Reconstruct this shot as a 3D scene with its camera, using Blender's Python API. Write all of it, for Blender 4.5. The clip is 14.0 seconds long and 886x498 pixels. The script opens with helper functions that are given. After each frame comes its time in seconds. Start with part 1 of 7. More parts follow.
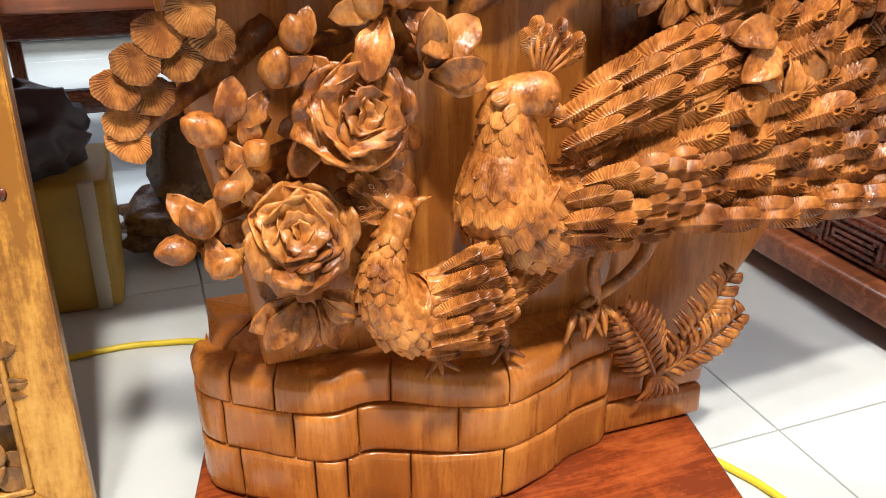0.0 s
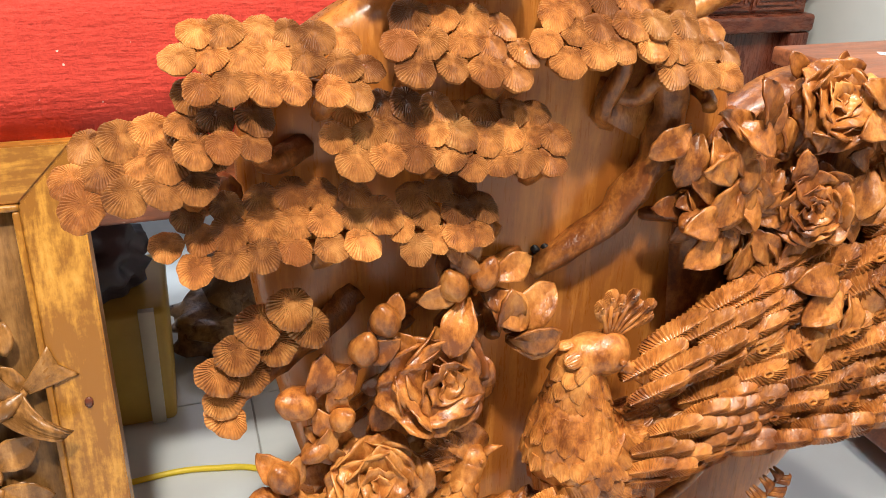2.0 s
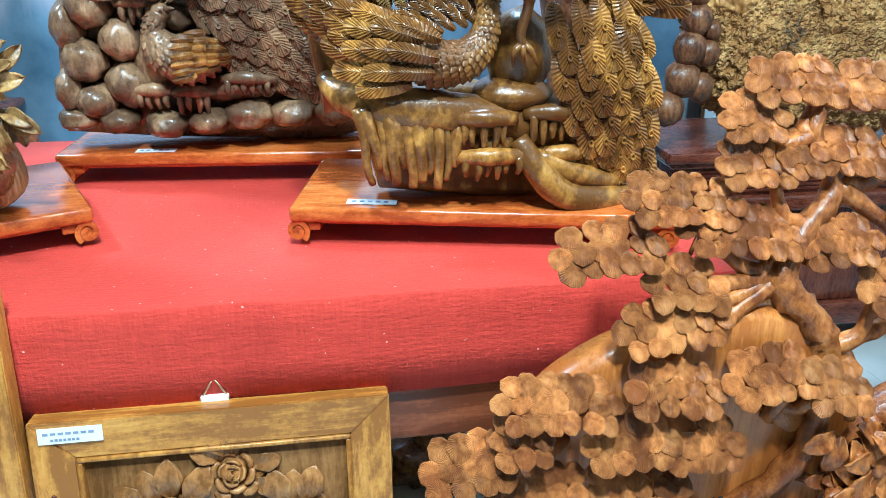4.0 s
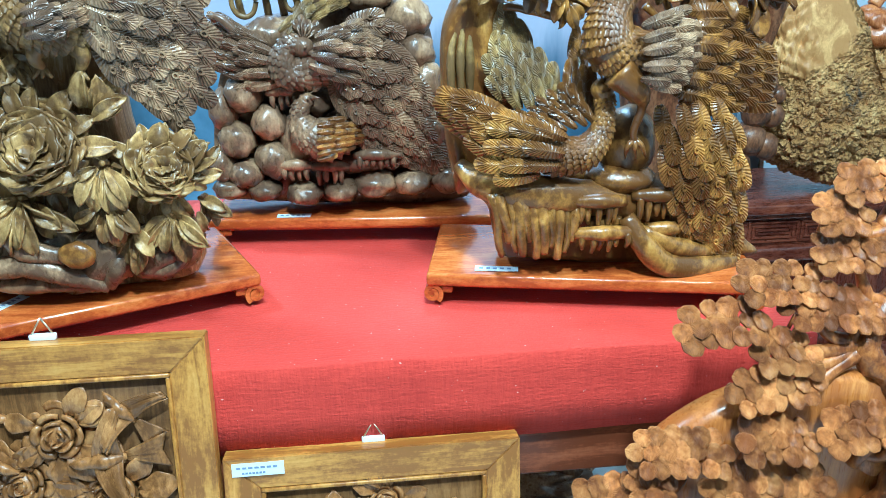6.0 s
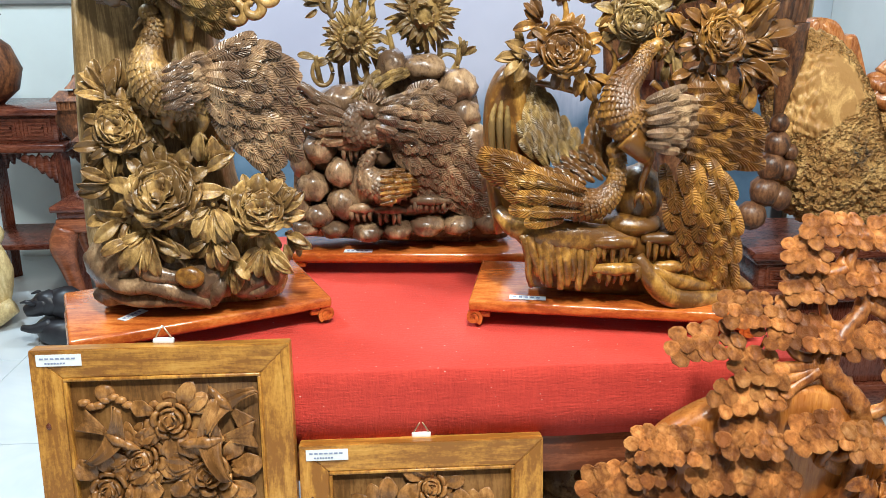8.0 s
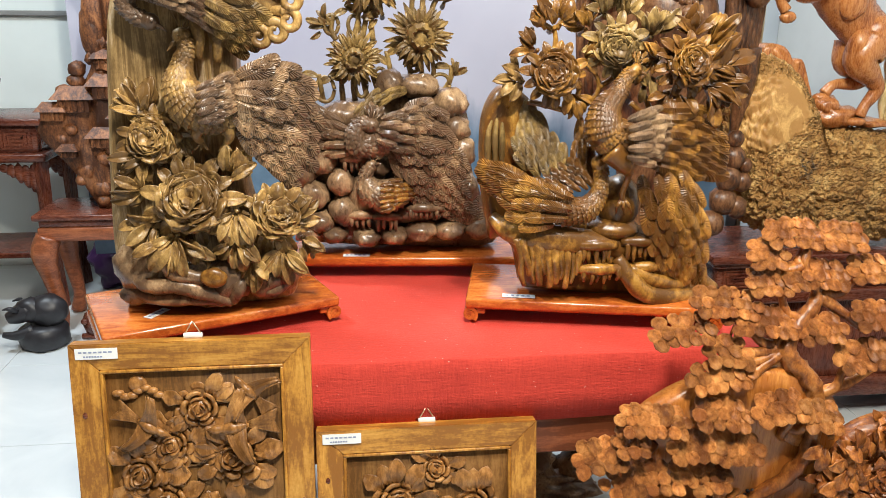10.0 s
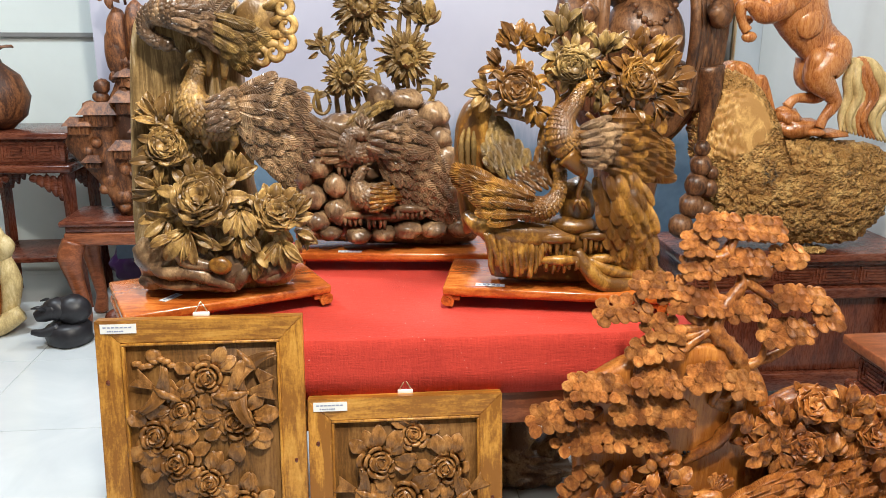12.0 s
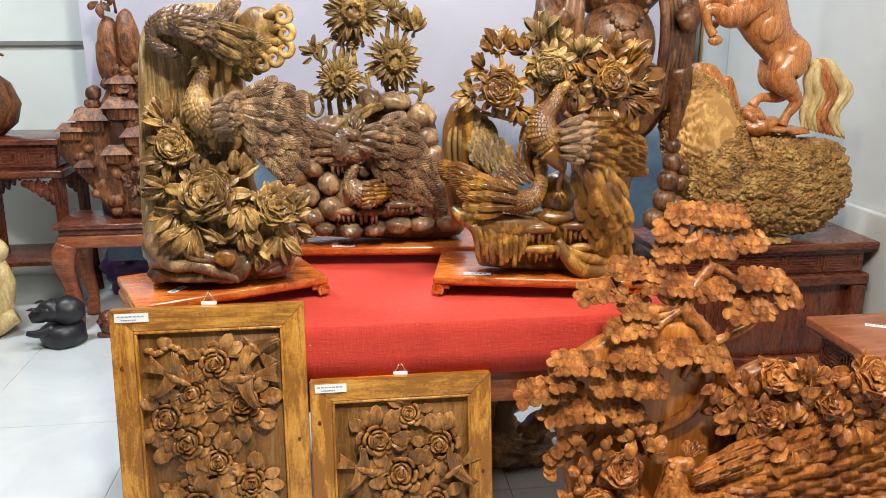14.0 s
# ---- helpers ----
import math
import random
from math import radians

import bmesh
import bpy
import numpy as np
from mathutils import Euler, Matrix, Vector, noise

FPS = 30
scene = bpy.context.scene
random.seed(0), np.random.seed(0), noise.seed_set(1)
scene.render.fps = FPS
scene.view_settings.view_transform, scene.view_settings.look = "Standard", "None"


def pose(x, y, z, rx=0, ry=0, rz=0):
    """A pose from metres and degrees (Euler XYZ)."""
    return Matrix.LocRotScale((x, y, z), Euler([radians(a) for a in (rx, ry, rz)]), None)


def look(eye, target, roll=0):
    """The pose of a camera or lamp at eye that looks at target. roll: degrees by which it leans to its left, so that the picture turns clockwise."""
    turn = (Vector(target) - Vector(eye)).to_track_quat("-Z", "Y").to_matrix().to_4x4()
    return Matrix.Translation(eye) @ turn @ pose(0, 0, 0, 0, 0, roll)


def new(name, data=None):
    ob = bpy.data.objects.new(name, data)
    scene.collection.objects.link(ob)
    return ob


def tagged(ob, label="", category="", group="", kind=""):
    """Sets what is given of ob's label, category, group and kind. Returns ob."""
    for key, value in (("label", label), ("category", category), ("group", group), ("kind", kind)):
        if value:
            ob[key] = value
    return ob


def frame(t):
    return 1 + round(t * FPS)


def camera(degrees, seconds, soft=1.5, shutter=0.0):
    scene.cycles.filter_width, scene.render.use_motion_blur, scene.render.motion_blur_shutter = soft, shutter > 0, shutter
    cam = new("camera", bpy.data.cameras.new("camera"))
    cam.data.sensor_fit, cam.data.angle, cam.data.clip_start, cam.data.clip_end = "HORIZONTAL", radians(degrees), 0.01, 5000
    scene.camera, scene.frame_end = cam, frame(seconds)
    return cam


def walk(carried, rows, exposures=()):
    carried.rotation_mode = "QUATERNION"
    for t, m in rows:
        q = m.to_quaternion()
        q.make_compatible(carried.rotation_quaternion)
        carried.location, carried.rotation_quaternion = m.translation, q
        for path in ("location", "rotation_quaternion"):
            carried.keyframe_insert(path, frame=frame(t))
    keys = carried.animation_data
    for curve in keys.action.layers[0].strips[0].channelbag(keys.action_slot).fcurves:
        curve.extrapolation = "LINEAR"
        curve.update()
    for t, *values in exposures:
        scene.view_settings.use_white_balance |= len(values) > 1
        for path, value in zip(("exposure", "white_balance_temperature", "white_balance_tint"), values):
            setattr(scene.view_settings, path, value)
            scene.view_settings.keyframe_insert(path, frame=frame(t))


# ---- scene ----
cam = camera(58.0, 14.0, soft=0.65)
METRES, EYE, TILT, LEAN, TURN = 1.76, 0.6076, -6.715, -1.876, -19.4
ROWS = [
    (0.0, 0.0, 0.0, 0.0, -0.6, -18.83, 1.75),
    (0.5, 0.0013, -0.0085, 0.0035, -0.32, -19.16, 1.91),
    (1.0, -0.009, -0.0091, 0.0151, 1.19, -19.06, 1.42),
    (1.5, -0.0269, 0.0057, 0.0431, 2.23, -19.08, 1.1),
    (2.0, -0.0245, 0.0227, 0.1177, 1.11, -19.32, 0.41),
    (2.5, -0.0351, 0.0181, 0.1556, -0.01, -20.05, -1.46),
    (3.0, -0.0478, -0.0201, 0.1924, 1.57, -18.69, -3.09),
    (3.5, -0.0653, -0.0672, 0.2387, 5.78, -16.31, -2.66),
    (4.0, -0.0782, -0.1042, 0.2904, 10.35, -15.46, 0.37),
    (6.5, -0.1355, -0.2367, 0.3631, 13.69, -13.31, 0.36),
    (7.0, -0.1249, -0.2727, 0.3753, 15.32, -12.21, -0.12),
    (7.5, -0.1092, -0.3112, 0.376, 16.48, -11.34, 0.08),
    (8.0, -0.0923, -0.3463, 0.3761, 16.46, -10.86, 0.37),
    (10.5, -0.121, -0.4712, 0.3843, 12.67, -9.44, -0.22),
    (11.0, -0.0959, -0.5014, 0.3843, 13.49, -8.76, -0.1),
    (11.5, -0.0657, -0.5285, 0.3769, 14.41, -8.69, -0.5),
    (12.0, -0.0448, -0.5559, 0.3731, 14.27, -8.82, -0.05),
    (12.5, -0.0298, -0.5815, 0.3687, 14.07, -8.69, 0.49),
    (13.0, -0.0198, -0.6088, 0.3677, 14.29, -8.42, 0.63),
    (13.5, -0.0194, -0.6232, 0.3646, 14.09, -8.28, 0.5),
    (14.0, -0.0424, -0.6338, 0.3658, 12.61, -8.48, 0.53),
]
EXPOSURES = [
    (0.0, 0.31, 6500, 10), (1.5, 0.31, 6500, 10), (2.3, 0.10, 6500, 10), (3.0, 0.04, 6500, 10), (3.6, -0.03, 5700, 3), (4.0, -0.08, 4650, -9), (4.2, -0.10, 4500, -11),
    (5.2, -0.10, 4150, -15), (6.5, -0.08, 4150, -16), (7.0, -0.14, 4700, -9), (7.5, -0.22, 5250, -2), (8.0, -0.27, 5750, 3), (10.5, -0.32, 6350, 8), (14.0, -0.36, 6500, 10),
]
walk(cam, [(t, pose(0, 0, EYE, TILT, LEAN, TURN) @ pose(METRES * x, METRES * y, METRES * z, 90 + pitch, roll, yaw)) for t, x, y, z, yaw, pitch, roll in ROWS], EXPOSURES)

# ---- world and lights ----
world = bpy.data.worlds.new("world")
scene.world = world
world.use_nodes = True
world.node_tree.nodes["Background"].inputs[0].default_value = (0.75, 0.85, 1.0, 1)
world.node_tree.nodes["Background"].inputs[1].default_value = 0.05


def ceiling_or_fill_lamp(x, y, sx, sy, watts, colour, aim=None):
    data = bpy.data.lights.new("ceiling_or_fill_light", "AREA")
    data.shape, data.size, data.size_y = "RECTANGLE", sx, sy
    data.energy, data.color = watts, colour
    ob = new("ceiling_or_fill_light", data)
    ob.matrix_world = look((x, y, 2.93), aim or (x, y, 0))
    return ob


ceiling_or_fill_lamp(-0.12, -0.62, 0.17, 0.17, 92, (1.0, 0.92, 0.79), (-0.05, 0.9, 0.6))
ceiling_or_fill_lamp(0.80, -0.2, 0.15, 0.15, 27, (1.0, 0.92, 0.80), (0.4, 1.0, 0.5))
ceiling_or_fill_lamp(-1.95, 1.75, 0.35, 0.35, 82, (0.86, 0.94, 1.0))
ceiling_or_fill_lamp(0.1, 2.35, 0.5, 0.5, 50, (0.90, 0.95, 1.0))
# spot added to brighten the carvings on the table; no fitting seen
ceiling_or_fill_lamp(-0.45, 0.05, 0.2, 0.2, 40, (1.0, 0.95, 0.87), (-0.4, 1.3, 0.9))
# weak fill added behind the viewer, no known source
ceiling_or_fill_lamp(-0.4, -2.4, 1.2, 0.4, 8, (0.95, 0.98, 1.0))


# ---- materials ----
def nodes_of(name):
    m = bpy.data.materials.new(name)
    m.use_nodes = True
    t = m.node_tree
    return m, t, t.nodes["Principled BSDF"], t.links


def ramp(t, source, stops):
    r = t.nodes.new("ShaderNodeValToRGB")
    e = r.color_ramp.elements
    while len(e) < len(stops):
        e.new(0.5)
    for k, (pos, col) in zip(e, stops):
        k.position, k.color = pos, (*col, 1)
    t.links.new(source, r.inputs[0])
    return r.outputs[0]


def noise_node(t, vec, scale, detail=4.0, rough=0.55, distort=0.0):
    n = t.nodes.new("ShaderNodeTexNoise")
    n.inputs["Scale"].default_value, n.inputs["Detail"].default_value = scale, detail
    n.inputs["Roughness"].default_value, n.inputs["Distortion"].default_value = rough, distort
    t.links.new(vec, n.inputs["Vector"])
    return n.outputs["Fac"]


def mapped(t, vec, scale, turn=(0, 0, 0)):
    m = t.nodes.new("ShaderNodeMapping")
    m.inputs["Scale"].default_value, m.inputs["Rotation"].default_value = scale, turn
    t.links.new(vec, m.inputs["Vector"])
    return m.outputs[0]


def math_node(t, op, a, b):
    n = t.nodes.new("ShaderNodeMath")
    n.operation = op
    for i, v in ((0, a), (1, b)):
        if isinstance(v, (int, float)):
            n.inputs[i].default_value = v
        else:
            t.links.new(v, n.inputs[i])
    return n.outputs[0]


def mix(t, fac, a, b, kind="MIX"):
    n = t.nodes.new("ShaderNodeMix")
    n.data_type, n.blend_type = "RGBA", kind
    for i, v in ((0, fac), (6, a), (7, b)):
        if isinstance(v, (int, float)):
            n.inputs[i].default_value = v
        elif isinstance(v, tuple):
            n.inputs[i].default_value = (*v, 1)
        else:
            t.links.new(v, n.inputs[i])
    return n.outputs[2]


def bump(t, height, strength, distance, bsdf):
    b = t.nodes.new("ShaderNodeBump")
    b.inputs["Strength"].default_value, b.inputs["Distance"].default_value = strength, distance
    t.links.new(height, b.inputs["Height"])
    t.links.new(b.outputs[0], bsdf.inputs["Normal"])


def wood(name, dark, mid, light, rough=0.3, grain=(14, 14, 1.6), turn=(0, 0, 0), coat=0.0, vary=0.25, fine=1.0, relief=0.3, mark=0.5):
    """Solid wood, its grain running through the whole piece in the place's own metres."""
    m, t, b, link = nodes_of(name)
    pos = t.nodes.new("ShaderNodeNewGeometry").outputs["Position"]
    v = mapped(t, pos, grain, turn)
    bands = noise_node(t, v, 2.2, 5, 0.6, 1.2)
    streak = noise_node(t, mapped(t, pos, tuple(g * 7 for g in grain), turn), 2.0, 3, 0.7)
    blot = noise_node(t, pos, 9.0, 3)
    f = math_node(t, "ADD", math_node(t, "MULTIPLY", bands, 0.62), math_node(t, "MULTIPLY", streak, 0.38 * fine))
    f = math_node(t, "ADD", f, math_node(t, "MULTIPLY", math_node(t, "SUBTRACT", blot, 0.5), 0.35))
    marks = noise_node(t, pos, 150, 4, 0.65)
    f = math_node(t, "ADD", f, math_node(t, "MULTIPLY", math_node(t, "SUBTRACT", marks, 0.5), 0.42 * mark))
    col = ramp(t, f, [(0.39, dark), (0.50, mid), (0.61, light)])
    rnd = t.nodes.new("ShaderNodeObjectInfo").outputs["Random"]
    lift = math_node(t, "ADD", 1 - vary / 2, math_node(t, "MULTIPLY", rnd, vary))
    hsv = t.nodes.new("ShaderNodeHueSaturation")
    link.new(col, hsv.inputs["Color"])
    link.new(lift, hsv.inputs["Value"])
    link.new(hsv.outputs[0], b.inputs["Base Color"])
    link.new(math_node(t, "ADD", rough - 0.12, math_node(t, "MULTIPLY", streak, 0.24)), b.inputs["Roughness"])
    b.inputs["Specular IOR Level"].default_value = 0.42
    b.inputs["Coat Weight"].default_value, b.inputs["Coat Roughness"].default_value = coat, 0.18
    cuts = noise_node(t, mapped(t, pos, (1, 1, 0.35), (0.4, 0.7, 0.2)), 210, 2, 0.5)
    height = math_node(t, "ADD", streak, math_node(t, "MULTIPLY", noise_node(t, pos, 60, 4), 0.8))
    bump(t, math_node(t, "ADD", height, math_node(t, "MULTIPLY", cuts, 1.4 * mark)), relief, 0.0015 + 0.002 * mark, b)
    return m


BARE_FACE = (0.80, 1.70, 1.06)  # where the crust of the burl is cut away


def burl_wood(*a):
    """Pale burl with grey-black weathered patches on its crust, and crevice shade painted between its knobs."""
    m = wood(*a)
    t = m.node_tree
    b = t.nodes["Principled BSDF"]
    old = b.inputs["Base Color"].links[0].from_socket
    pos = t.nodes.new("ShaderNodeNewGeometry").outputs["Position"]
    patch = ramp(t, noise_node(t, pos, 7, 5, 0.65), [(0.58, (0, 0, 0)), (0.70, (1, 1, 1))])
    speck = ramp(t, noise_node(t, pos, 70, 3), [(0.42, (0, 0, 0)), (0.60, (1, 1, 1))])
    cells = []
    for scale in (85, 190):
        v = t.nodes.new("ShaderNodeTexVoronoi")
        v.inputs["Scale"].default_value = scale
        t.links.new(pos, v.inputs["Vector"])
        cells.append(v.outputs["Distance"])
    away = t.nodes.new("ShaderNodeVectorMath")
    away.operation = "DISTANCE"
    t.links.new(pos, away.inputs[0])
    away.inputs[1].default_value = BARE_FACE
    worn = ramp(t, math_node(t, "ADD", away.outputs["Value"], math_node(t, "MULTIPLY", noise_node(t, pos, 14, 3), 0.16)), [(0.19, (0.05, 0.05, 0.05)), (0.225, (1, 1, 1))])
    # shade between the knobs put into the colour, from the bump's own cells
    crust = ramp(t, cells[0], [(0.35, (1, 1, 1)), (0.75, (0.66, 0.52, 0.36))])
    t.links.new(mix(t, math_node(t, "MULTIPLY", patch, speck), mix(t, math_node(t, "MULTIPLY", worn, 0.32), old, crust, "MULTIPLY"), (0.055, 0.045, 0.035)), b.inputs["Base Color"])
    bump(t, math_node(t, "MULTIPLY", worn, math_node(t, "ADD", math_node(t, "MULTIPLY", cells[0], -1.0), math_node(t, "MULTIPLY", cells[1], -0.5))), 1.0, 0.014, b)
    return m


def plain(name, col, rough=0.5, scale=30, spread=0.12, metal=0.0, relief=0.15, dist=0.001):
    m, t, b, link = nodes_of(name)
    pos = t.nodes.new("ShaderNodeNewGeometry").outputs["Position"]
    f = math_node(t, "ADD", math_node(t, "MULTIPLY", noise_node(t, pos, scale, 5), 0.6), math_node(t, "MULTIPLY", noise_node(t, pos, scale / 9, 3), 0.4))
    lo, hi = (tuple(min(1, c * k) for c in col) for k in (1 - spread, 1 + spread))
    link.new(ramp(t, f, [(0.3, lo), (0.7, hi)]), b.inputs["Base Color"])
    b.inputs["Metallic"].default_value = metal
    link.new(math_node(t, "ADD", rough - 0.08, math_node(t, "MULTIPLY", f, 0.16)), b.inputs["Roughness"])
    bump(t, f, relief, dist, b)
    return m


M = {}
M["carve"] = wood("reddish_carved_wood", (0.165, 0.044, 0.008), (0.385, 0.132, 0.026), (0.58, 0.245, 0.062), 0.40, (9, 9, 4), (0.2, 0.5, 0), 0.14, 0.34, 0.8, 0.4, 0.6)
M["needle"] = wood("tan_needle_pad_wood", (0.19, 0.062, 0.015), (0.375, 0.147, 0.037), (0.54, 0.25, 0.075), 0.48, (9, 9, 4), (0.2, 0.5, 0), 0.0, 0.6, 0.8)
M["slab"] = wood("reddish_plank_wood", (0.41, 0.132, 0.024), (0.57, 0.210, 0.040), (0.70, 0.305, 0.070), 0.30, (20, 16, 2.0), (0, 0.25, 0), 0.16, 0.26, 0.6, 0.10, 0.3)
M["board"] = wood("red_stained_board", (0.17, 0.032, 0.010), (0.30, 0.062, 0.016), (0.38, 0.090, 0.022), 0.22, (3, 20, 20), (0, 0, 0), 0.5, 0.06, 0.7, 0.06)
M["stand"] = wood("orange_varnished_wood", (0.34, 0.070, 0.012), (0.52, 0.135, 0.022), (0.62, 0.21, 0.045), 0.16, (3, 16, 16), (0, 0, 0.1), 0.6, 0.05, 0.8, 0.04)
M["pine"] = wood("yellow_frame_wood", (0.27, 0.108, 0.017), (0.52, 0.245, 0.040), (0.63, 0.34, 0.072), 0.36, (14, 14, 1.7), (0, 0, 0), 0.15, 0.12, 0.7, 0.12)
M["pine_x"] = wood("yellow_frame_wood_across", (0.27, 0.108, 0.017), (0.52, 0.245, 0.040), (0.63, 0.34, 0.072), 0.36, (1.7, 14, 14), (0, 0, 0), 0.15, 0.12, 0.7, 0.12)
M["panel"] = wood("brown_panel_wood", (0.11, 0.048, 0.012), (0.19, 0.088, 0.023), (0.26, 0.13, 0.040), 0.42, (18, 14, 1.2), (0, 0, 0), 0.05, 0.06, 0.9, 0.15)
M["relief"] = wood("brown_relief_wood", (0.17, 0.072, 0.018), (0.33, 0.150, 0.042), (0.50, 0.26, 0.085), 0.36, (10, 10, 3), (0, 0, 0), 0.1, 0.25, 0.8)
M["olive"] = wood("olive_carved_wood", (0.155, 0.083, 0.026), (0.39, 0.235, 0.075), (0.60, 0.40, 0.155), 0.40, (7, 7, 4), (0.3, 0.2, 0), 0.10, 0.5, 0.6, 0.4, 0.5)
M["sapwood"] = wood("pale_streaked_slab_wood", (0.19, 0.115, 0.045), (0.42, 0.275, 0.115), (0.68, 0.54, 0.36), 0.42, (22, 22, 1.0), (0, 0, 0), 0.08, 0.1, 0.8, 0.4, 0.3)
M["dark_olive"] = wood("dark_olive_carved_wood", (0.135, 0.080, 0.027), (0.29, 0.185, 0.058), (0.46, 0.315, 0.115), 0.42, (7, 7, 4), (0.3, 0.2, 0), 0.08, 0.5, 0.6, 0.4, 0.5)
M["bluewood"] = wood("dark_bluish_carved_wood", (0.12, 0.070, 0.040), (0.29, 0.180, 0.095), (0.50, 0.345, 0.195), 0.30, (7, 7, 4), (0.5, 0.1, 0), 0.22, 0.5, 0.6, 0.4, 0.4)
M["amber"] = wood("amber_lacquered_wood", (0.13, 0.054, 0.011), (0.37, 0.180, 0.033), (0.62, 0.37, 0.088), 0.32, (6, 6, 4), (0.1, 0.4, 0), 0.22, 0.5, 0.5, 0.4, 0.4)
M["burl"] = burl_wood("pale_burl_wood", (0.44, 0.235, 0.070), (0.74, 0.455, 0.160), (0.86, 0.60, 0.25), 0.5, (8, 8, 5), (0.4, 0.3, 0), 0.0, 0.3, 0.5, 0.3, 0.15)
M["horse"] = wood("orange_polished_wood", (0.24, 0.075, 0.020), (0.42, 0.155, 0.045), (0.52, 0.23, 0.075), 0.28, (26, 26, 3), (0, 0.6, 0), 0.3, 0.1)
M["brown"] = wood("dull_brown_carved_wood", (0.058, 0.019, 0.007), (0.19, 0.070, 0.025), (0.33, 0.135, 0.048), 0.5, (9, 9, 3), (0.2, 0.2, 0), 0.0, 0.3, 0.8, 0.4, 0.6)
M["rosewood"] = wood("dark_rosewood", (0.075, 0.018, 0.010), (0.145, 0.040, 0.020), (0.20, 0.062, 0.030), 0.28, (3, 14, 14), (0, 0, 0), 0.3, 0.08, 0.8, 0.08)
M["rosewood_v"] = wood("dark_rosewood_upright", (0.075, 0.018, 0.010), (0.145, 0.040, 0.020), (0.20, 0.062, 0.030), 0.28, (14, 14, 2), (0, 0, 0), 0.3, 0.08, 0.8, 0.08)
M["redwood"] = wood("reddish_table_wood", (0.18, 0.052, 0.020), (0.30, 0.092, 0.036), (0.37, 0.13, 0.055), 0.34, (2.4, 16, 16), (0, 0, 0), 0.15, 0.08, 0.8, 0.1)
M["statue"] = wood("dark_brown_statue_wood", (0.035, 0.014, 0.007), (0.125, 0.052, 0.021), (0.24, 0.115, 0.05), 0.38, (9, 9, 3), (0.2, 0.2, 0), 0.05, 0.1)
M["paleroot"] = wood("pale_cream_wood", (0.42, 0.30, 0.13), (0.58, 0.44, 0.20), (0.70, 0.56, 0.30), 0.45, (9, 9, 3), (0, 0, 0), 0.0, 0.15)
M["black"] = plain("black_lacquered_wood", (0.016, 0.015, 0.018), 0.42, 60, 0.5)
M["cream"] = plain("ivory_wall_paint", (0.52, 0.54, 0.53), 0.6, 12, 0.04)
M["skywall"] = plain("pale_blue_green_paint", (0.80, 0.87, 0.86), 0.55, 3.0, 0.07)
# dark colour for walls out of view, to weaken reflections and fill
M["dusk"] = plain("dim_brown_wall_paint", (0.16, 0.12, 0.09), 0.6, 6, 0.15)
M["grey"] = plain("grey_blue_wall_paint", (0.42, 0.47, 0.52), 0.55, 10, 0.05)
# grey far below white, so the unseen ceiling throws back less light
M["white"] = plain("dimmed_ceiling_paint", (0.24, 0.24, 0.235), 0.7, 12, 0.03)
M["paper"] = plain("white_paper", (0.78, 0.80, 0.80), 0.6, 40, 0.04)
M["ink"] = plain("blue_ink", (0.24, 0.28, 0.42), 0.6, 40, 0.2)
M["metal"] = plain("brass_coated_steel", (0.62, 0.52, 0.34), 0.3, 60, 0.1, 0.9)
M["steel"] = plain("grey_painted_steel", (0.17, 0.19, 0.20), 0.4, 60, 0.1, 0.3)
M["rubber"] = plain("yellow_cable_sheath", (0.72, 0.55, 0.03), 0.4, 60, 0.1)
M["carton"] = plain("yellow_brown_carton", (0.48, 0.32, 0.055), 0.45, 16, 0.18)
M["tape"] = plain("glossy_clear_tape", (0.52, 0.50, 0.40), 0.2, 16, 0.1)
M["bag"] = plain("dark_grey_plastic_bag", (0.10, 0.10, 0.13), 0.35, 20, 0.3, 0.0, 0.6, 0.01)


def cloth_material():
    m, t, b, link = nodes_of("red_woven_cloth")
    pos = t.nodes.new("ShaderNodeNewGeometry").outputs["Position"]
    warp = noise_node(t, mapped(t, pos, (1, 1, 0.14)), 230, 2)
    weft = noise_node(t, mapped(t, pos, (0.14, 1, 1)), 230, 2)
    blot = noise_node(t, pos, 5, 4)
    fuzz = noise_node(t, pos, 220, 3)
    thread = math_node(t, "ADD", math_node(t, "MULTIPLY", blot, 0.5), math_node(t, "MULTIPLY", math_node(t, "ADD", warp, weft), 0.25))
    col = ramp(t, thread, [(0.3, (0.42, 0.026, 0.016)), (0.7, (0.66, 0.058, 0.034))])
    lint = noise_node(t, pos, 150, 1)
    specks = ramp(t, lint, [(0.775, (0, 0, 0)), (0.80, (1, 1, 1))])
    link.new(mix(t, specks, col, (0.75, 0.42, 0.36)), b.inputs["Base Color"])
    b.inputs["Roughness"].default_value = 0.85
    b.inputs["Sheen Weight"].default_value = 0.1
    b.inputs["Sheen Tint"].default_value = (1, 0.5, 0.45, 1)
    h = math_node(t, "ADD", math_node(t, "ADD", warp, weft), fuzz)
    bump(t, h, 0.6, 0.0022, b)
    return m


M["cloth"] = cloth_material()


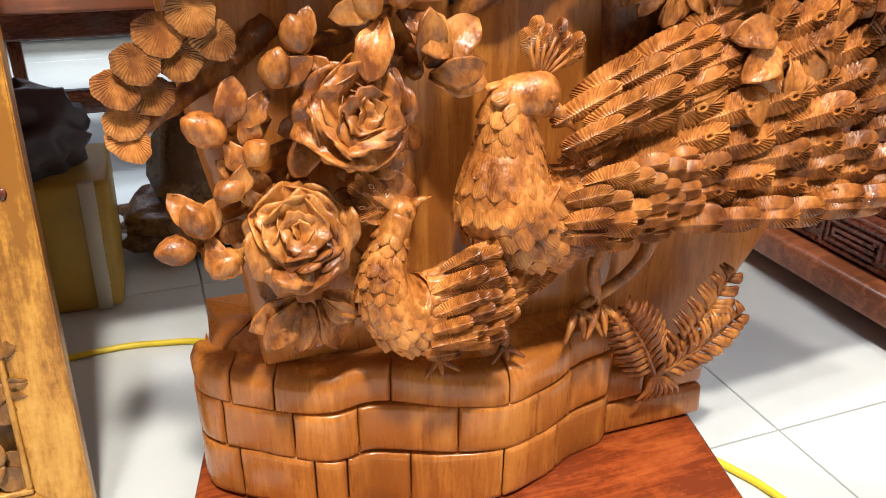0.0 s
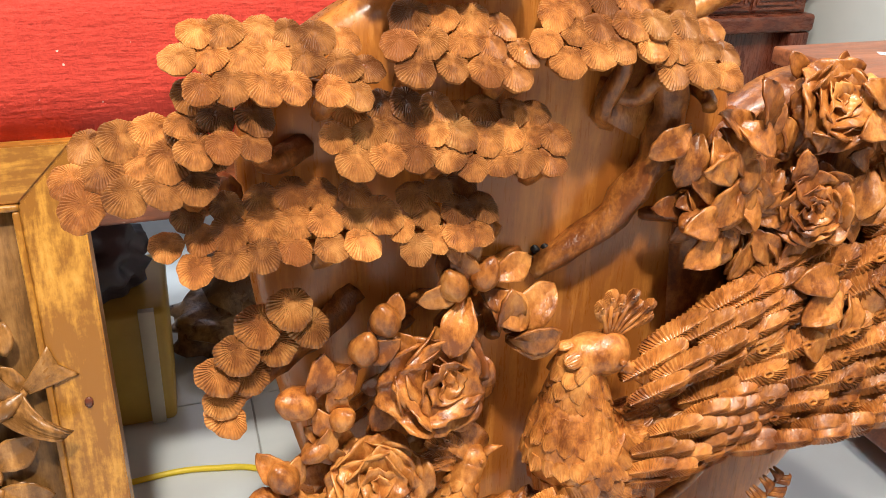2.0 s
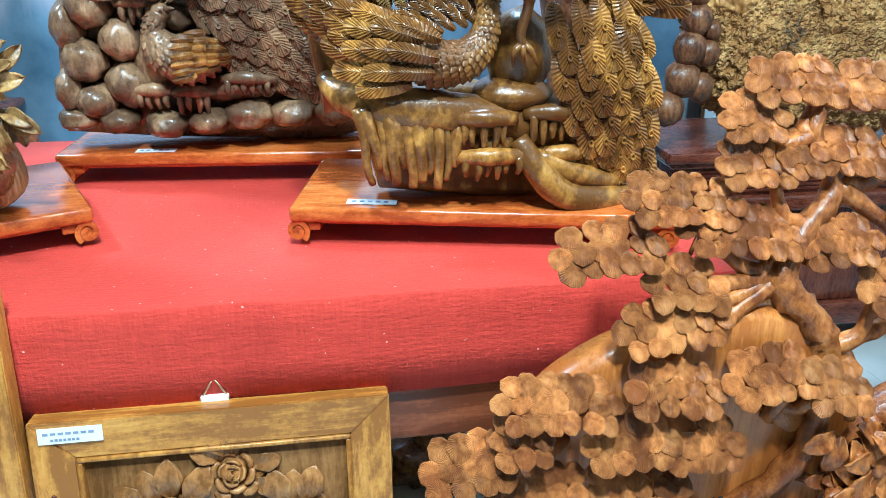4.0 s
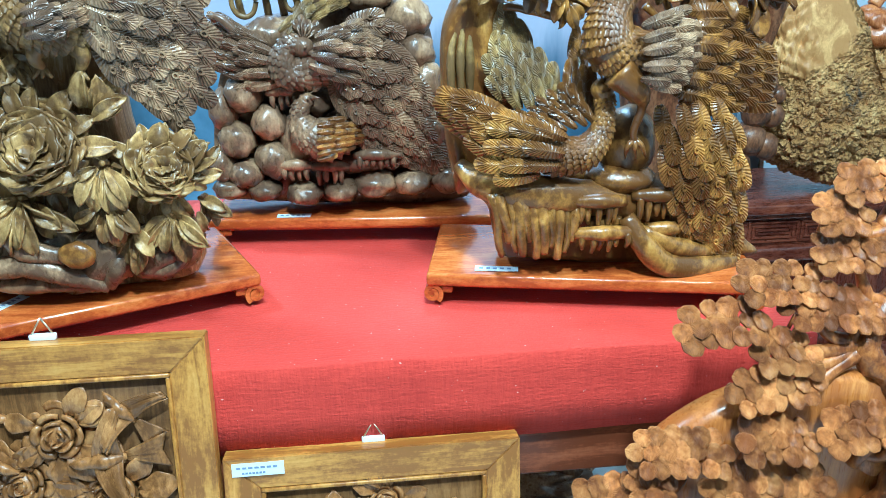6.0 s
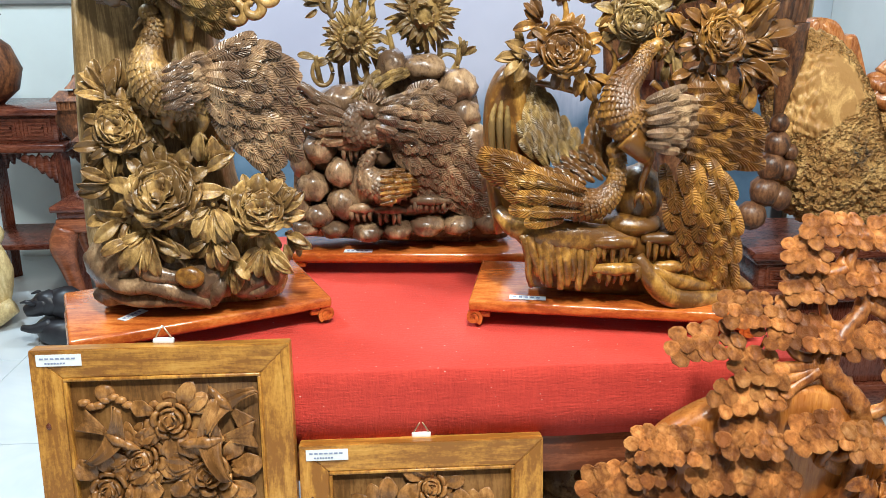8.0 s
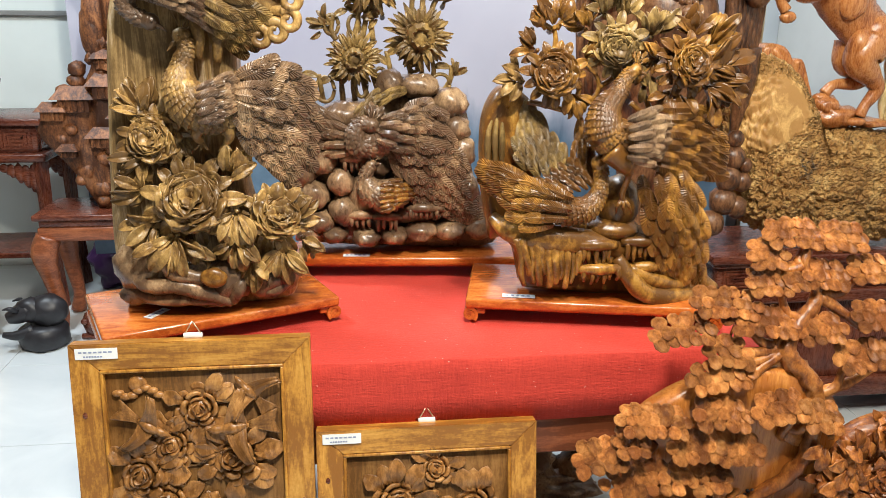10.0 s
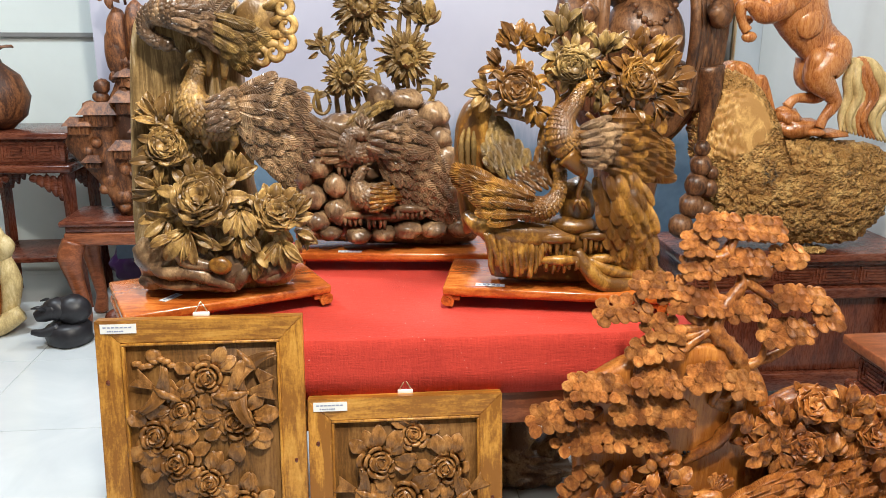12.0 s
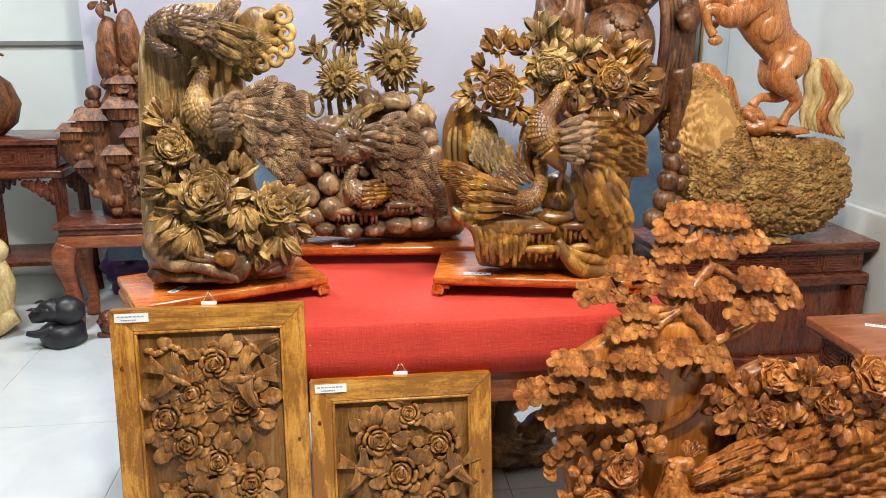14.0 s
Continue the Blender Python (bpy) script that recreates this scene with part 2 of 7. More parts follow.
def tile_material():
    m, t, b, link = nodes_of("white_glazed_floor_tile")
    pos = t.nodes.new("ShaderNodeNewGeometry").outputs["Position"]
    cloud = noise_node(t, pos, 2.2, 5, 0.6, 0.8)
    col = ramp(t, cloud, [(0.3, (0.53, 0.57, 0.59)), (0.7, (0.64, 0.67, 0.68))])
    link.new(col, b.inputs["Base Color"])
    smear = noise_node(t, pos, 14, 4)
    link.new(math_node(t, "ADD", 0.06, math_node(t, "MULTIPLY", smear, 0.16)), b.inputs["Roughness"])
    bump(t, noise_node(t, pos, 3, 2), 0.04, 0.002, b)
    return m


M["tile"] = tile_material()
M["grout"] = plain("grey_grout", (0.30, 0.30, 0.29), 0.8, 80, 0.2)


def banner_material():
    """A printed landscape: lavender sky, soft grey-blue hills low down."""
    m, t, b, link = nodes_of("printed_landscape_sheet")
    pos = t.nodes.new("ShaderNodeNewGeometry").outputs["Position"]
    sep = t.nodes.new("ShaderNodeSeparateXYZ")
    link.new(pos, sep.inputs[0])
    ridge = noise_node(t, mapped(t, pos, (1, 1, 0.2)), 2.6, 6, 0.6)
    edge = math_node(t, "SUBTRACT", math_node(t, "ADD", 0.45, math_node(t, "MULTIPLY", ridge, 1.0)), sep.outputs[2])
    hills = ramp(t, edge, [(0.0, (0, 0, 0)), (0.18, (1, 1, 1))])
    sky = ramp(t, noise_node(t, pos, 1.4, 4), [(0.3, (0.36, 0.355, 0.44)), (0.7, (0.45, 0.445, 0.52))])
    hill = ramp(t, noise_node(t, pos, 6, 5), [(0.3, (0.06, 0.11, 0.17)), (0.7, (0.16, 0.24, 0.33))])
    link.new(mix(t, hills, sky, hill), b.inputs["Base Color"])
    b.inputs["Roughness"].default_value = 0.45
    return m


M["banner"] = banner_material()


# ---- mesh helpers ----
def finish(name, bm, mat, smooth=True):
    me = bpy.data.meshes.new(name)
    bm.normal_update()
    bm.to_mesh(me)
    bm.free()
    for mm in (mat if isinstance(mat, (list, tuple)) else [mat]):
        me.materials.append(M[mm] if isinstance(mm, str) else mm)
    if smooth:
        me.shade_smooth()
    return me


def whole(ob):
    """Where an object stands in the place."""
    return whole(ob.parent) @ ob.matrix_parent_inverse @ ob.matrix_basis if ob.parent else ob.matrix_basis.copy()


def part(name, bm, mat, parent=None, label="", smooth=True, world=False):
    """Links a bmesh as one mesh object under a thing or a part."""
    ob = new(name, finish(name, bm, mat, smooth))
    ob.parent = parent
    if parent and world:
        ob.matrix_parent_inverse = whole(parent).inverted()
    if label:
        tagged(ob, label)
    return ob


def place(name, me, parent, m, label="", world=False):
    """One more object on a shared mesh, under its parent."""
    ob = new(name, me)
    ob.parent = parent
    if parent and world:
        ob.matrix_parent_inverse = whole(parent).inverted()
    ob.matrix_basis = m
    if label:
        tagged(ob, label)
    return ob


def thing(name, m, label, category, group="", kind=""):
    ob = new(name)
    ob.empty_display_size = 0.05
    ob.matrix_basis = m
    return tagged(ob, label, category, group, kind)


def box(bm, x0, x1, y0, y1, z0, z1, bevel=0.0, turn=None, seg=2):
    r = bmesh.ops.create_cube(bm, size=1)
    vs = r["verts"]
    for v in vs:
        v.co = Vector(((x0 + x1) / 2 + v.co.x * (x1 - x0), (y0 + y1) / 2 + v.co.y * (y1 - y0), (z0 + z1) / 2 + v.co.z * (z1 - z0)))
    if bevel:
        es = list({e for v in vs for e in v.link_edges})
        out = bmesh.ops.bevel(bm, geom=es, offset=bevel, segments=seg, affect="EDGES", profile=0.5)
        vs = list({v for f in out["faces"] for v in f.verts} | {v for v in vs if v.is_valid})
    if turn is not None:
        bmesh.ops.transform(bm, matrix=turn, verts=vs)
    return vs


def boxed(*a, **k):
    bm = bmesh.new()
    box(bm, *a, **k)
    return bm


def tube(bm, pts, radii, sides=8, cap=True, flat=1.0, seed=0, rough=0.0):
    """A tapered limb along a line of points."""
    rnd = random.Random(seed)
    pts = [Vector(p) for p in pts]
    rings = []
    up = Vector((0.13, -1, 0.21)).normalized()
    for i, p in enumerate(pts):
        d = (pts[min(i + 1, len(pts) - 1)] - pts[max(i - 1, 0)]).normalized()
        a = d.cross(up)
        if a.length < 1e-3:
            a = d.cross(Vector((1, 0, 0)))
        a.normalize()
        b = a.cross(d).normalized()
        r = radii[i] if isinstance(radii, (list, tuple)) else radii
        ring = []
        for k in range(sides):
            an = 2 * math.pi * k / sides
            rr = r * (1 + rough * rnd.uniform(-1, 1))
            ring.append(bm.verts.new(p + a * math.cos(an) * rr + b * math.sin(an) * rr * flat))
        rings.append(ring)
    for r0, r1 in zip(rings, rings[1:]):
        for k in range(sides):
            bm.faces.new((r0[k], r0[(k + 1) % sides], r1[(k + 1) % sides], r1[k]))
    if cap:
        bm.faces.new(rings[0][::-1])
        bm.faces.new(rings[-1])
    return rings


def spline(pts, n):
    """Catmull-Rom through the points, n steps a span."""
    p = [Vector(q) for q in pts]
    p = [2 * p[0] - p[1]] + p + [2 * p[-1] - p[-2]]
    out = []
    for i in range(1, len(p) - 2):
        for k in range(n):
            t = k / n
            a, b, c, d = p[i - 1], p[i], p[i + 1], p[i + 2]
            out.append(0.5 * ((2 * b) + (c - a) * t + (2 * a - 5 * b + 4 * c - d) * t * t + (3 * b - a - 3 * c + d) * t ** 3))
    out.append(p[-2])
    return out


def blend_list(values, count):
    """count values, linear through the given ones."""
    out = []
    for i in range(count):
        f = i / (count - 1) * (len(values) - 1)
        k = min(int(f), len(values) - 2)
        out.append(values[k] + (values[k + 1] - values[k]) * (f - k))
    return out


def limb(bm, pts, radii, n=4, sides=8, flat=1.0, seed=0, rough=0.0):
    s = spline(pts, n)
    return tube(bm, s, blend_list(radii, len(s)), sides, True, flat, seed, rough)


def blob(bm, c, r, sub=3, rough=0.15, freq=2.0, seed=0.0, turn=None):
    """A rounded, uneven lump; r gives the three half sizes."""
    out = bmesh.ops.create_icosphere(bm, subdivisions=sub, radius=1)
    for v in out["verts"]:
        d = v.co.normalized()
        k = 1 + rough * noise.noise(d * freq + Vector((seed, seed * 1.7, -seed)))
        q = Vector((d.x * r[0], d.y * r[1], d.z * r[2])) * k
        if turn is not None:
            q = turn @ q
        v.co = q + Vector(c)
    return out["verts"]


def lathe(bm, prof, sides=20, c=(0, 0, 0)):
    rings = []
    for r, z in prof:
        rings.append([bm.verts.new((c[0] + r * math.cos(2 * math.pi * k / sides), c[1] + r * math.sin(2 * math.pi * k / sides), c[2] + z)) for k in range(sides)])
    for a, b in zip(rings, rings[1:]):
        for k in range(sides):
            bm.faces.new((a[k], a[(k + 1) % sides], b[(k + 1) % sides], b[k]))
    bm.faces.new(rings[0][::-1])
    bm.faces.new(rings[-1])


# ---- setting ----
def wall(name, x0, x1, y0, y1, z0, z1, mat, label):
    bm = bmesh.new()
    box(bm, x0, x1, y0, y1, z0, z1)
    ob = part(name, bm, mat, None, "", False)
    return tagged(ob, label, "wall", "", "structure")


BACK, RIGHT, LEFT, FRONT, TOP = 3.75, 1.56, -3.2, -3.4, 3.0
wall("wall_north", LEFT - 0.1, RIGHT + 0.1, BACK, BACK + 0.1, 0, TOP, "skywall", "pale blue-green painted plaster wall behind the display")
wall("wall_east", RIGHT, RIGHT + 0.1, FRONT, BACK, 0, TOP, "cream", "pale grey painted side wall of the shop")
wall("wall_west", LEFT - 0.1, LEFT, FRONT, BACK, 0, TOP, "dusk", "unseen side wall, coloured dark brown to cut reflections")
wall("wall_south", LEFT - 0.1, RIGHT + 0.1, FRONT - 0.1, FRONT, 0, TOP, "dusk", "unseen wall behind the viewer, coloured dark brown to cut reflections")
wall("ceiling", LEFT, RIGHT, FRONT, BACK, TOP, TOP + 0.1, "white", "unseen ceiling, its paint darkened to cut bounce light")
bm = boxed(LEFT, -1.45, BACK - 0.03, BACK - 0.002, 1.29, 1.315, 0.004)
tagged(part("trim_north", bm, "white"), "white moulding across the painted wall", "trim", "", "structure")
bm = boxed(RIGHT - 0.035, RIGHT - 0.002, 0.2, BACK, 0, 0.70, 0.006)
tagged(part("trim_east", bm, "cream"), "pale wainscot ledge along the side wall", "wainscot", "", "structure")

TILE, TX, TY = 0.617, 0.03, 0.585
floor = tagged(part("floor", boxed(LEFT, RIGHT, FRONT, BACK, -0.1, -0.003), "grout", None, "", False), "white glazed tile floor with thin grey joints", "floor", "", "structure")


def lay_tiles():
    me = finish("tile", boxed(-TILE / 2 + 0.0012, TILE / 2 - 0.0012, -TILE / 2 + 0.0012, TILE / 2 - 0.0012, -0.02, 0, 0.001, seg=1), "tile", False)
    for i in range(-6, 4):
        for j in range(-7, 6):
            x, y = TX + (i + 0.5) * TILE, TY + (j + 0.5) * TILE
            if LEFT - 0.3 < x < RIGHT + 0.3 and FRONT - 0.3 < y < BACK + 0.3:
                place("tile", me, floor, pose(x, y, 0))


# the printed sheet behind the carvings, on its steel post
bm = bmesh.new()
n, m = 60, 24
layers = []
for back in (0.0, 0.004):
    layers.append([[bm.verts.new((-1.64 + 2.98 * i / n, 3.085 + back + 0.008 * math.sin(i * 0.36) + 0.004 * math.sin(i * 0.13 + 0.12 * j), 0.25 + 2.65 * j / m)) for i in range(n + 1)] for j in range(m + 1)])
for g, flip in zip(layers, (False, True)):
    for j in range(m):
        for i in range(n):
            quad = (g[j][i], g[j][i + 1], g[j + 1][i + 1], g[j + 1][i])
            bm.faces.new(quad[::-1] if flip else quad)
sheet = tagged(part("backdrop_banner", bm, "banner"), "large lavender printed landscape sheet hung behind the display", "banner")
tagged(part("wall_grey", boxed(1.30, RIGHT - 0.002, 3.14, 3.2, 0, TOP - 0.002), "grey", None, "", False), "grey-blue painted wall panel beside the printed sheet", "wall", "", "structure")
post = thing("banner_post", pose(0.945, 2.2, 0), "dark grey steel post holding the printed sheet", "post")
bm = bmesh.new()
lathe(bm, [(0.10, 0), (0.10, 0.012), (0.02, 0.03)], 20)
part("foot", bm, "steel", post)
part("pole", boxed(-0.022, 0.022, -0.02, 0.02, 0.02, 2.99, 0.005), "steel", post)
part("edge_strip", boxed(0.026, 0.040, -0.02, 0.02, 0.02, 2.99, 0.003), "metal", post, "pale aluminium edge strip")

# display table
table = thing("display_table", pose(-0.35, 1.21, 0), "long reddish wooden display table under a red cloth", "table")
TX0, TX1, TY0, TY1 = -0.60, 0.69, -0.384, 0.42
part("tabletop", boxed(TX0, TX1, TY0, TY1, 0.655, 0.704, 0.006), "redwood", table)
part("front_apron", boxed(TX0 + 0.004, TX1 - 0.004, TY0 + 0.004, TY0 + 0.03, 0.485, 0.653, 0.004), "redwood", table)
part("back_apron", boxed(TX0 + 0.004, TX1 - 0.004, TY1 - 0.03, TY1 - 0.004, 0.485, 0.653, 0.004), "redwood", table)
for s in (TX0 + 0.004, TX1 - 0.03):
    part("side_apron", boxed(s, s + 0.026, TY0 + 0.032, TY1 - 0.032, 0.485, 0.653, 0.004), "redwood", table)
for x in (TX0 + 0.02, TX1 - 0.08):
    for y in (TY0 + 0.034, TY1 - 0.094):
        part("leg", boxed(x, x + 0.06, y, y + 0.06, 0, 0.653, 0.006), "rosewood_v", table)


def cloth_sheet():
    """The cloth: flat on the table, folded over its front and ends, with a soft rolled edge and an uneven hem."""
    bm = bmesh.new()
    x0, x1, y1, z = -0.956, 0.346, 1.636, 0.709
    prof = [(y1, z), (1.4, z), (1.15, z), (1.0, z), (0.90, z), (0.827, z), (0.8215, z - 0.0012), (0.8190, z - 0.004), (0.817, z - 0.03), (0.816, z - 0.08), (0.816, z - 0.138)]
    n = 60
    rows = []
    for k, (y, zz) in enumerate(prof):
        row = []
        for i in range(n + 1):
            x = x0 + (x1 - x0) * i / n
            w = 0.004 * noise.noise(Vector((x * 9, y * 3, zz * 4))) if k > 5 else 0.0012 * noise.noise(Vector((x * 6, y * 6, 0)))
            hem = 0.006 * noise.noise(Vector((x * 4, 7, 1))) if k == len(prof) - 1 else 0
            row.append(bm.verts.new((x, y - abs(w) * (k > 5) , zz + hem + (w if k <= 5 else 0))))
        rows.append(row)
    for a, b in zip(rows, rows[1:]):
        for i in range(n):
            bm.faces.new((a[i], b[i], b[i + 1], a[i + 1]))
    for side, i in ((-1, 0), (1, n)):
        top = [r[i] for r in rows[:6]]
        low = [bm.verts.new((v.co.x + side * 0.006, v.co.y, z - 0.095)) for v in top]
        for a, b, c, d in zip(top, top[1:], low[1:], low):
            bm.faces.new((a, b, c, d) if side > 0 else (d, c, b, a))
    bmesh.ops.recalc_face_normals(bm, faces=bm.faces)
    bmesh.ops.solidify(bm, geom=bm.faces[:], thickness=0.002)
    for e in bm.edges:
        if all(abs(v.co.y - 0.8215) < 0.0012 for v in e.verts):
            e.smooth = False
    return bm


tagged(part("tablecloth", cloth_sheet(), "cloth"), "coarse red woven cloth with lint, spread over the display table", "tablecloth")


# ---- carved elements, shared by all the carvings ----
def basis(pos, along, out, sx=1.0, sy=1.0, sz=1.0):
    """A pose whose y runs along and whose z points out."""
    y = Vector(along).normalized()
    z = Vector(out)
    z = z - y * z.dot(y)
    if z.length < 1e-4:
        z = Vector((0, -1, 0.3)) - y * Vector((0, -1, 0.3)).dot(y)
    z.normalize()
    x = y.cross(z)
    m = Matrix((x * sx, y * sy, z * sz)).transposed().to_4x4()
    m.translation = Vector(pos)
    return m


def surf(fn, nu, nv, thick):
    """A closed shell over a grid: fn(u, v) with u from -1 to 1 across, v from 0 to 1 along."""
    bm = bmesh.new()
    top = [[bm.verts.new(fn(2 * i / nu - 1, j / nv)) for i in range(nu + 1)] for j in range(nv + 1)]
    low = [[bm.verts.new(v.co - Vector((0, 0, thick))) for v in row] for row in top]
    for j in range(nv):
        for i in range(nu):
            bm.faces.new((top[j][i], top[j][i + 1], top[j + 1][i + 1], top[j + 1][i]))
            bm.faces.new((low[j][i], low[j + 1][i], low[j + 1][i + 1], low[j][i + 1]))
    rim = [(0, i) for i in range(nu)] + [(j, nu) for j in range(nv)] + [(nv, i) for i in range(nu, 0, -1)] + [(j, 0) for j in range(nv, 0, -1)]
    for k in range(len(rim)):
        a, b = rim[k], rim[(k + 1) % len(rim)]
        bm.faces.new((top[a[0]][a[1]], low[a[0]][a[1]], low[b[0]][b[1]], top[b[0]][b[1]]))
    bmesh.ops.remove_doubles(bm, verts=bm.verts, dist=1e-5)
    return bm


def pad_bm(seed):
    """A round pine-needle pad: a low dome cut by fine grooves that fan from near its back edge."""
    bm = bmesh.new()
    n, ph = 68, seed * 1.3
    back = -0.35 - 0.1 * (seed % 2)
    levels = [(0.06, 0.06), (0.30, 0.10), (0.62, 0.11), (0.88, 0.07), (1.0, -0.02), (0.94, -0.30)]
    rings = []
    for q, (r, h) in enumerate(levels):
        ring = []
        for k in range(n):
            a = 2 * math.pi * k / n
            groove = (0.034 if k % 2 else -0.034) * min(1, r * 1.3) * (q < 5)
            rr = r * (1 + 0.05 * math.sin(3 * a + ph) + 0.03 * math.sin(8 * a + 2 * ph))
            ring.append(bm.verts.new((rr * math.cos(a), rr * math.sin(a) + back * (1 - min(1, r)), h + groove)))
        rings.append(ring)
    mid = bm.verts.new((0, back, 0.10))
    for k in range(n):
        bm.faces.new((mid, rings[0][k], rings[0][(k + 1) % n]))
    for a, b in zip(rings, rings[1:]):
        for k in range(n):
            bm.faces.new((a[k], b[k], b[(k + 1) % n], a[(k + 1) % n]))
    bm.faces.new(rings[-1][::-1])
    bmesh.ops.recalc_face_normals(bm, faces=bm.faces)
    return bm


def feather_bm(eye=True, slim=1.0, nv=40, cut=0.017):
    """A round-tipped tail feather: barbs that lean from the quill to the rim and, on the broad ones, a bored eye."""
    nu = 3
    bm = bmesh.new()

    def point(u, v, j, low):
        s = 1 if u > 0 else -1
        q = 0.03 + 0.76 * v
        ex = 0.30 * slim * math.sin(math.pi * min(1, v * 0.97 + 0.03)) ** 0.62 * (0.55 + 0.45 * v)
        ey = 0.02 + 0.49 * (1 - math.cos(math.pi * v)) * (0.86 + 0.14 * v)
        a = abs(u)
        groove = (cut if j % 2 else -cut) * min(1, a * 2.5)
        z = 0.03 * (1 - a) ** 3 - 0.055 * a * a - 0.01 * v * v + groove
        if j % 2 and a > 0.99:
            ex, ey = ex * 0.97, ey - 0.006
        return Vector((s * a * ex, q + (ey - q) * a, z - (0.030 if low else 0)))
    rows = [[[bm.verts.new(point(2 * i / (2 * nu) - 1, j / nv, j, low)) for i in range(2 * nu + 1)] for j in range(nv + 1)] for low in (False, True)]
    top, under = rows
    for j in range(nv):
        for i in range(2 * nu):
            bm.faces.new((top[j][i], top[j][i + 1], top[j + 1][i + 1], top[j + 1][i]))
        for i in (0, nu):
            bm.faces.new((under[j][i], under[j + 1][i], under[j + 1][i + nu], under[j][i + nu]))
        bm.faces.new((top[j][0], top[j + 1][0], under[j + 1][0], under[j][0]))
        bm.faces.new((top[j][-1], under[j][-1], under[j + 1][-1], top[j + 1][-1]))
    for i in range(2 * nu):
        bm.faces.new((top[nv][i], top[nv][i + 1], under[nv][i + 1], under[nv][i]))
    bmesh.ops.delete(bm, geom=[v for v in bm.verts if not v.link_faces], context="VERTS")
    bmesh.ops.remove_doubles(bm, verts=bm.verts, dist=1e-5)
    if eye:
        rings = []
        for r, z in ((0.085, 0.02), (0.070, 0.058), (0.040, 0.055), (0.030, 0.005)):
            rings.append([bm.verts.new((r * 0.8 * math.cos(k * math.pi / 6), 0.66 + r * math.sin(k * math.pi / 6), z)) for k in range(12)])
        for a, b in zip(rings, rings[1:]):
            for k in range(12):
                bm.faces.new((a[k], a[(k + 1) % 12], b[(k + 1) % 12], b[k]))
        bm.faces.new(rings[-1])
    return bm


def scale_bm():
    """A small round-tipped body feather."""
    def fn(u, v):
        v = math.sin(v * math.pi / 2)
        w = 0.50 * math.sqrt(max(0.0, 1 - max(0, (v - 0.45) / 0.55) ** 2)) * (0.75 + 0.25 * min(1, v / 0.45))
        g = 0.016 * (1 if round((u + 1) * 7) % 2 else -1) * v
        return Vector((u * w, v, 0.10 - 0.16 * u * u + 0.10 * v - 0.02 * v ** 4 + g))
    return surf(fn, 14, 7, 0.08)


def leaf_bm(seed):
    def fn(u, v):
        w = 0.29 * math.sin(math.pi * (0.02 + 0.955 * v ** 1.15)) ** 0.6 * (1 + 0.06 * math.sin(13 * v + seed)) * (0.7 + 0.3 * v)
        z = 0.05 * abs(u) ** 1.6 + 0.16 * math.sin(v * 2.6) - 0.26 * v * v + 0.012 * math.cos(30 * (v - 0.35 * abs(u))) * min(1, 3 * abs(u))
        z += 0.05 * math.sin(5 * v + seed * 2) * u
        return Vector((u * w, v - 0.04 * abs(u) * v, z - 0.022 * (abs(u) < 0.12)))
    return surf(fn, 8, 16, 0.06)


def finger_bm(seed, wide, tip=0.3):
    """A long carved leaf, blunt at its tip, hollowed along a grooved midrib and curling at the edges."""
    def fn(u, v):
        w = 0.5 * wide * math.sin(math.pi * (0.03 + 0.955 * v ** (1.7 - 1.5 * tip))) ** (0.35 + 0.6 * tip)
        a = abs(u)
        z = 0.07 * a ** 1.4 + 0.14 * math.sin(v * 2.8) - 0.20 * v * v - 0.035 * max(0, 1 - a * 5) + 0.010 * math.cos(26 * (v - 0.3 * a)) * min(1, 3 * a)
        return Vector((u * w, v, z + 0.06 * math.sin(3 * v + seed * 2) * u - 0.03 * max(0, a - 0.8)))
    return surf(fn, 10, 12, 0.06)


def petal_bm(seed):
    def fn(u, v):
        w = 0.80 * (math.sin(math.pi * (0.13 + 0.60 * v)) ** 0.8)
        rim = max(0.0, v - 0.55) / 0.45
        ruff = 0.07 * math.sin(5 * u + seed * 2) * v * v + 0.035 * math.sin(15 * u + seed) * rim
        z = 0.52 * u * u * (0.25 + 0.75 * v) + 0.30 * math.sin(v * 2.4) - 0.22 * v - 0.16 * rim * rim + ruff + 0.012 * math.cos(22 * u) * v
        return Vector((u * w, v * (1 + 0.05 * math.cos(9 * u + seed)) - 0.16 * u * u * v, z))
    return surf(fn, 18, 10, 0.075)


def bud_bm():
    """A closed bud: an egg of three lapping petals on a short stalk."""
    bm = bmesh.new()
    n, rows = 18, [(0.10, -0.25), (0.12, 0.0), (0.34, 0.12), (0.44, 0.36), (0.40, 0.62), (0.25, 0.86), (0.07, 1.02)]
    rings = []
    for r, y in rows:
        ring = []
        for k in range(n):
            a = 2 * math.pi * k / n
            lap = ((k * 3 / n + y * 0.35) % 1.0) * 0.16
            ring.append(bm.verts.new((r * (0.92 + lap) * math.cos(a), y, r * (0.92 + lap) * math.sin(a))))
        rings.append(ring)
    for a, b in zip(rings, rings[1:]):
        for k in range(n):
            bm.faces.new((a[k], a[(k + 1) % n], b[(k + 1) % n], b[k]))
    bm.faces.new(rings[0])
    bm.faces.new(rings[-1])
    bmesh.ops.recalc_face_normals(bm, faces=bm.faces)
    return bm


KIT = {}


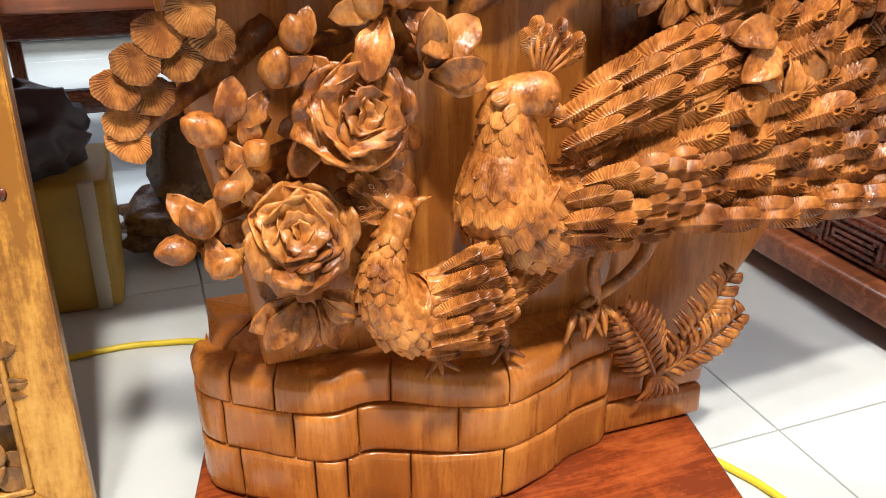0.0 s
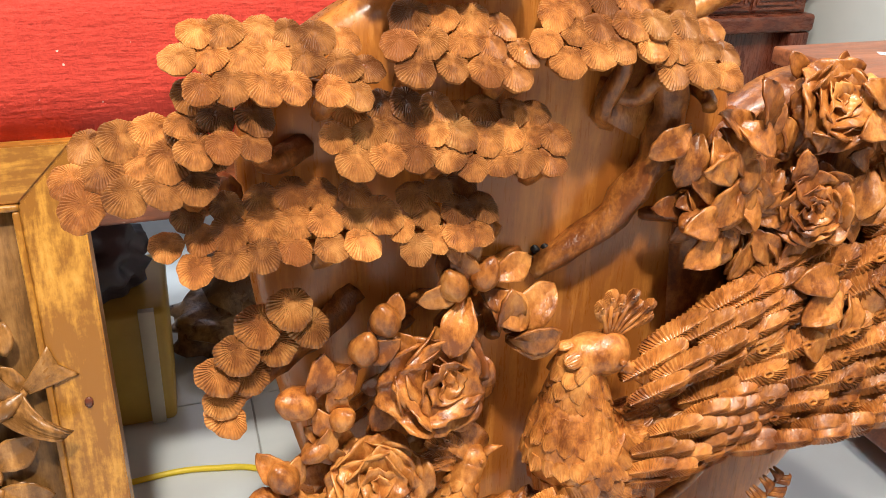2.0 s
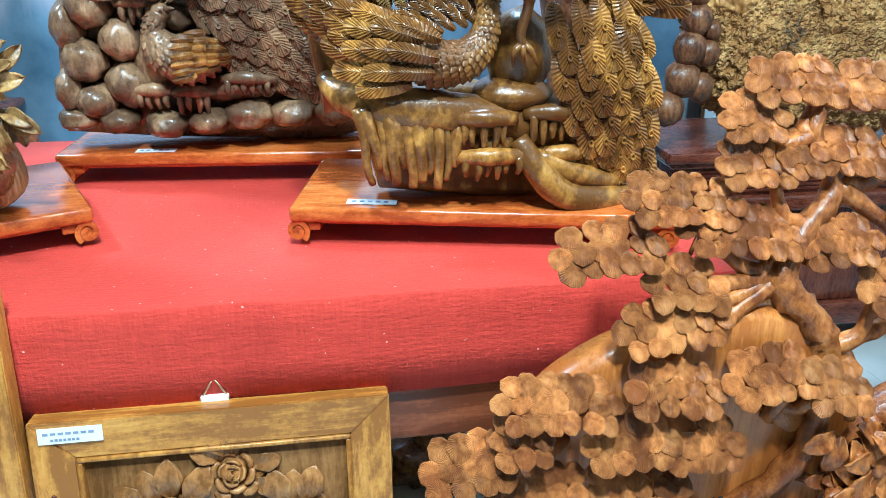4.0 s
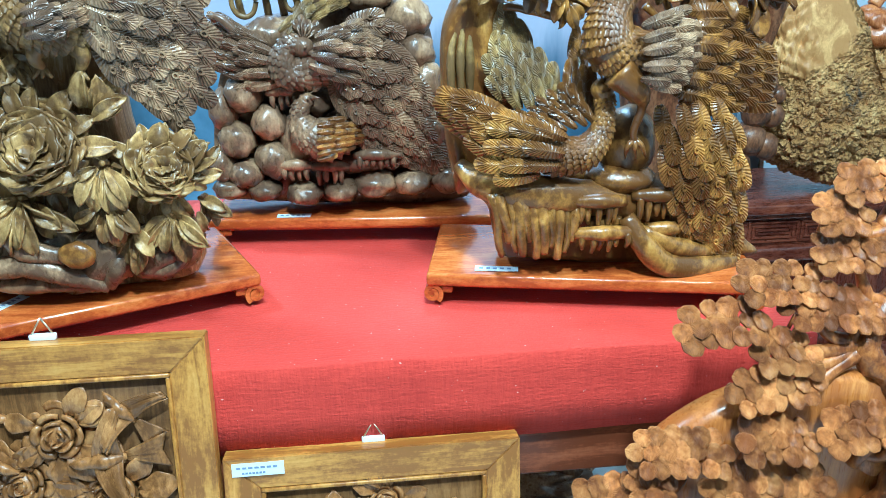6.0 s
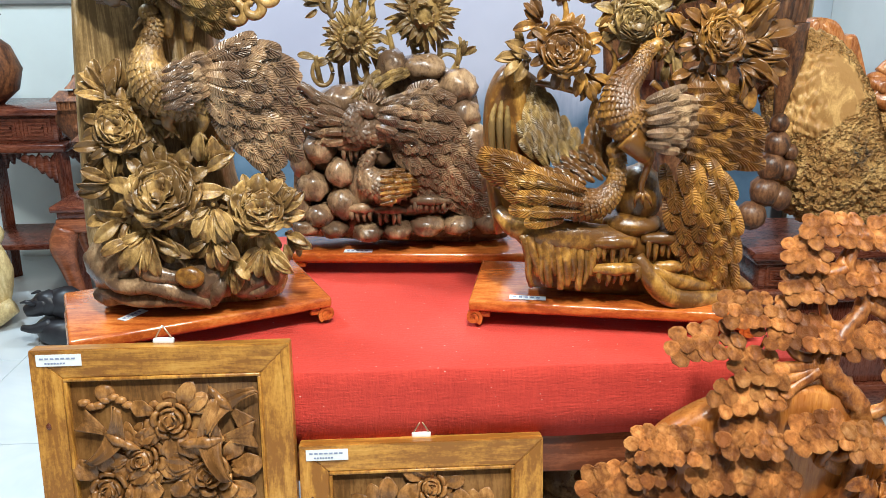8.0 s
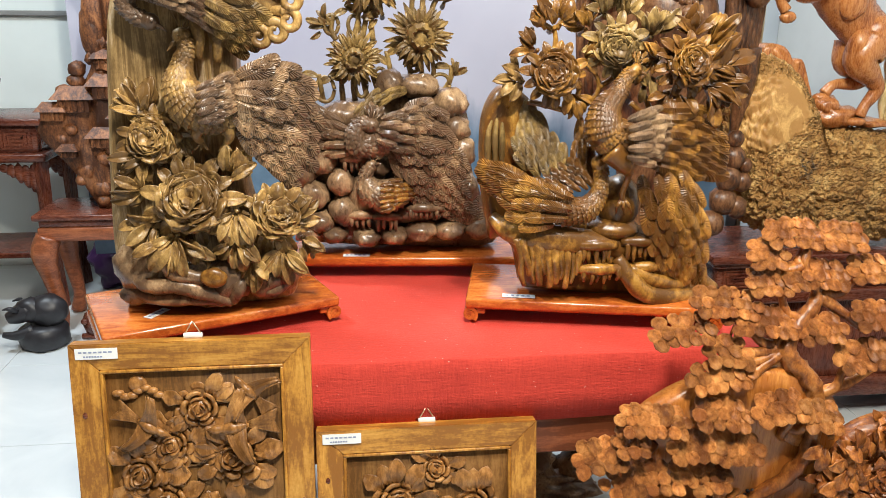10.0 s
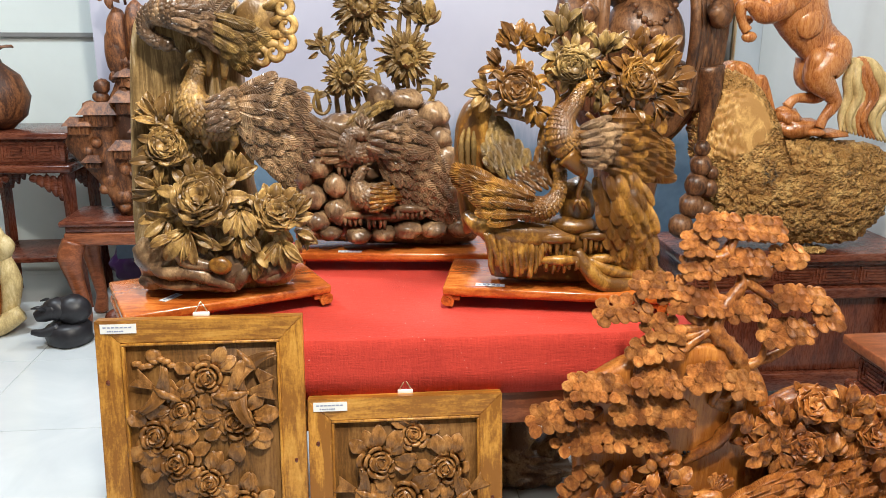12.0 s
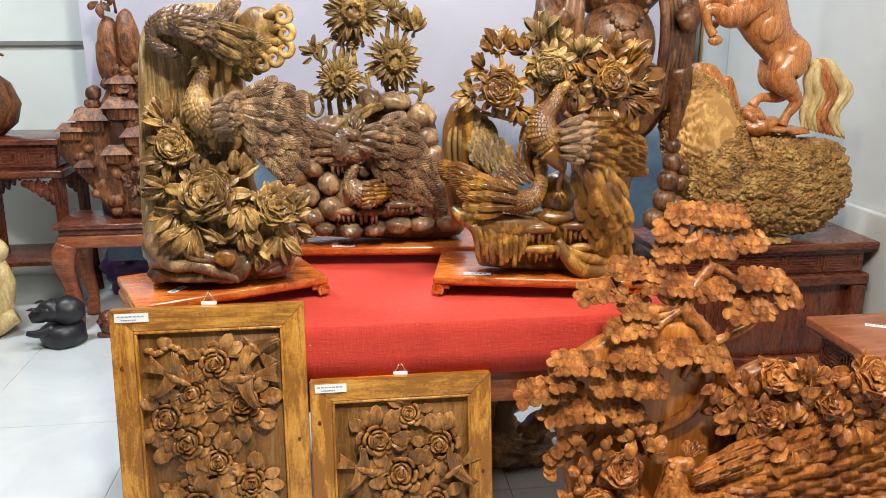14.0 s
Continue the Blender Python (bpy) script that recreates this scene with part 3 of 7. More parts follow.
def kit(mat):
    """The shared element meshes in one wood."""
    if mat not in KIT:
        barbs, cut = (40, 0.017) if mat == "carve" else (28, 0.012)
        KIT[mat] = {
            "pad": [finish("needle_pad", pad_bm(k), mat, False) for k in range(4)],
            "eye": finish("eye_feather", feather_bm(True, 1.0, barbs, cut), mat, False),
            "plume": finish("plume_feather", feather_bm(False, 0.75, barbs, cut), mat, False),
            "scale": finish("body_feather", scale_bm(), mat, False),
            "leaf": [finish("carved_leaf", leaf_bm(k), mat) for k in range(3)],
            "petal": [finish("petal", petal_bm(k), mat) for k in range(4)],
            "bud": finish("flower_bud", bud_bm(), mat),
            "finger": [finish("long_leaf", finger_bm(k, 0.5), mat) for k in range(3)],
            "spike": [finish("ray_petal", finger_bm(k, 0.34, 0.55), mat) for k in range(3)],
        }
    return KIT[mat]


FRONT_Y = Vector((0, -1, 0))


def peony(owner, mat, c, axis, r, seed=0, layers=((2, -6, 0.62), (3, 14, 0.80), (4, 38, 0.98), (6, 66, 1.12)), name="peony"):
    """An open flower: a core and rings of cupped, ruffled petals."""
    rnd, k = random.Random(seed), kit(mat)
    axis = Vector(axis).normalized()
    side = axis.cross(Vector((0, 0, 1)))
    side = side.normalized() if side.length > 0.1 else Vector((1, 0, 0))
    other = axis.cross(side)
    c = Vector(c)
    bm = bmesh.new()
    blob(bm, c + axis * r * 0.16, (r * 0.22, r * 0.22, r * 0.26), 3, 0.6, 5, seed)
    core = part(name, bm, mat, owner, "", True, True)
    for q, (n, tilt, size) in enumerate(layers):
        for i in range(n):
            a = 2 * math.pi * (i + 0.37 * q + rnd.uniform(-0.12, 0.12)) / n
            tl = radians(tilt + rnd.uniform(-8, 8))
            rad = side * math.cos(a) + other * math.sin(a)
            s = r * size * rnd.uniform(0.9, 1.1)
            mesh = rnd.choice(k["petal"])
            place("petal", mesh, core, basis(c + rad * r * 0.10 + axis * r * (0.10 - 0.05 * q), axis * math.cos(tl) + rad * math.sin(tl), axis * math.sin(tl) - rad * math.cos(tl), s * rnd.uniform(0.95, 1.2), s, s), "", True)
    return core


def leaves(owner, mat, c, r, n, size, seed=0, a0=0.0, a1=360.0, out=0.35, name="leaf"):
    """Leaves spread round a point, from angle a0 to a1 in the upright plane."""
    rnd, k = random.Random(seed), kit(mat)
    for i in range(n):
        a = radians(a0 + (a1 - a0) * (i + rnd.uniform(0.2, 0.8)) / n)
        d = Vector((math.cos(a), -rnd.uniform(0.0, 2 * out), math.sin(a)))
        s = size * rnd.uniform(0.75, 1.2)
        place(name, rnd.choice(k["leaf"]), owner, basis(Vector(c) + Vector((math.cos(a), rnd.uniform(-0.3, 0.2), math.sin(a))) * r, d, FRONT_Y + Vector((rnd.uniform(-0.5, 0.5), 0, rnd.uniform(-0.1, 0.6))), s * 1.15, s, s), "", True)


def bud(owner, mat, c, d, size):
    place("flower_bud", kit(mat)["bud"], owner, basis(Vector(c) - Vector(d).normalized() * size * 0.4, d, FRONT_Y, size * 0.9, size, size * 0.9), "", True)


def bird_body(owner, mat, pts, radii, size, name="peacock", span=(0.08, 0.92), half=95, beak=None, crest=0, flat=0.8, seed=0, out=FRONT_Y):
    """A bird's trunk from head to rump, clad in small lapping feathers; beak: where it points."""
    rnd, k = random.Random(seed), kit(mat)
    s = spline(pts, 8)
    rr = blend_list(radii, len(s))
    bm = bmesh.new()
    tube(bm, s, rr, 14, True, 1.0)
    if beak is not None:
        b = Vector(beak).normalized()
        h = radii[0]
        blob(bm, s[0], (h * 1.12, h * 1.0, h * 1.08), 2, 0.05, 2, seed)
        tube(bm, [s[0] + b * h * 0.8, s[0] + b * h * 1.5 + Vector((0, 0, h * 0.06)), s[0] + b * h * 2.3 - Vector((0, 0, h * 0.15))], [h * 0.42, h * 0.26, h * 0.03], 8)
        for sgn in (1, -1):
            e = s[0] + b * h * 0.35 + out * h * 0.92 * sgn + Vector((0, 0, h * 0.25))
            blob(bm, e, (h * 0.2, h * 0.2, h * 0.2), 1, 0)
    crown = []
    for i in range(crest):
        a = radians(28 + 82 * i / max(1, crest - 1))
        d = Vector((math.cos(a), -0.15, math.sin(a)))
        p = s[0] + Vector((0, 0, radii[0] * 0.7)) + d * radii[0] * (0.9 + 0.35 * (i % 2))
        crown.append((p, d))
    body = part(name, bm, mat, owner, "", True, True)
    for p, d in crown:
        bm = bmesh.new()
        tube(bm, [s[0] + Vector((0, 0, radii[0] * 0.5)), p + d * radii[0] * 0.5], [radii[0] * 0.14, radii[0] * 0.08], 6)
        part("crest_stem", bm, mat, body, "", True, True)
        place("crest_feather", k["eye"], body, basis(p, d, out, radii[0] * 1.5, radii[0] * 1.3, radii[0] * 1.3), "", True)
    total = sum((b - a).length for a, b in zip(s, s[1:]))
    rows = max(3, int(total * (span[1] - span[0]) / (size * 0.70)))
    for q in range(rows):
        f = span[0] + (span[1] - span[0]) * q / (rows - 1)
        x = f * (len(s) - 1)
        i = min(int(x), len(s) - 2)
        c = s[i].lerp(s[i + 1], x - i)
        r = rr[i] + (rr[i + 1] - rr[i]) * (x - i)
        d = (s[min(i + 2, len(s) - 1)] - s[max(i - 1, 0)]).normalized()
        fr = (out - d * out.dot(d)).normalized()
        up = d.cross(fr)
        n = max(2, int(2 * radians(half) * r / (size * 0.80)))
        for j in range(n + 1):
            th = radians(-half + 2 * half * (j + 0.5 * (q % 2)) / n)
            o = fr * math.cos(th) + up * math.sin(th)
            z = size * rnd.uniform(0.9, 1.12) * (0.75 + 0.4 * f)
            place("feather", k["scale"], body, basis(c + o * r * 0.97, d + o * 0.22 + Vector((rnd.uniform(-0.1, 0.1), 0, rnd.uniform(-0.1, 0.1))), o, z * 1.1, z, z * 1.2), "", True)
    return body


def plumage(owner, mat, low, high, rows, cols, size, kind="eye", wide=1.0, bulge=0.02, lift=12, seed=0, y=0.0, grow=0.0, name="feather"):
    """Lapping feathers between two lines that run from the bird to the tips of its tail or wing."""
    rnd, k = random.Random(seed), kit(mat)
    a, b = spline(low, 6), spline(high, 6)
    for i in range(rows):
        u = 1 - i / max(1, rows - 1)
        xa, xb = u * (len(a) - 1), u * (len(b) - 1)
        ia, ib = min(int(xa), len(a) - 2), min(int(xb), len(b) - 2)
        pa, pb = a[ia].lerp(a[ia + 1], xa - ia), b[ib].lerp(b[ib + 1], xb - ib)
        da, db = (a[ia + 1] - a[ia]).normalized(), (b[ib + 1] - b[ib]).normalized()
        broad = (0.60 if kind == "eye" else 0.45) * size * wide
        count = max(2, min(2 * cols, round((pa - pb).length / (broad * 0.86)) + 1))
        for j in range(count):
            v = (j + 0.5 * (i % 2) + rnd.uniform(-0.12, 0.12)) / max(1, count - 0.5)
            v = min(1, max(0, v))
            d = da.lerp(db, v).normalized()
            lap = 0.0022 * (j % 2) * size / 0.06
            p = pa.lerp(pb, v) + Vector((0, y - lap - bulge * math.sin(math.pi * v) * (0.4 + 0.6 * (1 - u)) - 0.022 * (1 - u), 0))
            s = size * rnd.uniform(0.90, 1.10) * (1 + grow * u)
            tilt = radians(lift + 4 + rnd.uniform(-2, 2))
            place(name, k[kind], owner, basis(p, d * math.cos(tilt) + FRONT_Y * math.sin(tilt) * 0.6, FRONT_Y + Vector((rnd.uniform(-0.12, 0.12), 0, 0.16 + rnd.uniform(-0.10, 0.10))), s * wide, s, s), "", True)


def slab_bm(outline, y0, y1, bevel=0.012, wave=0.004, freq=14.0, cuts=10):
    """A plank sawn to an outline in the upright plane, its faces a little uneven."""
    pts = spline(outline + [outline[0]], 5)[:-1]
    bm = bmesh.new()
    n = len(pts)
    cx = sum((p for p in pts), Vector((0, 0, 0))) / n
    rings = []
    for y, inset in ((y1, bevel), (y1 - bevel, 0), (y0 + bevel, 0), (y0, bevel)):
        ring = []
        for p in pts:
            d = (cx - Vector((p[0], 0, p[2]))).normalized()
            ring.append(bm.verts.new((p[0] + d.x * inset, y, p[2] + d.z * inset)))
        rings.append(ring)
    for k in range(3):
        a, b = rings[k], rings[k + 1]
        for i in range(n):
            bm.faces.new((a[i], a[(i + 1) % n], b[(i + 1) % n], b[i]))
    prev = rings[3]
    for q in range(1, cuts):
        f = 1 - q / cuts
        ring = []
        for v in rings[3]:
            x, z = cx.x + (v.co.x - cx.x) * f, cx.z + (v.co.z - cx.z) * f
            ring.append(bm.verts.new((x, y0 + wave * noise.noise(Vector((x * freq, z * freq * 0.25, 3))) - wave * 0.5, z)))
        for i in range(n):
            bm.faces.new((prev[i], prev[(i + 1) % n], ring[(i + 1) % n], ring[i]))
        prev = ring
    bm.faces.new(prev)
    bm.faces.new(rings[0][::-1])
    bmesh.ops.recalc_face_normals(bm, faces=bm.faces)
    return bm


# ---- the large foreground carving ----
bird_tree = thing("peacock_carving", pose(0.27, 0.62, 0.05), "reddish-brown carving of peacocks, peonies and a pine on a board", "carving")
TREE_Y = 0.605

display_board = thing("display_board", pose(0.258, 0.631, 0, 0, 0, -12.5), "glossy red-stained wooden board under the large carving", "board")
part("panel", boxed(-0.275, 0.262, -0.21, 0.20, 0.018, 0.05, 0.005), "board", display_board)
for x in (-0.235, 0.222):
    for y in (-0.17, 0.16):
        part("foot", boxed(x - 0.025, x + 0.025, y - 0.025, y + 0.025, 0, 0.0175, 0.003), "board", display_board)


def rock_base():
    """The wall of squared stones cut into the foot: a winding front in three courses with carved joints."""
    line = [Vector(p) for p in ((0.005, 0.685, 0), (0.012, 0.650, 0), (0.058, 0.617, 0), (0.108, 0.590, 0), (0.150, 0.590, 0), (0.208, 0.560, 0), (0.258, 0.548, 0), (0.305, 0.560, 0), (0.352, 0.582, 0), (0.392, 0.590, 0), (0.402, 0.60, 0))]
    line = spline(line, 10)
    acc = [0.0]
    for a, b in zip(line, line[1:]):
        acc.append(acc[-1] + (b - a).length)

    def at(s):
        s = min(max(s, 0), acc[-1] - 1e-6)
        i = max(k for k in range(len(acc)) if acc[k] <= s)
        i = min(i, len(line) - 2)
        f = (s - acc[i]) / (acc[i + 1] - acc[i])
        p, d = line[i].lerp(line[i + 1], f), (line[i + 1] - line[i]).normalized()
        return p, Vector((d.y, -d.x, 0))

    # the solid behind the stones
    bm = bmesh.new()
    top = 0.194
    ring = [at(acc[-1] * k / 60)[0] for k in range(61)]
    lay = []
    for z, inset in ((0.0505, 0.006), (0.18, 0.006), (top, 0.012), (top + 0.014, 0.030), (top + 0.020, 0.075)):
        row = []
        for k, p in enumerate(ring):
            nn = at(acc[-1] * k / 60)[1]
            wob = 0.005 * noise.noise(Vector((p.x * 22, p.y * 22, z * 8)))
            row.append(bm.verts.new((p.x - nn.x * inset, p.y - nn.y * inset, z + (wob * 1.6 if z > 0.2 else 0))))
        row += [bm.verts.new((0.395, 0.735, z)), bm.verts.new((0.02, 0.745, z))]
        lay.append(row)
    for a, b in zip(lay, lay[1:]):
        n = len(a)
        for k in range(n):
            bm.faces.new((a[k], a[(k + 1) % n], b[(k + 1) % n], b[k]))
    bm.faces.new(lay[-1])
    bm.faces.new(lay[0][::-1])
    bmesh.ops.recalc_face_normals(bm, faces=bm.faces)
    core = part("rock_base", bm, "slab", bird_tree, "squared stone courses carved in reddish wood", True, True)

    courses = ((0.051, 0.110, (0.0, 0.062, 0.135, 0.163, 0.228, 0.315, 0.385, 0.48)), (0.112, 0.163, (0.0, 0.05, 0.118, 0.176, 0.272, 0.352, 0.405, 0.48)), (0.165, 0.200, (0.0, 0.06, 0.102, 0.210, 0.318, 0.40, 0.48)))
    for c, (z0, z1, cuts) in enumerate(courses):
        for s0, s1 in zip(cuts, cuts[1:]):
            s1 = min(s1, acc[-1])
            if s1 - s0 < 0.01:
                continue
            bm = bmesh.new()
            n, rows = max(3, int((s1 - s0) / 0.010)), (0.0, 0.035, 0.12, 0.40, 0.66, 0.88, 0.965, 1.0)
            m = len(rows) - 1
            edge_s = [0.0, 0.0014, 0.004] + [0.004 + (s1 - s0 - 0.0092) * q / n for q in range(1, n)] + [s1 - s0 - 0.0052, s1 - s0 - 0.0026, s1 - s0 - 0.0012]
            n = len(edge_s) - 1
            grid = []
            for j in range(m + 1):
                row = []
                for i in range(n + 1):
                    s = s0 + 0.0006 + edge_s[i]
                    p, nn = at(s)
                    edge = min(i, n - i, j, m - j)
                    out = (0.0044, 0.0072, 0.0082)[min(edge, 2)] + 0.0016 * noise.noise(Vector((s * 30, rows[j] * 3, c * 5)))
                    z = z0 + (z1 - z0) * rows[j]
                    if c == 2 and j >= m - 2:
                        out -= 0.004 * (j - m + 3)
                        z += 0.002
                    z += 0.003 * math.sin(s * 26 + c) * (c < 2 or j < m)
                    row.append(bm.verts.new((p.x + nn.x * out, p.y + nn.y * out, max(z, 0.051))))
                grid.append(row)
            back = [[bm.verts.new((v.co.x + 0.012 * (0.24 - v.co.x), v.co.y + 0.014, v.co.z)) for v in r] for r in (grid[0], grid[-1])]
            for j in range(m):
                for i in range(n):
                    bm.faces.new((grid[j][i], grid[j][i + 1], grid[j + 1][i + 1], grid[j + 1][i]))
            for i in range(n):
                bm.faces.new((back[0][i], back[0][i + 1], grid[0][i + 1], grid[0][i]))
                bm.faces.new((grid[-1][i], grid[-1][i + 1], back[1][i + 1], back[1][i]))
            part("stone", bm, "slab", core, "", True, True)
    # the lower ledge at the end, in two courses
    for z0, z1, cuts in ((0.051, 0.090, (0.40, 0.530)), (0.0925, 0.128, (0.40, 0.452, 0.528))):
        for x0, x1 in zip(cuts, cuts[1:]):
            bm = boxed(x0 + 0.001, x1 - 0.001, 0.592 - 0.1 * (x1 - 0.45) * 0, 0.71, z0, z1, 0.007, seg=3)
            for v in bm.verts:
                v.co.y += 0.004 * noise.noise(v.co * 25) + 0.10 * (0.46 - v.co.x) * 0.2
                v.co.z += 0.0
            part("ledge_stone", bm, "slab", core, "", True, True)
    return core


rock_base()

# the plank behind, and a leaning plank under the tail
part("back_plank", slab_bm([Vector(p) for p in ((0.060, 0, 0.20), (0.048, 0, 0.30), (0.022, 0, 0.43), (0.008, 0, 0.56), (0.020, 0, 0.655), (0.085, 0, 0.712), (0.17, 0, 0.742), (0.27, 0, 0.755), (0.36, 0, 0.72), (0.41, 0, 0.64), (0.43, 0, 0.52), (0.46, 0, 0.42), (0.42, 0, 0.30), (0.39, 0, 0.20), (0.22, 0, 0.195))], 0.615, 0.668, 0.010, 0.003, 9), "slab", bird_tree, "smooth plank with flowing grain", True, True)
part("leaning_plank", slab_bm([Vector(p) for p in ((0.395, 0, 0.09), (0.50, 0, 0.09), (0.555, 0, 0.165), (0.615, 0, 0.25), (0.665, 0, 0.36), (0.66, 0, 0.50), (0.50, 0, 0.50), (0.41, 0, 0.30))], 0.625, 0.66, 0.008, 0.006, 9), "slab", bird_tree, "", True, True)

# trunk and branches of the pine
TRUNK = [(0.30, 0.625, 0.62), (0.340, 0.625, 0.70), (0.318, 0.625, 0.745), (0.285, 0.635, 0.785), (0.318, 0.650, 0.835), (0.350, 0.665, 0.875), (0.325, 0.680, 0.925), (0.345, 0.690, 0.975)]
bm = bmesh.new()
limb(bm, TRUNK, [0.030, 0.022, 0.019, 0.017, 0.014, 0.012, 0.010, 0.006], 6, 12, 1.0, 3, 0.22)
limb(bm, [(0.235, 0.61, 0.50), (0.30, 0.60, 0.55), (0.335, 0.595, 0.62), (0.325, 0.60, 0.69)], [0.010, 0.014, 0.015, 0.014], 6, 10, 1.0, 4, 0.2)
trunk = part("pine_trunk", bm, "carve", bird_tree, "twisting knotty trunk", True, True)


def pine_branch(x, z, w, h, y, seed, root):
    """One shelf of foliage: a crooked twig below and round needle pads lapping over it."""
    rnd, k = random.Random(seed), kit("needle")
    bm = bmesh.new()
    c = Vector((x, y, z - h * 0.35))
    r0 = Vector(root)
    side = -1 if x < r0.x else 1
    limb(bm, [r0, r0.lerp(c, 0.45) + Vector((0, -0.006, -0.012)), c + Vector((-side * w * 0.25, -0.004, -h * 0.15)), c + Vector((side * w * 0.30, -0.004, 0.002))], [0.0115, 0.0085, 0.0065, 0.003], 4, 8, 1.0, seed, 0.16)
    for i in range(4):
        q = c + Vector((w * rnd.uniform(-0.4, 0.4), rnd.uniform(-0.01, 0.0), -h * 0.05))
        tube(bm, [q + Vector((0, 0, -h * 0.2)), q + Vector((0.003, -0.004, h * 0.3))], [0.0028, 0.002], 6)
    twig = part("pine_branch", bm, "carve", bird_tree, "", True, True)
    r = rnd.uniform(0.0112, 0.0126)
    lean = rnd.uniform(-0.12, 0.12)
    for row, (deg, up, fwd) in enumerate(((42, 0.36, 0.010), (50, 0.06, -0.004), (58, -0.24, -0.017))):
        width = w * (0.80, 1.0, 0.84)[row]
        n = max(2, round(width / (r * 1.72)))
        for i in range(n):
            f = (i + 0.5 + rnd.uniform(-0.13, 0.13)) / n - 0.5
            a = radians(deg + rnd.uniform(-9, 9))
            droop = -h * 0.5 * f * f
            p = Vector((x + width * f, y + fwd - 0.008 + rnd.uniform(-0.003, 0.003), z + h * up * 1.1 + droop + lean * width * f))
            o = Vector((f * 0.5 + rnd.uniform(-0.16, 0.16), -math.sin(a), math.cos(a)))
            s = r * rnd.uniform(0.92, 1.16)
            place("needle_pad", rnd.choice(k["pad"]), twig, basis(p, (f * 1.3 + rnd.uniform(-0.25, 0.25), -0.8, -0.8), o, s, s * rnd.uniform(0.95, 1.12), s), "", True)


SHELVES = [(0.306, 0.705, 0.981, 0.112), (0.256, 0.692, 0.947, 0.08), (0.389, 0.703, 0.974, 0.066), (0.257, 0.674, 0.903, 0.089), (0.344, 0.677, 0.911, 0.13), (0.444, 0.681, 0.919, 0.082), (0.176, 0.661, 0.871, 0.132), (0.239, 0.649, 0.84, 0.144), (0.095, 0.645, 0.83, 0.121), (0.348, 0.642, 0.823, 0.095), (0.467, 0.649, 0.839, 0.132), (0.427, 0.624, 0.778, 0.127), (0.517, 0.635, 0.805, 0.069), (0.175, 0.631, 0.794, 0.09), (0.158, 0.615, 0.756, 0.129), (0.262, 0.593, 0.701, 0.105), (0.035, 0.589, 0.691, 0.141), (0.157, 0.591, 0.695, 0.114), (-0.053, 0.584, 0.632, 0.104), (0.111, 0.584, 0.641, 0.103), (0.028, 0.584, 0.581, 0.165), (0.19, 0.584, 0.631, 0.093), (0.144, 0.584, 0.577, 0.082), (-0.002, 0.584, 0.658, 0.064), (0.417, 0.701, 0.971, 0.057), (0.335, 0.587, 0.685, 0.078)]
for q, (x, y, z, w) in enumerate(SHELVES):
    if z > 0.70:
        root = min((Vector(p) for p in TRUNK), key=lambda p: (p - Vector((x, y, z - 0.03))).length)
    else:
        root = (x + (0.055 if x < 0.26 else -0.05), 0.618, z - 0.035)
    pine_branch(x, z, w, 0.042, y, 40 + q, root)
# a low spray of larger pads on a bent twig
bm = bmesh.new()
limb(bm, [(0.085, 0.620, 0.500), (0.060, 0.600, 0.482), (0.025, 0.592, 0.462), (-0.012, 0.585, 0.438)], [0.012, 0.010, 0.008, 0.004], 5, 8, 1.0, 5, 0.16)
low_twig = part("pine_branch", bm, "carve", bird_tree, "", True, True)
for q, (dx, dz) in enumerate(((0.009, 0.507), (0.032, 0.519), (-0.007, 0.490), (0.021, 0.489), (0.044, 0.502), (-0.022, 0.474), (-0.001, 0.466), (-0.019, 0.451), (-0.020, 0.436))):
    place("needle_pad", kit("needle")["pad"][q % 4], low_twig, basis((dx, 0.574 - 0.003 * (q % 3), dz), (-0.6 + 0.3 * (q % 4), -0.35, -0.6), (-0.25 + 0.12 * (q % 4), -1, 0.22 + 0.1 * (q % 3)), 0.0165, 0.0160 - 0.0004 * q, 0.0165), "", True)

# the great peacock
peacock = bird_body(bird_tree, "carve", [(0.283, 0.556, 0.447), (0.262, 0.560, 0.440), (0.262, 0.560, 0.408), (0.262, 0.556, 0.362), (0.300, 0.562, 0.336), (0.372, 0.58, 0.345)], [0.0190, 0.0185, 0.026, 0.046, 0.043, 0.024], 0.0165, "peacock", (0.17, 0.95), 100, (0.70, -0.35, -0.62), 7)
plumage(peacock, "carve", [(0.285, 0.555, 0.325), (0.35, 0.55, 0.316), (0.43, 0.555, 0.312)], [(0.295, 0.545, 0.375), (0.35, 0.54, 0.385), (0.42, 0.55, 0.385)], 7, 7, 0.044, "plume", 1.1, 0.016, 0, 5, 0, 0.2)
plumage(peacock, "carve", [(0.30, 0.565, 0.39), (0.37, 0.56, 0.415), (0.45, 0.565, 0.43)], [(0.29, 0.57, 0.43), (0.36, 0.57, 0.462), (0.44, 0.575, 0.49)], 7, 6, 0.062, "plume", 0.85, 0.010, -1, 6, 0, 0.3)
plumage(peacock, "carve", [(0.38, 0.575, 0.335), (0.50, 0.57, 0.325), (0.62, 0.57, 0.318), (0.74, 0.575, 0.315)], [(0.34, 0.585, 0.415), (0.45, 0.58, 0.460), (0.57, 0.58, 0.515), (0.72, 0.585, 0.60)], 9, 7, 0.074, "eye", 0.80, 0.012, 0, 7, 0.006, 0.15)
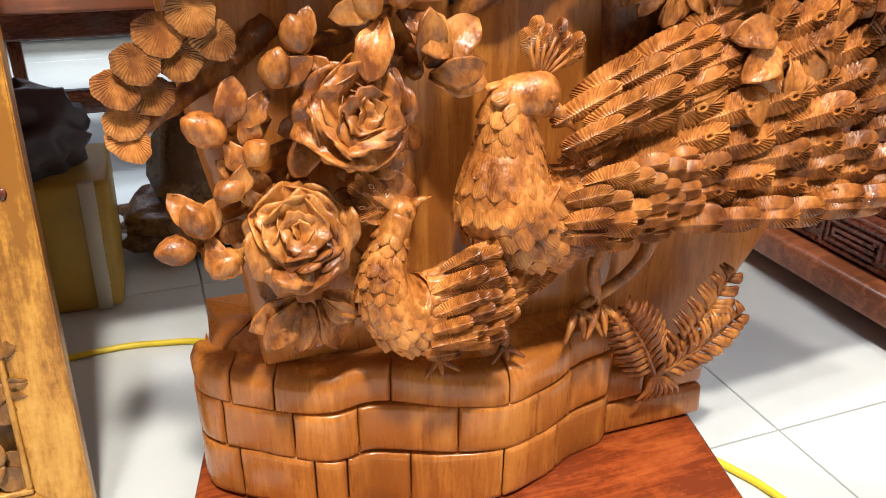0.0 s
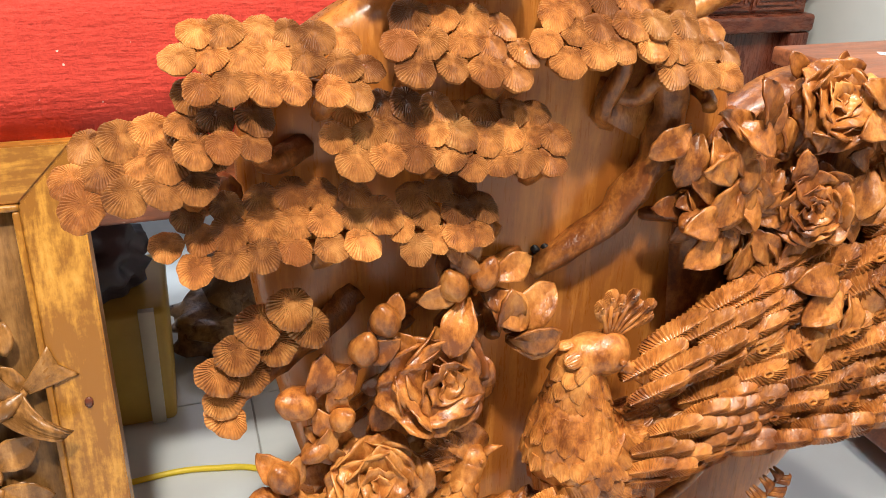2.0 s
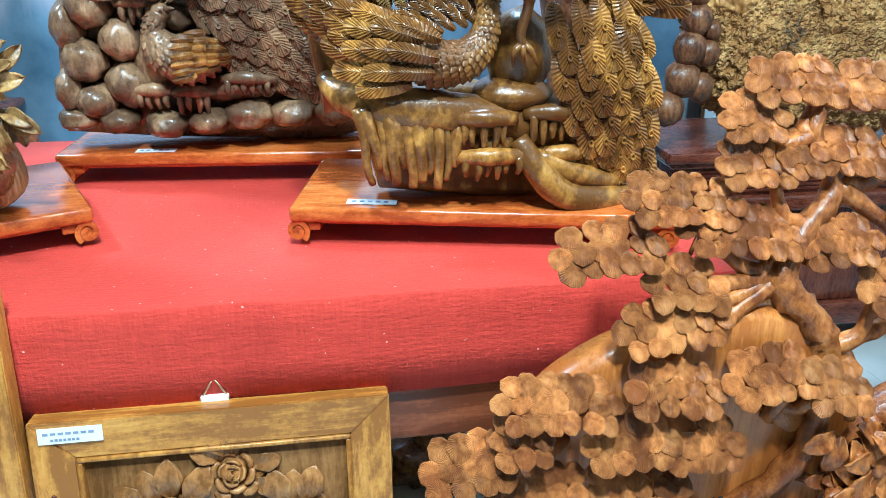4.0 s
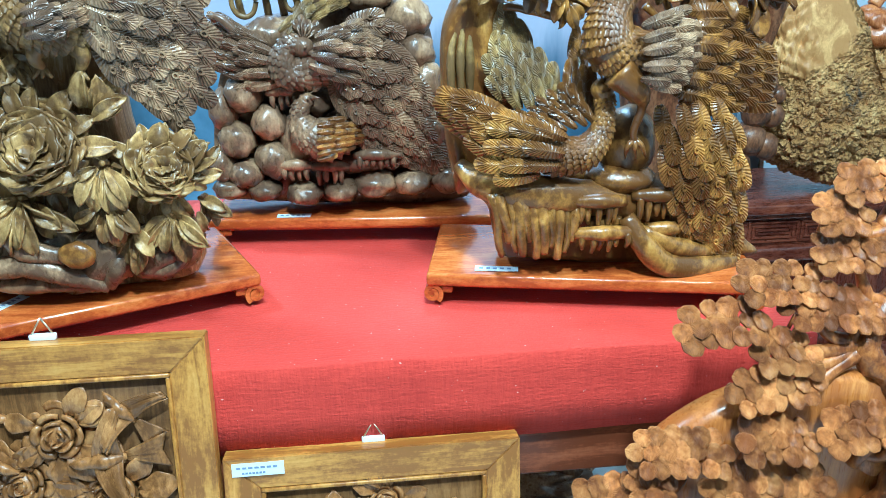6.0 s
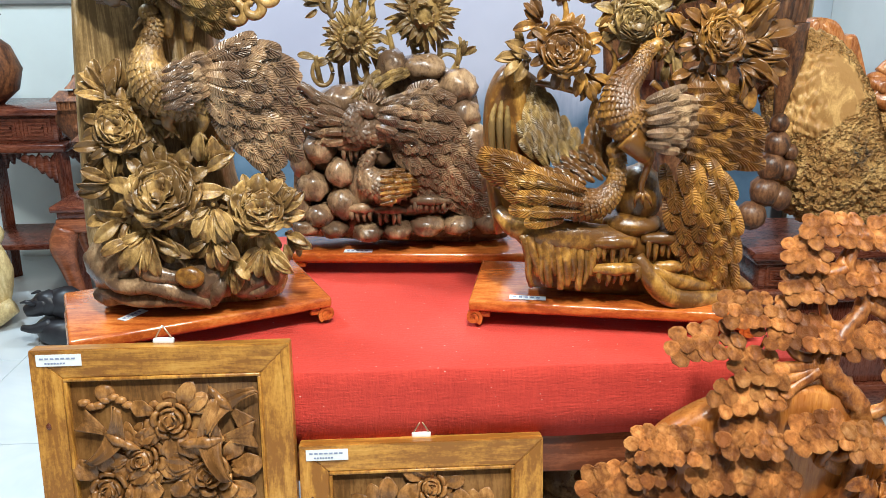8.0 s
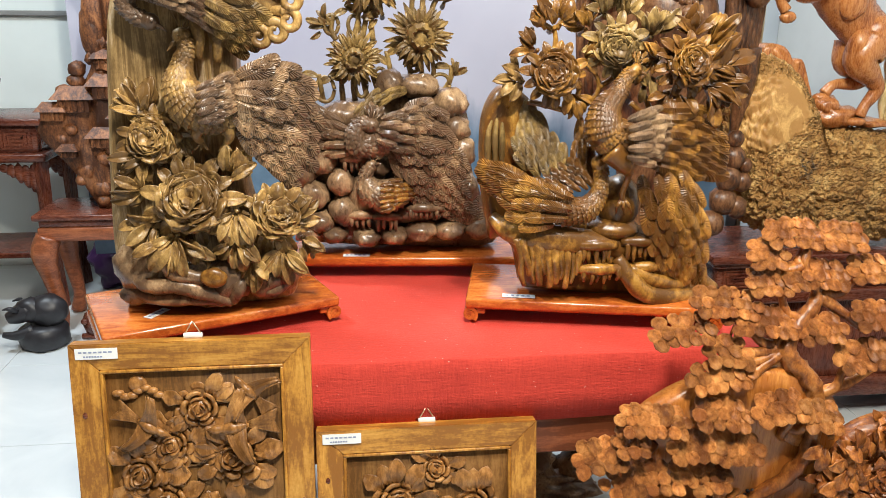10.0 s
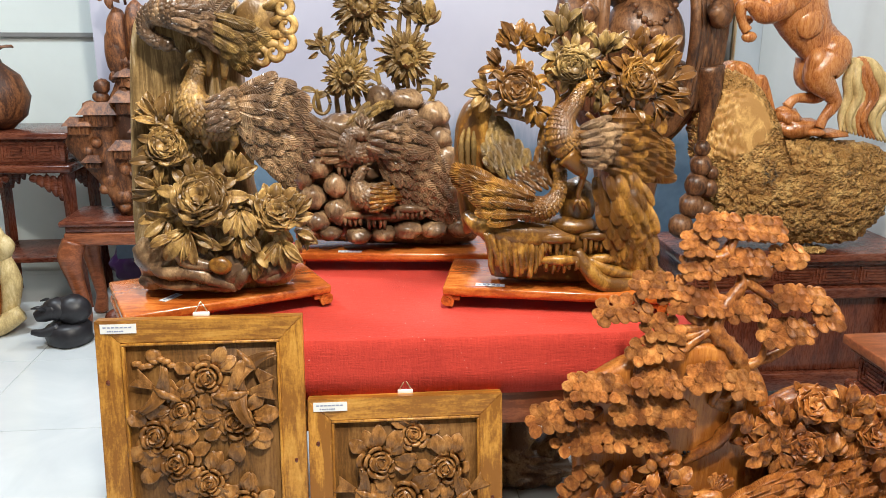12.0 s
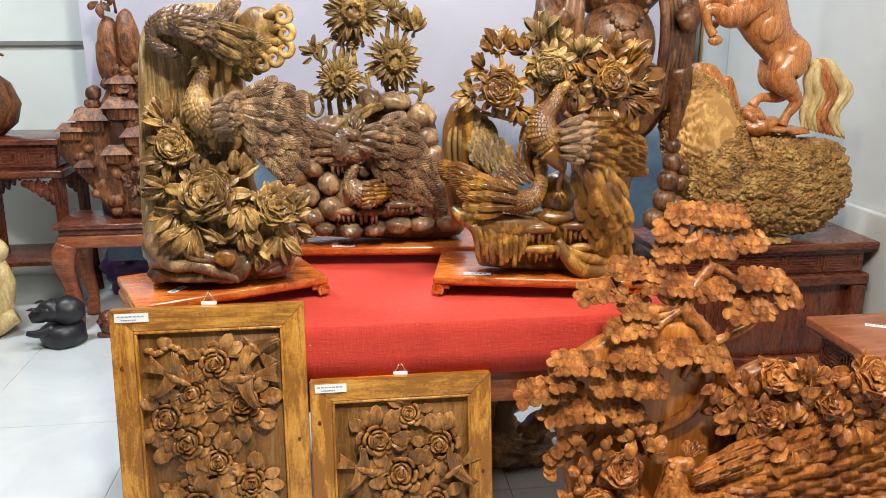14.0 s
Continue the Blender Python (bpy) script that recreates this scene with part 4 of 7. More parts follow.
plumage(peacock, "carve", [(0.42, 0.575, 0.315), (0.56, 0.57, 0.302), (0.74, 0.575, 0.288)], [(0.42, 0.575, 0.325), (0.56, 0.57, 0.318), (0.74, 0.575, 0.312)], 8, 3, 0.060, "plume", 1.0, 0.008, 0, 8, -0.002, 0.3)
for x, z, x1 in ((0.355, 0.325, 0.385), (0.40, 0.318, 0.362)):
    bm = bmesh.new()
    limb(bm, [(x + 0.03, 0.575, z), (x + 0.005, 0.57, z - 0.05), (x1 - 0.02, 0.565, 0.235)], [0.010, 0.006, 0.005], 4, 8, 1, 2, 0.1)
    for a in (-0.02, 0.0, 0.02):
        limb(bm, [(x1 - 0.02, 0.565, 0.236), (x1 - 0.02 + a * 0.6, 0.552, 0.228), (x1 - 0.022 + a, 0.545, 0.214)], [0.005, 0.004, 0.0015], 3, 6)
    part("leg", bm, "carve", peacock, "", True, True)

# the smaller bird below it
hen = bird_body(bird_tree, "carve", [(0.170, 0.558, 0.362), (0.160, 0.556, 0.335), (0.154, 0.552, 0.305), (0.170, 0.552, 0.275), (0.205, 0.558, 0.270), (0.25, 0.57, 0.275)], [0.0125, 0.014, 0.022, 0.034, 0.034, 0.018], 0.0125, "peahen", (0.12, 0.95), 100, (0.8, -0.2, 0.45), 0)
for a, (dx, dz) in enumerate(((-0.032, 0.018), (-0.036, 0.004), (-0.026, 0.026), (-0.03, -0.008))):
    place("crest_feather", kit("carve")["eye"], hen, basis((0.166, 0.556, 0.368), (dx, 0, dz), FRONT_Y, 0.03, 0.042, 0.03), "", True)
plumage(hen, "carve", [(0.175, 0.535, 0.252), (0.22, 0.53, 0.256), (0.268, 0.54, 0.275)], [(0.180, 0.54, 0.318), (0.21, 0.535, 0.332), (0.245, 0.545, 0.325)], 7, 8, 0.036, "plume", 1.1, 0.014, 0, 12, 0, 0.3)
for x, x1 in ((0.205, 0.20), (0.255, 0.262)):
    bm = bmesh.new()
    limb(bm, [(x, 0.56, 0.265), (x1, 0.552, 0.24), (x1, 0.55, 0.222)], [0.008, 0.005, 0.0045], 4, 8)
    for a in (-0.016, 0.0, 0.016):
        limb(bm, [(x1, 0.55, 0.223), (x1 + a, 0.54, 0.213)], [0.004, 0.0015], 3, 6)
    part("leg", bm, "carve", hen, "", True, True)

# flowers, buds and leaves
part("flower_bank", slab_bm([Vector(p) for p in ((0.38, 0, 0.40), (0.37, 0, 0.56), (0.42, 0, 0.63), (0.50, 0, 0.655), (0.60, 0, 0.62), (0.70, 0, 0.60), (0.78, 0, 0.56), (0.78, 0, 0.42), (0.6, 0, 0.38))], 0.602, 0.645, 0.010, 0.012, 18), "carve", bird_tree, "", True, True)
bank = random.Random(61)
for q in range(26):
    x = 0.37 + 0.40 * q / 25
    z = bank.uniform(0.49, 0.63 if x < 0.58 else 0.59)
    bm = bmesh.new()
    limb(bm, [(x, 0.615, z - 0.01), (x + 0.003, 0.598, z), (x, 0.588, z)], [0.008, 0.006, 0.005], 3, 7)
    tuft = part("leaf_spray", bm, "carve", bird_tree, "", True, True)
    leaves(tuft, "carve", (x, 0.584, z), 0.008, 5, 0.040, 900 + q)
for q, (x, y, z, r, ax) in enumerate(((0.140, 0.574, 0.440, 0.038, (0.05, -1, 0.30)), (0.090, 0.570, 0.352, 0.037, (-0.05, -1, 0.45)), (0.485, 0.590, 0.630, 0.030, (-0.1, -1, 0.55)), (0.480, 0.580, 0.545, 0.028, (-0.4, -1, 0.15)), (0.615, 0.580, 0.560, 0.031, (0.1, -1, 0.6)), (0.70, 0.58, 0.62, 0.040, (0.3, -1, 0.6)))):
    f = peony(bird_tree, "carve", (x, y, z), ax, r, 200 + q)
    leaves(f, "carve", (x, y + 0.018, z), r * 0.7, 7, r * 1.05, 220 + q)
SPRAYS = ((0.469, 0.458, 0.03, 5, 200, 345), (0.096, 0.298, 0.012, 7, 190, 350), (0.19, 0.465, 0.01, 4, -30, 90), (0.13, 0.39, 0.01, 4, -60, 60), (0.54, 0.48, 0.02, 6, 170, 340), (0.41, 0.60, 0.02, 5, 90, 270), (0.55, 0.62, 0.02, 6, 0, 200), (0.40, 0.55, 0.02, 5, 120, 280), (0.67, 0.53, 0.03, 6, 200, 340), (0.17, 0.52, 0.012, 5, 0, 360), (0.36, 0.64, 0.02, 5, 200, 340))
for q, (x, z, r, n, a0, a1) in enumerate(SPRAYS):
    bm = bmesh.new()
    limb(bm, [(x, 0.62, z + 0.02), (x + 0.004, 0.59, z + 0.006), (x, 0.578, z)], [0.009, 0.007, 0.006], 3, 8, 1, q, 0.1)
    sp = part("leaf_spray", bm, "carve", bird_tree, "", True, True)
    leaves(sp, "carve", (x, 0.572, z), r, n, 0.046, 300 + q, a0, a1)
BUDS = ((0.032, 0.440, -0.7, 0.5, 0.034), (0.064, 0.420, 0.2, 0.3, 0.026), (0.018, 0.372, -0.4, 0.9, 0.032), (0.002, 0.352, -1, 0.1, 0.030), (0.036, 0.336, -0.8, -0.4, 0.028), (0.083, 0.478, 0.2, 1, 0.030), (0.10, 0.500, -0.3, 1, 0.030), (0.152, 0.522, -0.4, 1, 0.030), (0.176, 0.528, 0.3, 1, 0.030), (0.045, 0.395, -0.6, -0.1, 0.026), (0.372, 0.592, -0.5, 0.9, 0.032), (0.395, 0.583, 0.2, 1, 0.030), (0.637, 0.615, 0.4, 0.9, 0.034), (0.592, 0.642, -0.2, 1, 0.032), (0.665, 0.60, 0.9, 0.4, 0.032), (0.355, 0.55, -0.9, 0.1, 0.030))
for q, (x, z, dx, dz, s) in enumerate(BUDS):
    bm = bmesh.new()
    limb(bm, [(x + (0.05 if x < 0.2 else -0.02), 0.62, z - 0.01), (x + 0.012, 0.588, z - 0.008), (x - dx * s * 0.3, 0.572, z - dz * s * 0.3)], [0.007, 0.005, 0.0045], 4, 7, 1, q, 0.1)
    st = part("bud_stem", bm, "carve", bird_tree, "", True, True)
    bud(st, "carve", (x, 0.566, z), (dx, -0.35, dz), s)
    leaves(st, "carve", (x - dx * 0.012, 0.572, z - dz * 0.012), 0.004, 2, s * 1.05, 400 + q)

# a ring of bored holes in the plank: solid black plugs paint their inner shade
for k in range(7):
    a = 2 * math.pi * k / 6
    hx, hz = (0.243 + 0.009 * math.cos(a) * (k < 6), 0.512 + 0.009 * math.sin(a) * (k < 6))
    bm = bmesh.new()
    tube(bm, [(hx, 0.609, hz), (hx, 0.622, hz)], 0.0034, 12)
    part("hole_plug", bm, "black", bird_tree, "black plug painted as the shaded inside of a bored hole", True, True)

# fern at the foot: three fronds of curling leaflets
fern = new("fern")
fern.parent = bird_tree
fern.matrix_parent_inverse = whole(bird_tree).inverted()
fern.matrix_basis = pose(0.452, 0.575, 0.135)
for tip, n in (((0.525, 0.575, 0.240), 15), ((0.54, 0.57, 0.192), 14), ((0.392, 0.57, 0.226), 12)):
    root = Vector((0.450, 0.578, 0.128))
    s = spline([root, root.lerp(Vector(tip), 0.5) + Vector((0, -0.008, 0.004)), Vector(tip)], 12)
    bm = bmesh.new()
    tube(bm, s, blend_list([0.004, 0.0015], len(s)), 7)
    for i in range(n):
        f = 0.16 + 0.82 * i / (n - 1)
        x = f * (len(s) - 1)
        p = s[int(x)]
        d = (Vector(tip) - root).normalized()
        w = 0.026 * math.sin(math.pi * (0.18 + 0.72 * f)) + 0.006
        for sgn in (1, -1):
            a = Vector((-d.z, 0, d.x)) * sgn
            limb(bm, [p, p + a * w * 0.5 + d * w * 0.35 + Vector((0, -0.006, 0)), p + a * w + d * w * 0.5 + Vector((0, 0.002, 0))], [0.0026, 0.0042, 0.0012], 2, 6, 0.6)
    part("frond", bm, "carve", fern, "", True, True)
bm = bmesh.new()
for i in range(7):
    limb(bm, [(0.45, 0.578, 0.132), (0.44 + 0.006 * i, 0.575, 0.112), (0.43 + 0.009 * i, 0.579, 0.098)], [0.004, 0.003, 0.001], 3, 6)
part("root", bm, "carve", fern, "", True, True)


# ---- framed relief panels leaning on the table ----
ROSE_RINGS = ((2, 0.10, 0.34, 0.62), (3, 0.22, 0.46, 0.58), (4, 0.40, 0.56, 0.46), (6, 0.62, 0.62, 0.32), (7, 0.88, 0.62, 0.14))


def rose_petal_bm(r, w, h):
    """One cupped petal of a carved rose, at angle 0 on its ring."""
    bm = bmesh.new()
    m, span, prev = 6, w / max(r, 0.25), None
    for k in range(m + 1):
        f = k / m - 0.5
        b = f * span
        rr = r * (1 + 0.10 * math.cos(f * math.pi) + 0.08 * f)
        hh = h * (0.72 + 0.28 * math.cos(f * math.pi))
        row = [bm.verts.new((rr * s * math.cos(b), rr * s * math.sin(b), hh * q)) for s, q in ((0.72, 0.25), (0.93, 0.98), (1.08, 1.0), (1.16, 0.86), (1.02, 0.12))]
        if prev:
            for j in range(5):
                bm.faces.new((prev[j], prev[(j + 1) % 5], row[(j + 1) % 5], row[j]))
        else:
            bm.faces.new(row[::-1])
        prev = row
    bm.faces.new(prev)
    bmesh.ops.recalc_face_normals(bm, faces=bm.faces)
    return bm


ROSE_PETALS = [finish("rose_petal", rose_petal_bm(r, w, h), "relief") for n, r, w, h in ROSE_RINGS]
bm = bmesh.new()
blob(bm, (0, 0, 0.10), (0.5, 0.5, 0.34), 2, 0.1, 3, 1)
ROSE_CORE = finish("rose", bm, "relief")


def rose(owner, m, seed):
    rnd = random.Random(seed)
    core = place("rose", ROSE_CORE, owner, m)
    for q, (n, r, w, h) in enumerate(ROSE_RINGS):
        for i in range(n):
            place("rose_petal", ROSE_PETALS[q], core, pose(0, 0, 0, rnd.uniform(-5, 5), rnd.uniform(-5, 5), 360 * (i + 0.4 * q) / n + rnd.uniform(-9, 9)))


def wing_fn(u, v):
    w = 0.30 * (1 - 0.55 * v) * (1 if u < 0 else 0.7)
    return Vector((0.05 + u * w - 0.30 * v * v + (0.03 * math.cos(18 * u) * v if u < 0 else 0), v * 0.9, 0.14 + 0.10 * math.sin(2.6 * v) + 0.02 * math.cos(20 * u)))


def tail_fn(u, v):
    return Vector((-0.20 - 0.75 * v + 0.10 * v * (1 - abs(u)), u * (0.05 + 0.26 * v), 0.08 + 0.02 * math.cos(14 * u)))


bm = bmesh.new()
limb(bm, [(0.66, 0, 0.09), (0.56, 0, 0.12), (0.44, 0, 0.15), (0.30, 0, 0.14), (0.05, 0, 0.16), (-0.28, 0, 0.10)], [0.01, 0.06, 0.105, 0.10, 0.15, 0.05], 4, 10)
BIRD_BODY = finish("swallow", bm, "relief")
BIRD_WING, BIRD_TAIL = finish("wing", surf(wing_fn, 14, 8, 0.05), "relief"), finish("tail", surf(tail_fn, 10, 5, 0.04), "relief")


def swallow(owner, m):
    core = place("swallow", BIRD_BODY, owner, m)
    place("wing", BIRD_WING, core, pose(0, 0, 0, 14, 0, 0))
    place("wing", BIRD_WING, core, Matrix.Diagonal((1, -1, 1, 1)))
    place("tail", BIRD_TAIL, core, pose(0, 0, 0))


def relief_frame(x0, x1, top, y, lean, label, flowers, birds, moon, rail=0.050, inner=0.006):
    """A mitred frame with a carved panel, leaning back on the table; its parts lie in its own upright plane."""
    w, h = x1 - x0, top / math.cos(radians(lean))
    t = thing("relief_panel", pose((x0 + x1) / 2, y, 0.0, -lean), label, "wall panel", "framed relief panels")
    a, b, d = w / 2, w / 2 - rail, 0.030

    def rail_bm(p):
        bm = bmesh.new()
        f = [bm.verts.new((q[0], -d + (0.004 if i > 1 else 0.0), q[1])) for i, q in enumerate(p)]
        g = [bm.verts.new((q[0], 0, q[1])) for q in p]
        bm.faces.new(f)
        bm.faces.new(g[::-1])
        for i in range(4):
            bm.faces.new((f[i], g[i], g[(i + 1) % 4], f[(i + 1) % 4]))
        bmesh.ops.recalc_face_normals(bm, faces=bm.faces)
        bmesh.ops.bevel(bm, geom=bm.edges[:], offset=0.0016, segments=2, affect="EDGES")
        return bm
    part("top_rail", rail_bm([(-a, h), (a, h), (b, h - rail), (-b, h - rail)]), "pine_x", t, "", False)
    part("bottom_rail", rail_bm([(a, 0), (-a, 0), (-b, rail), (b, rail)]), "pine_x", t, "", False)
    part("side_rail", rail_bm([(-a, 0), (-a, h), (-b, h - rail), (-b, rail)]), "pine", t, "", False)
    part("side_rail", rail_bm([(a, h), (a, 0), (b, rail), (b, h - rail)]), "pine", t, "", False)
    c = b - inner
    for q in (boxed(-b, b, -d + 0.001, -0.014, h - rail - inner, h - rail, 0.002), boxed(-b, b, -d + 0.001, -0.014, rail, rail + inner, 0.002), boxed(-b, -c, -d + 0.001, -0.014, rail + inner, h - rail - inner, 0.002), boxed(c, b, -d + 0.001, -0.014, rail + inner, h - rail - inner, 0.002)):
        part("bead", q, "pine", t, "thin gilded-looking inner bead")
    panel = part("panel", boxed(-b, b, -0.016, -0.006, rail, h - rail, 0.001, seg=1), "panel", t, "brown carved panel with relief flowers")
    rnd = random.Random(int(w * 1000))
    top_z = h - rail

    def on(u, v, dy=0.0):
        return Vector((u * b, -0.0165 - dy, top_z - v))
    prev = None
    for q, (u, v, r) in enumerate(flowers):
        p = on(u, v)
        if prev is not None:
            bm = bmesh.new()
            mid = p.lerp(prev, 0.5) + Vector((0.012 * rnd.uniform(-1, 1), -0.003, 0))
            limb(bm, [p, mid, prev], [0.003, 0.0026, 0.003], 4, 6)
            part("stem", bm, "relief", panel)
        prev = p
        for i in range(rnd.choice((9, 10, 11))):
            an = rnd.uniform(0, 6.28)
            dd = Vector((math.cos(an), -0.20, math.sin(an)))
            s = r * rnd.uniform(1.1, 1.5)
            place("leaf", rnd.choice(kit("relief")["leaf"]), panel, basis(p + dd * r * 0.9 + Vector((0, 0.003, 0)), dd, (rnd.uniform(-0.3, 0.3), -1, rnd.uniform(-0.2, 0.3)), s * 1.3, s, s * 0.8))
        rose(t, basis(p, (rnd.uniform(-1, 1), 0, rnd.uniform(-1, 1)), FRONT_Y + Vector((rnd.uniform(-0.2, 0.2), 0, 0.25)), r * 1.3, r * 1.3, r * 1.35), q + int(w * 999))
    for i in range(int(34 * h)):
        u, v = rnd.uniform(-0.62, 0.62), rnd.uniform(0.13, h - 2 * rail - 0.03)
        p = on(u, v)
        n = rnd.choice((3, 4, 5))
        an0 = rnd.uniform(0, 6.28)
        bm = bmesh.new()
        limb(bm, [p, p + Vector((math.cos(an0) * 0.02, -0.003, math.sin(an0) * 0.02)), p + Vector((math.cos(an0) * 0.045, -0.001, math.sin(an0) * 0.045))], [0.002, 0.002, 0.001], 3, 6)
        sprig = part("sprig", bm, "relief", panel)
        for k in range(n):
            an = an0 + rnd.uniform(-1.2, 1.2)
            s = rnd.uniform(0.024, 0.036)
            dd = Vector((math.cos(an), -0.25, math.sin(an)))
            place("leaf", rnd.choice(kit("relief")["leaf"]), sprig, basis(p + Vector((math.cos(an0), 0, math.sin(an0))) * 0.012 * k, dd, (rnd.uniform(-0.3, 0.3), -1, 0.1), s * 1.2, s, s * 0.8))
    for u, v, s, an in birds:
        an = radians(an)
        swallow(t, basis(on(u, v, 0.008), (-math.sin(an), 0, math.cos(an)), FRONT_Y, s * 1.25, s * 1.25, s * 1.2))
    if moon:
        bm = bmesh.new()
        p = on(-0.62, 0.030)
        blob(bm, p, (0.017, 0.008, 0.016), 3, 0.02)
        for k in range(7):
            blob(bm, p + Vector((-0.034 + 0.012 * k, -0.003, -0.016 - 0.008 * math.sin(k * 1.2))), (0.011, 0.007, 0.007), 2, 0.1, 2, k)
        part("moon_and_cloud", bm, "relief", panel)
    # hanger and paper tag
    bm = bmesh.new()
    tri = [(-0.016, 0.004), (0.0, 0.030), (0.016, 0.004)]
    for p, q in zip(tri, tri[1:] + tri[:1]):
        tube(bm, [(p[0], -0.004, h + p[1]), (q[0], -0.004, h + q[1])], 0.0013, 7)
    hang = part("hanger", bm, "metal", t, "triangular brass wire hanger")
    part("hanger_plate", boxed(-0.017, 0.017, -0.008, 0.002, h - 0.001, h + 0.008, 0.002), "paper", hang, "cream hanger plate")
    tag = part("price_tag", boxed(-a + 0.012, -a + 0.085, -d - 0.0012, -d - 0.0002, h - 0.027, h - 0.007, 0.0), "paper", t, "white paper price tag", False)
    for z, x0, x1 in ((h - 0.014, -a + 0.018, -a + 0.078), (h - 0.022, -a + 0.026, -a + 0.060)):
        for k in range(7):
            xx = x0 + (x1 - x0) * k / 7
            part("writing_bar", boxed(xx, xx + (x1 - x0) / 10, -d - 0.002, -d - 0.0014, z - 0.0013, z + 0.0013), "ink", tag, "", False)
    # dark knots of the softwood
    for k in range(3):
        bm = bmesh.new()
        z = h * (0.35 + 0.24 * k)
        blob(bm, ((-a + 0.020) if k != 1 else (a - 0.022), -d + 0.0012, z), (0.004, 0.0022, 0.006), 2, 0.3, 3, k)
        part("knot", bm, "rosewood", t, "dark knot in the yellow wood")
    return t


FLOW_A = [(0.05, 0.080, 0.034), (-0.28, 0.150, 0.029), (0.42, 0.180, 0.039), (-0.62, 0.205, 0.036), (-0.38, 0.265, 0.037), (0.02, 0.315, 0.031), (0.45, 0.37, 0.034), (-0.3, 0.42, 0.036), (0.15, 0.50, 0.034), (-0.45, 0.56, 0.033)]
FLOW_B = [(0.10, 0.040, 0.027), (-0.38, 0.100, 0.038), (0.55, 0.120, 0.036), (-0.02, 0.185, 0.040), (0.45, 0.26, 0.034), (-0.5, 0.29, 0.034), (0.0, 0.36, 0.034), (0.74, 0.36, 0.032), (0.66, 0.44, 0.030)]
relief_frame(-0.969, -0.545, 0.774, 0.725, 7.0, "tall yellow-wood framed relief of roses and swallows leaning on the table", FLOW_A, [(0.62, 0.050, 0.050, 130), (-0.52, 0.105, 0.055, -30), (0.45, 0.115, 0.066, 185)], True)
relief_frame(-0.541, -0.115, 0.580, 0.721, 9.3, "yellow-wood framed relief of roses with small birds leaning on the table", FLOW_B, [(-0.60, 0.165, 0.052, -20), (0.78, 0.18, 0.050, 215)], False)


# ---- low stands with scrolled feet ----
def scroll_stand(c, yaw, w, d, label, h=0.056):
    t = thing("display_stand", pose(c[0], c[1], 0.7108, 0, 0, yaw), label, "stand", "stands on the cloth")
    top = boxed(-w / 2, w / 2, -d / 2, d / 2, h - 0.022, h, 0.006, seg=3)
    part("top", top, "stand", t)
    part("apron", boxed(-w / 2 + 0.03, w / 2 - 0.03, -d / 2 + 0.02, -d / 2 + 0.032, h - 0.030, h - 0.0225, 0.002), "stand", t)
    for s in (-1, 1):
        bm = bmesh.new()
        prof = []
        for k in range(22):
            a = -0.9 + k * 0.42
            r = 0.0172 - 0.0006 * k
            prof.append((s * (w / 2 - 0.010 - r * math.cos(a) * 0.9), 0.0200 + r * math.sin(a) * 0.98))
        for y in (-d / 2 + 0.004, d / 2 - 0.004 - 0.03):
            rows = []
            for k, (x, z) in enumerate(prof):
                q = prof[max(k - 1, 0)], prof[min(k + 1, len(prof) - 1)]
                dx, dz = q[1][0] - q[0][0], q[1][1] - q[0][1]
                l = math.hypot(dx, dz) or 1
                nx, nz = -dz / l * 0.0034, dx / l * 0.0034
                rows.append([bm.verts.new((x + nx, y, z + nz)), bm.verts.new((x - nx, y, z - nz)), bm.verts.new((x - nx, y + d - 0.04 if y < 0 else y + 0.03, z - nz)), bm.verts.new((x + nx, y + d - 0.04 if y < 0 else y + 0.03, z + nz))])
            for r0, r1 in zip(rows, rows[1:]):
                for j in range(4):
                    bm.faces.new((r0[j], r0[(j + 1) % 4], r1[(j + 1) % 4], r1[j]))
            bm.faces.new(rows[0][::-1])
            bm.faces.new(rows[-1])
            break
        # the solid roll inside the scroll
        ring = [[bm.verts.new((s * (w / 2 - 0.011) + 0.0138 * math.cos(2 * math.pi * k / 18), y, 0.0200 + 0.0138 * math.sin(2 * math.pi * k / 18))) for k in range(18)] for y in (-d / 2 + 0.007, d / 2 - 0.04)]
        for k in range(18):
            bm.faces.new((ring[0][k], ring[0][(k + 1) % 18], ring[1][(k + 1) % 18], ring[1][k]))
        bm.faces.new(ring[0][::-1])
        bm.faces.new(ring[1])
        box(bm, s * (w / 2 - 0.028) - 0.014, s * (w / 2 - 0.028) + 0.014, -d / 2 + 0.008, d / 2 - 0.045, 0.020, h - 0.0225, 0.003)
        bmesh.ops.recalc_face_normals(bm, faces=bm.faces)
        part("scroll_foot", bm, "stand", t, "rolled scroll foot", False)
    return t


def small_tag(x, y, z, yaw, w=0.055):
    t = thing("paper_tag", pose(x, y, z, 0, 0, yaw), "small white paper price tag lying on polished wood", "tag", "paper tags")
    part("sheet", boxed(-w / 2, w / 2, -0.010, 0.010, 0, 0.0008), "paper", t, "", False)
    for k in range(5):
        part("writing_bar", boxed(-w * 0.4 + k * w * 0.16, -w * 0.4 + k * w * 0.16 + w * 0.09, -0.003, 0.003, 0.0009, 0.0013), "ink", t, "", False)


TOPZ = 0.7671
scroll_stand((-0.762, 1.06), 23, 0.47, 0.27, "orange varnished low stand with scrolled feet under a tall carving")
scroll_stand((-0.33, 1.405), -5, 0.56, 0.24, "orange varnished low stand with scrolled feet under a rock carving")
scroll_stand((0.055, 1.055), -12, 0.53, 0.25, "orange varnished low stand with scrolled feet under a peacock carving")
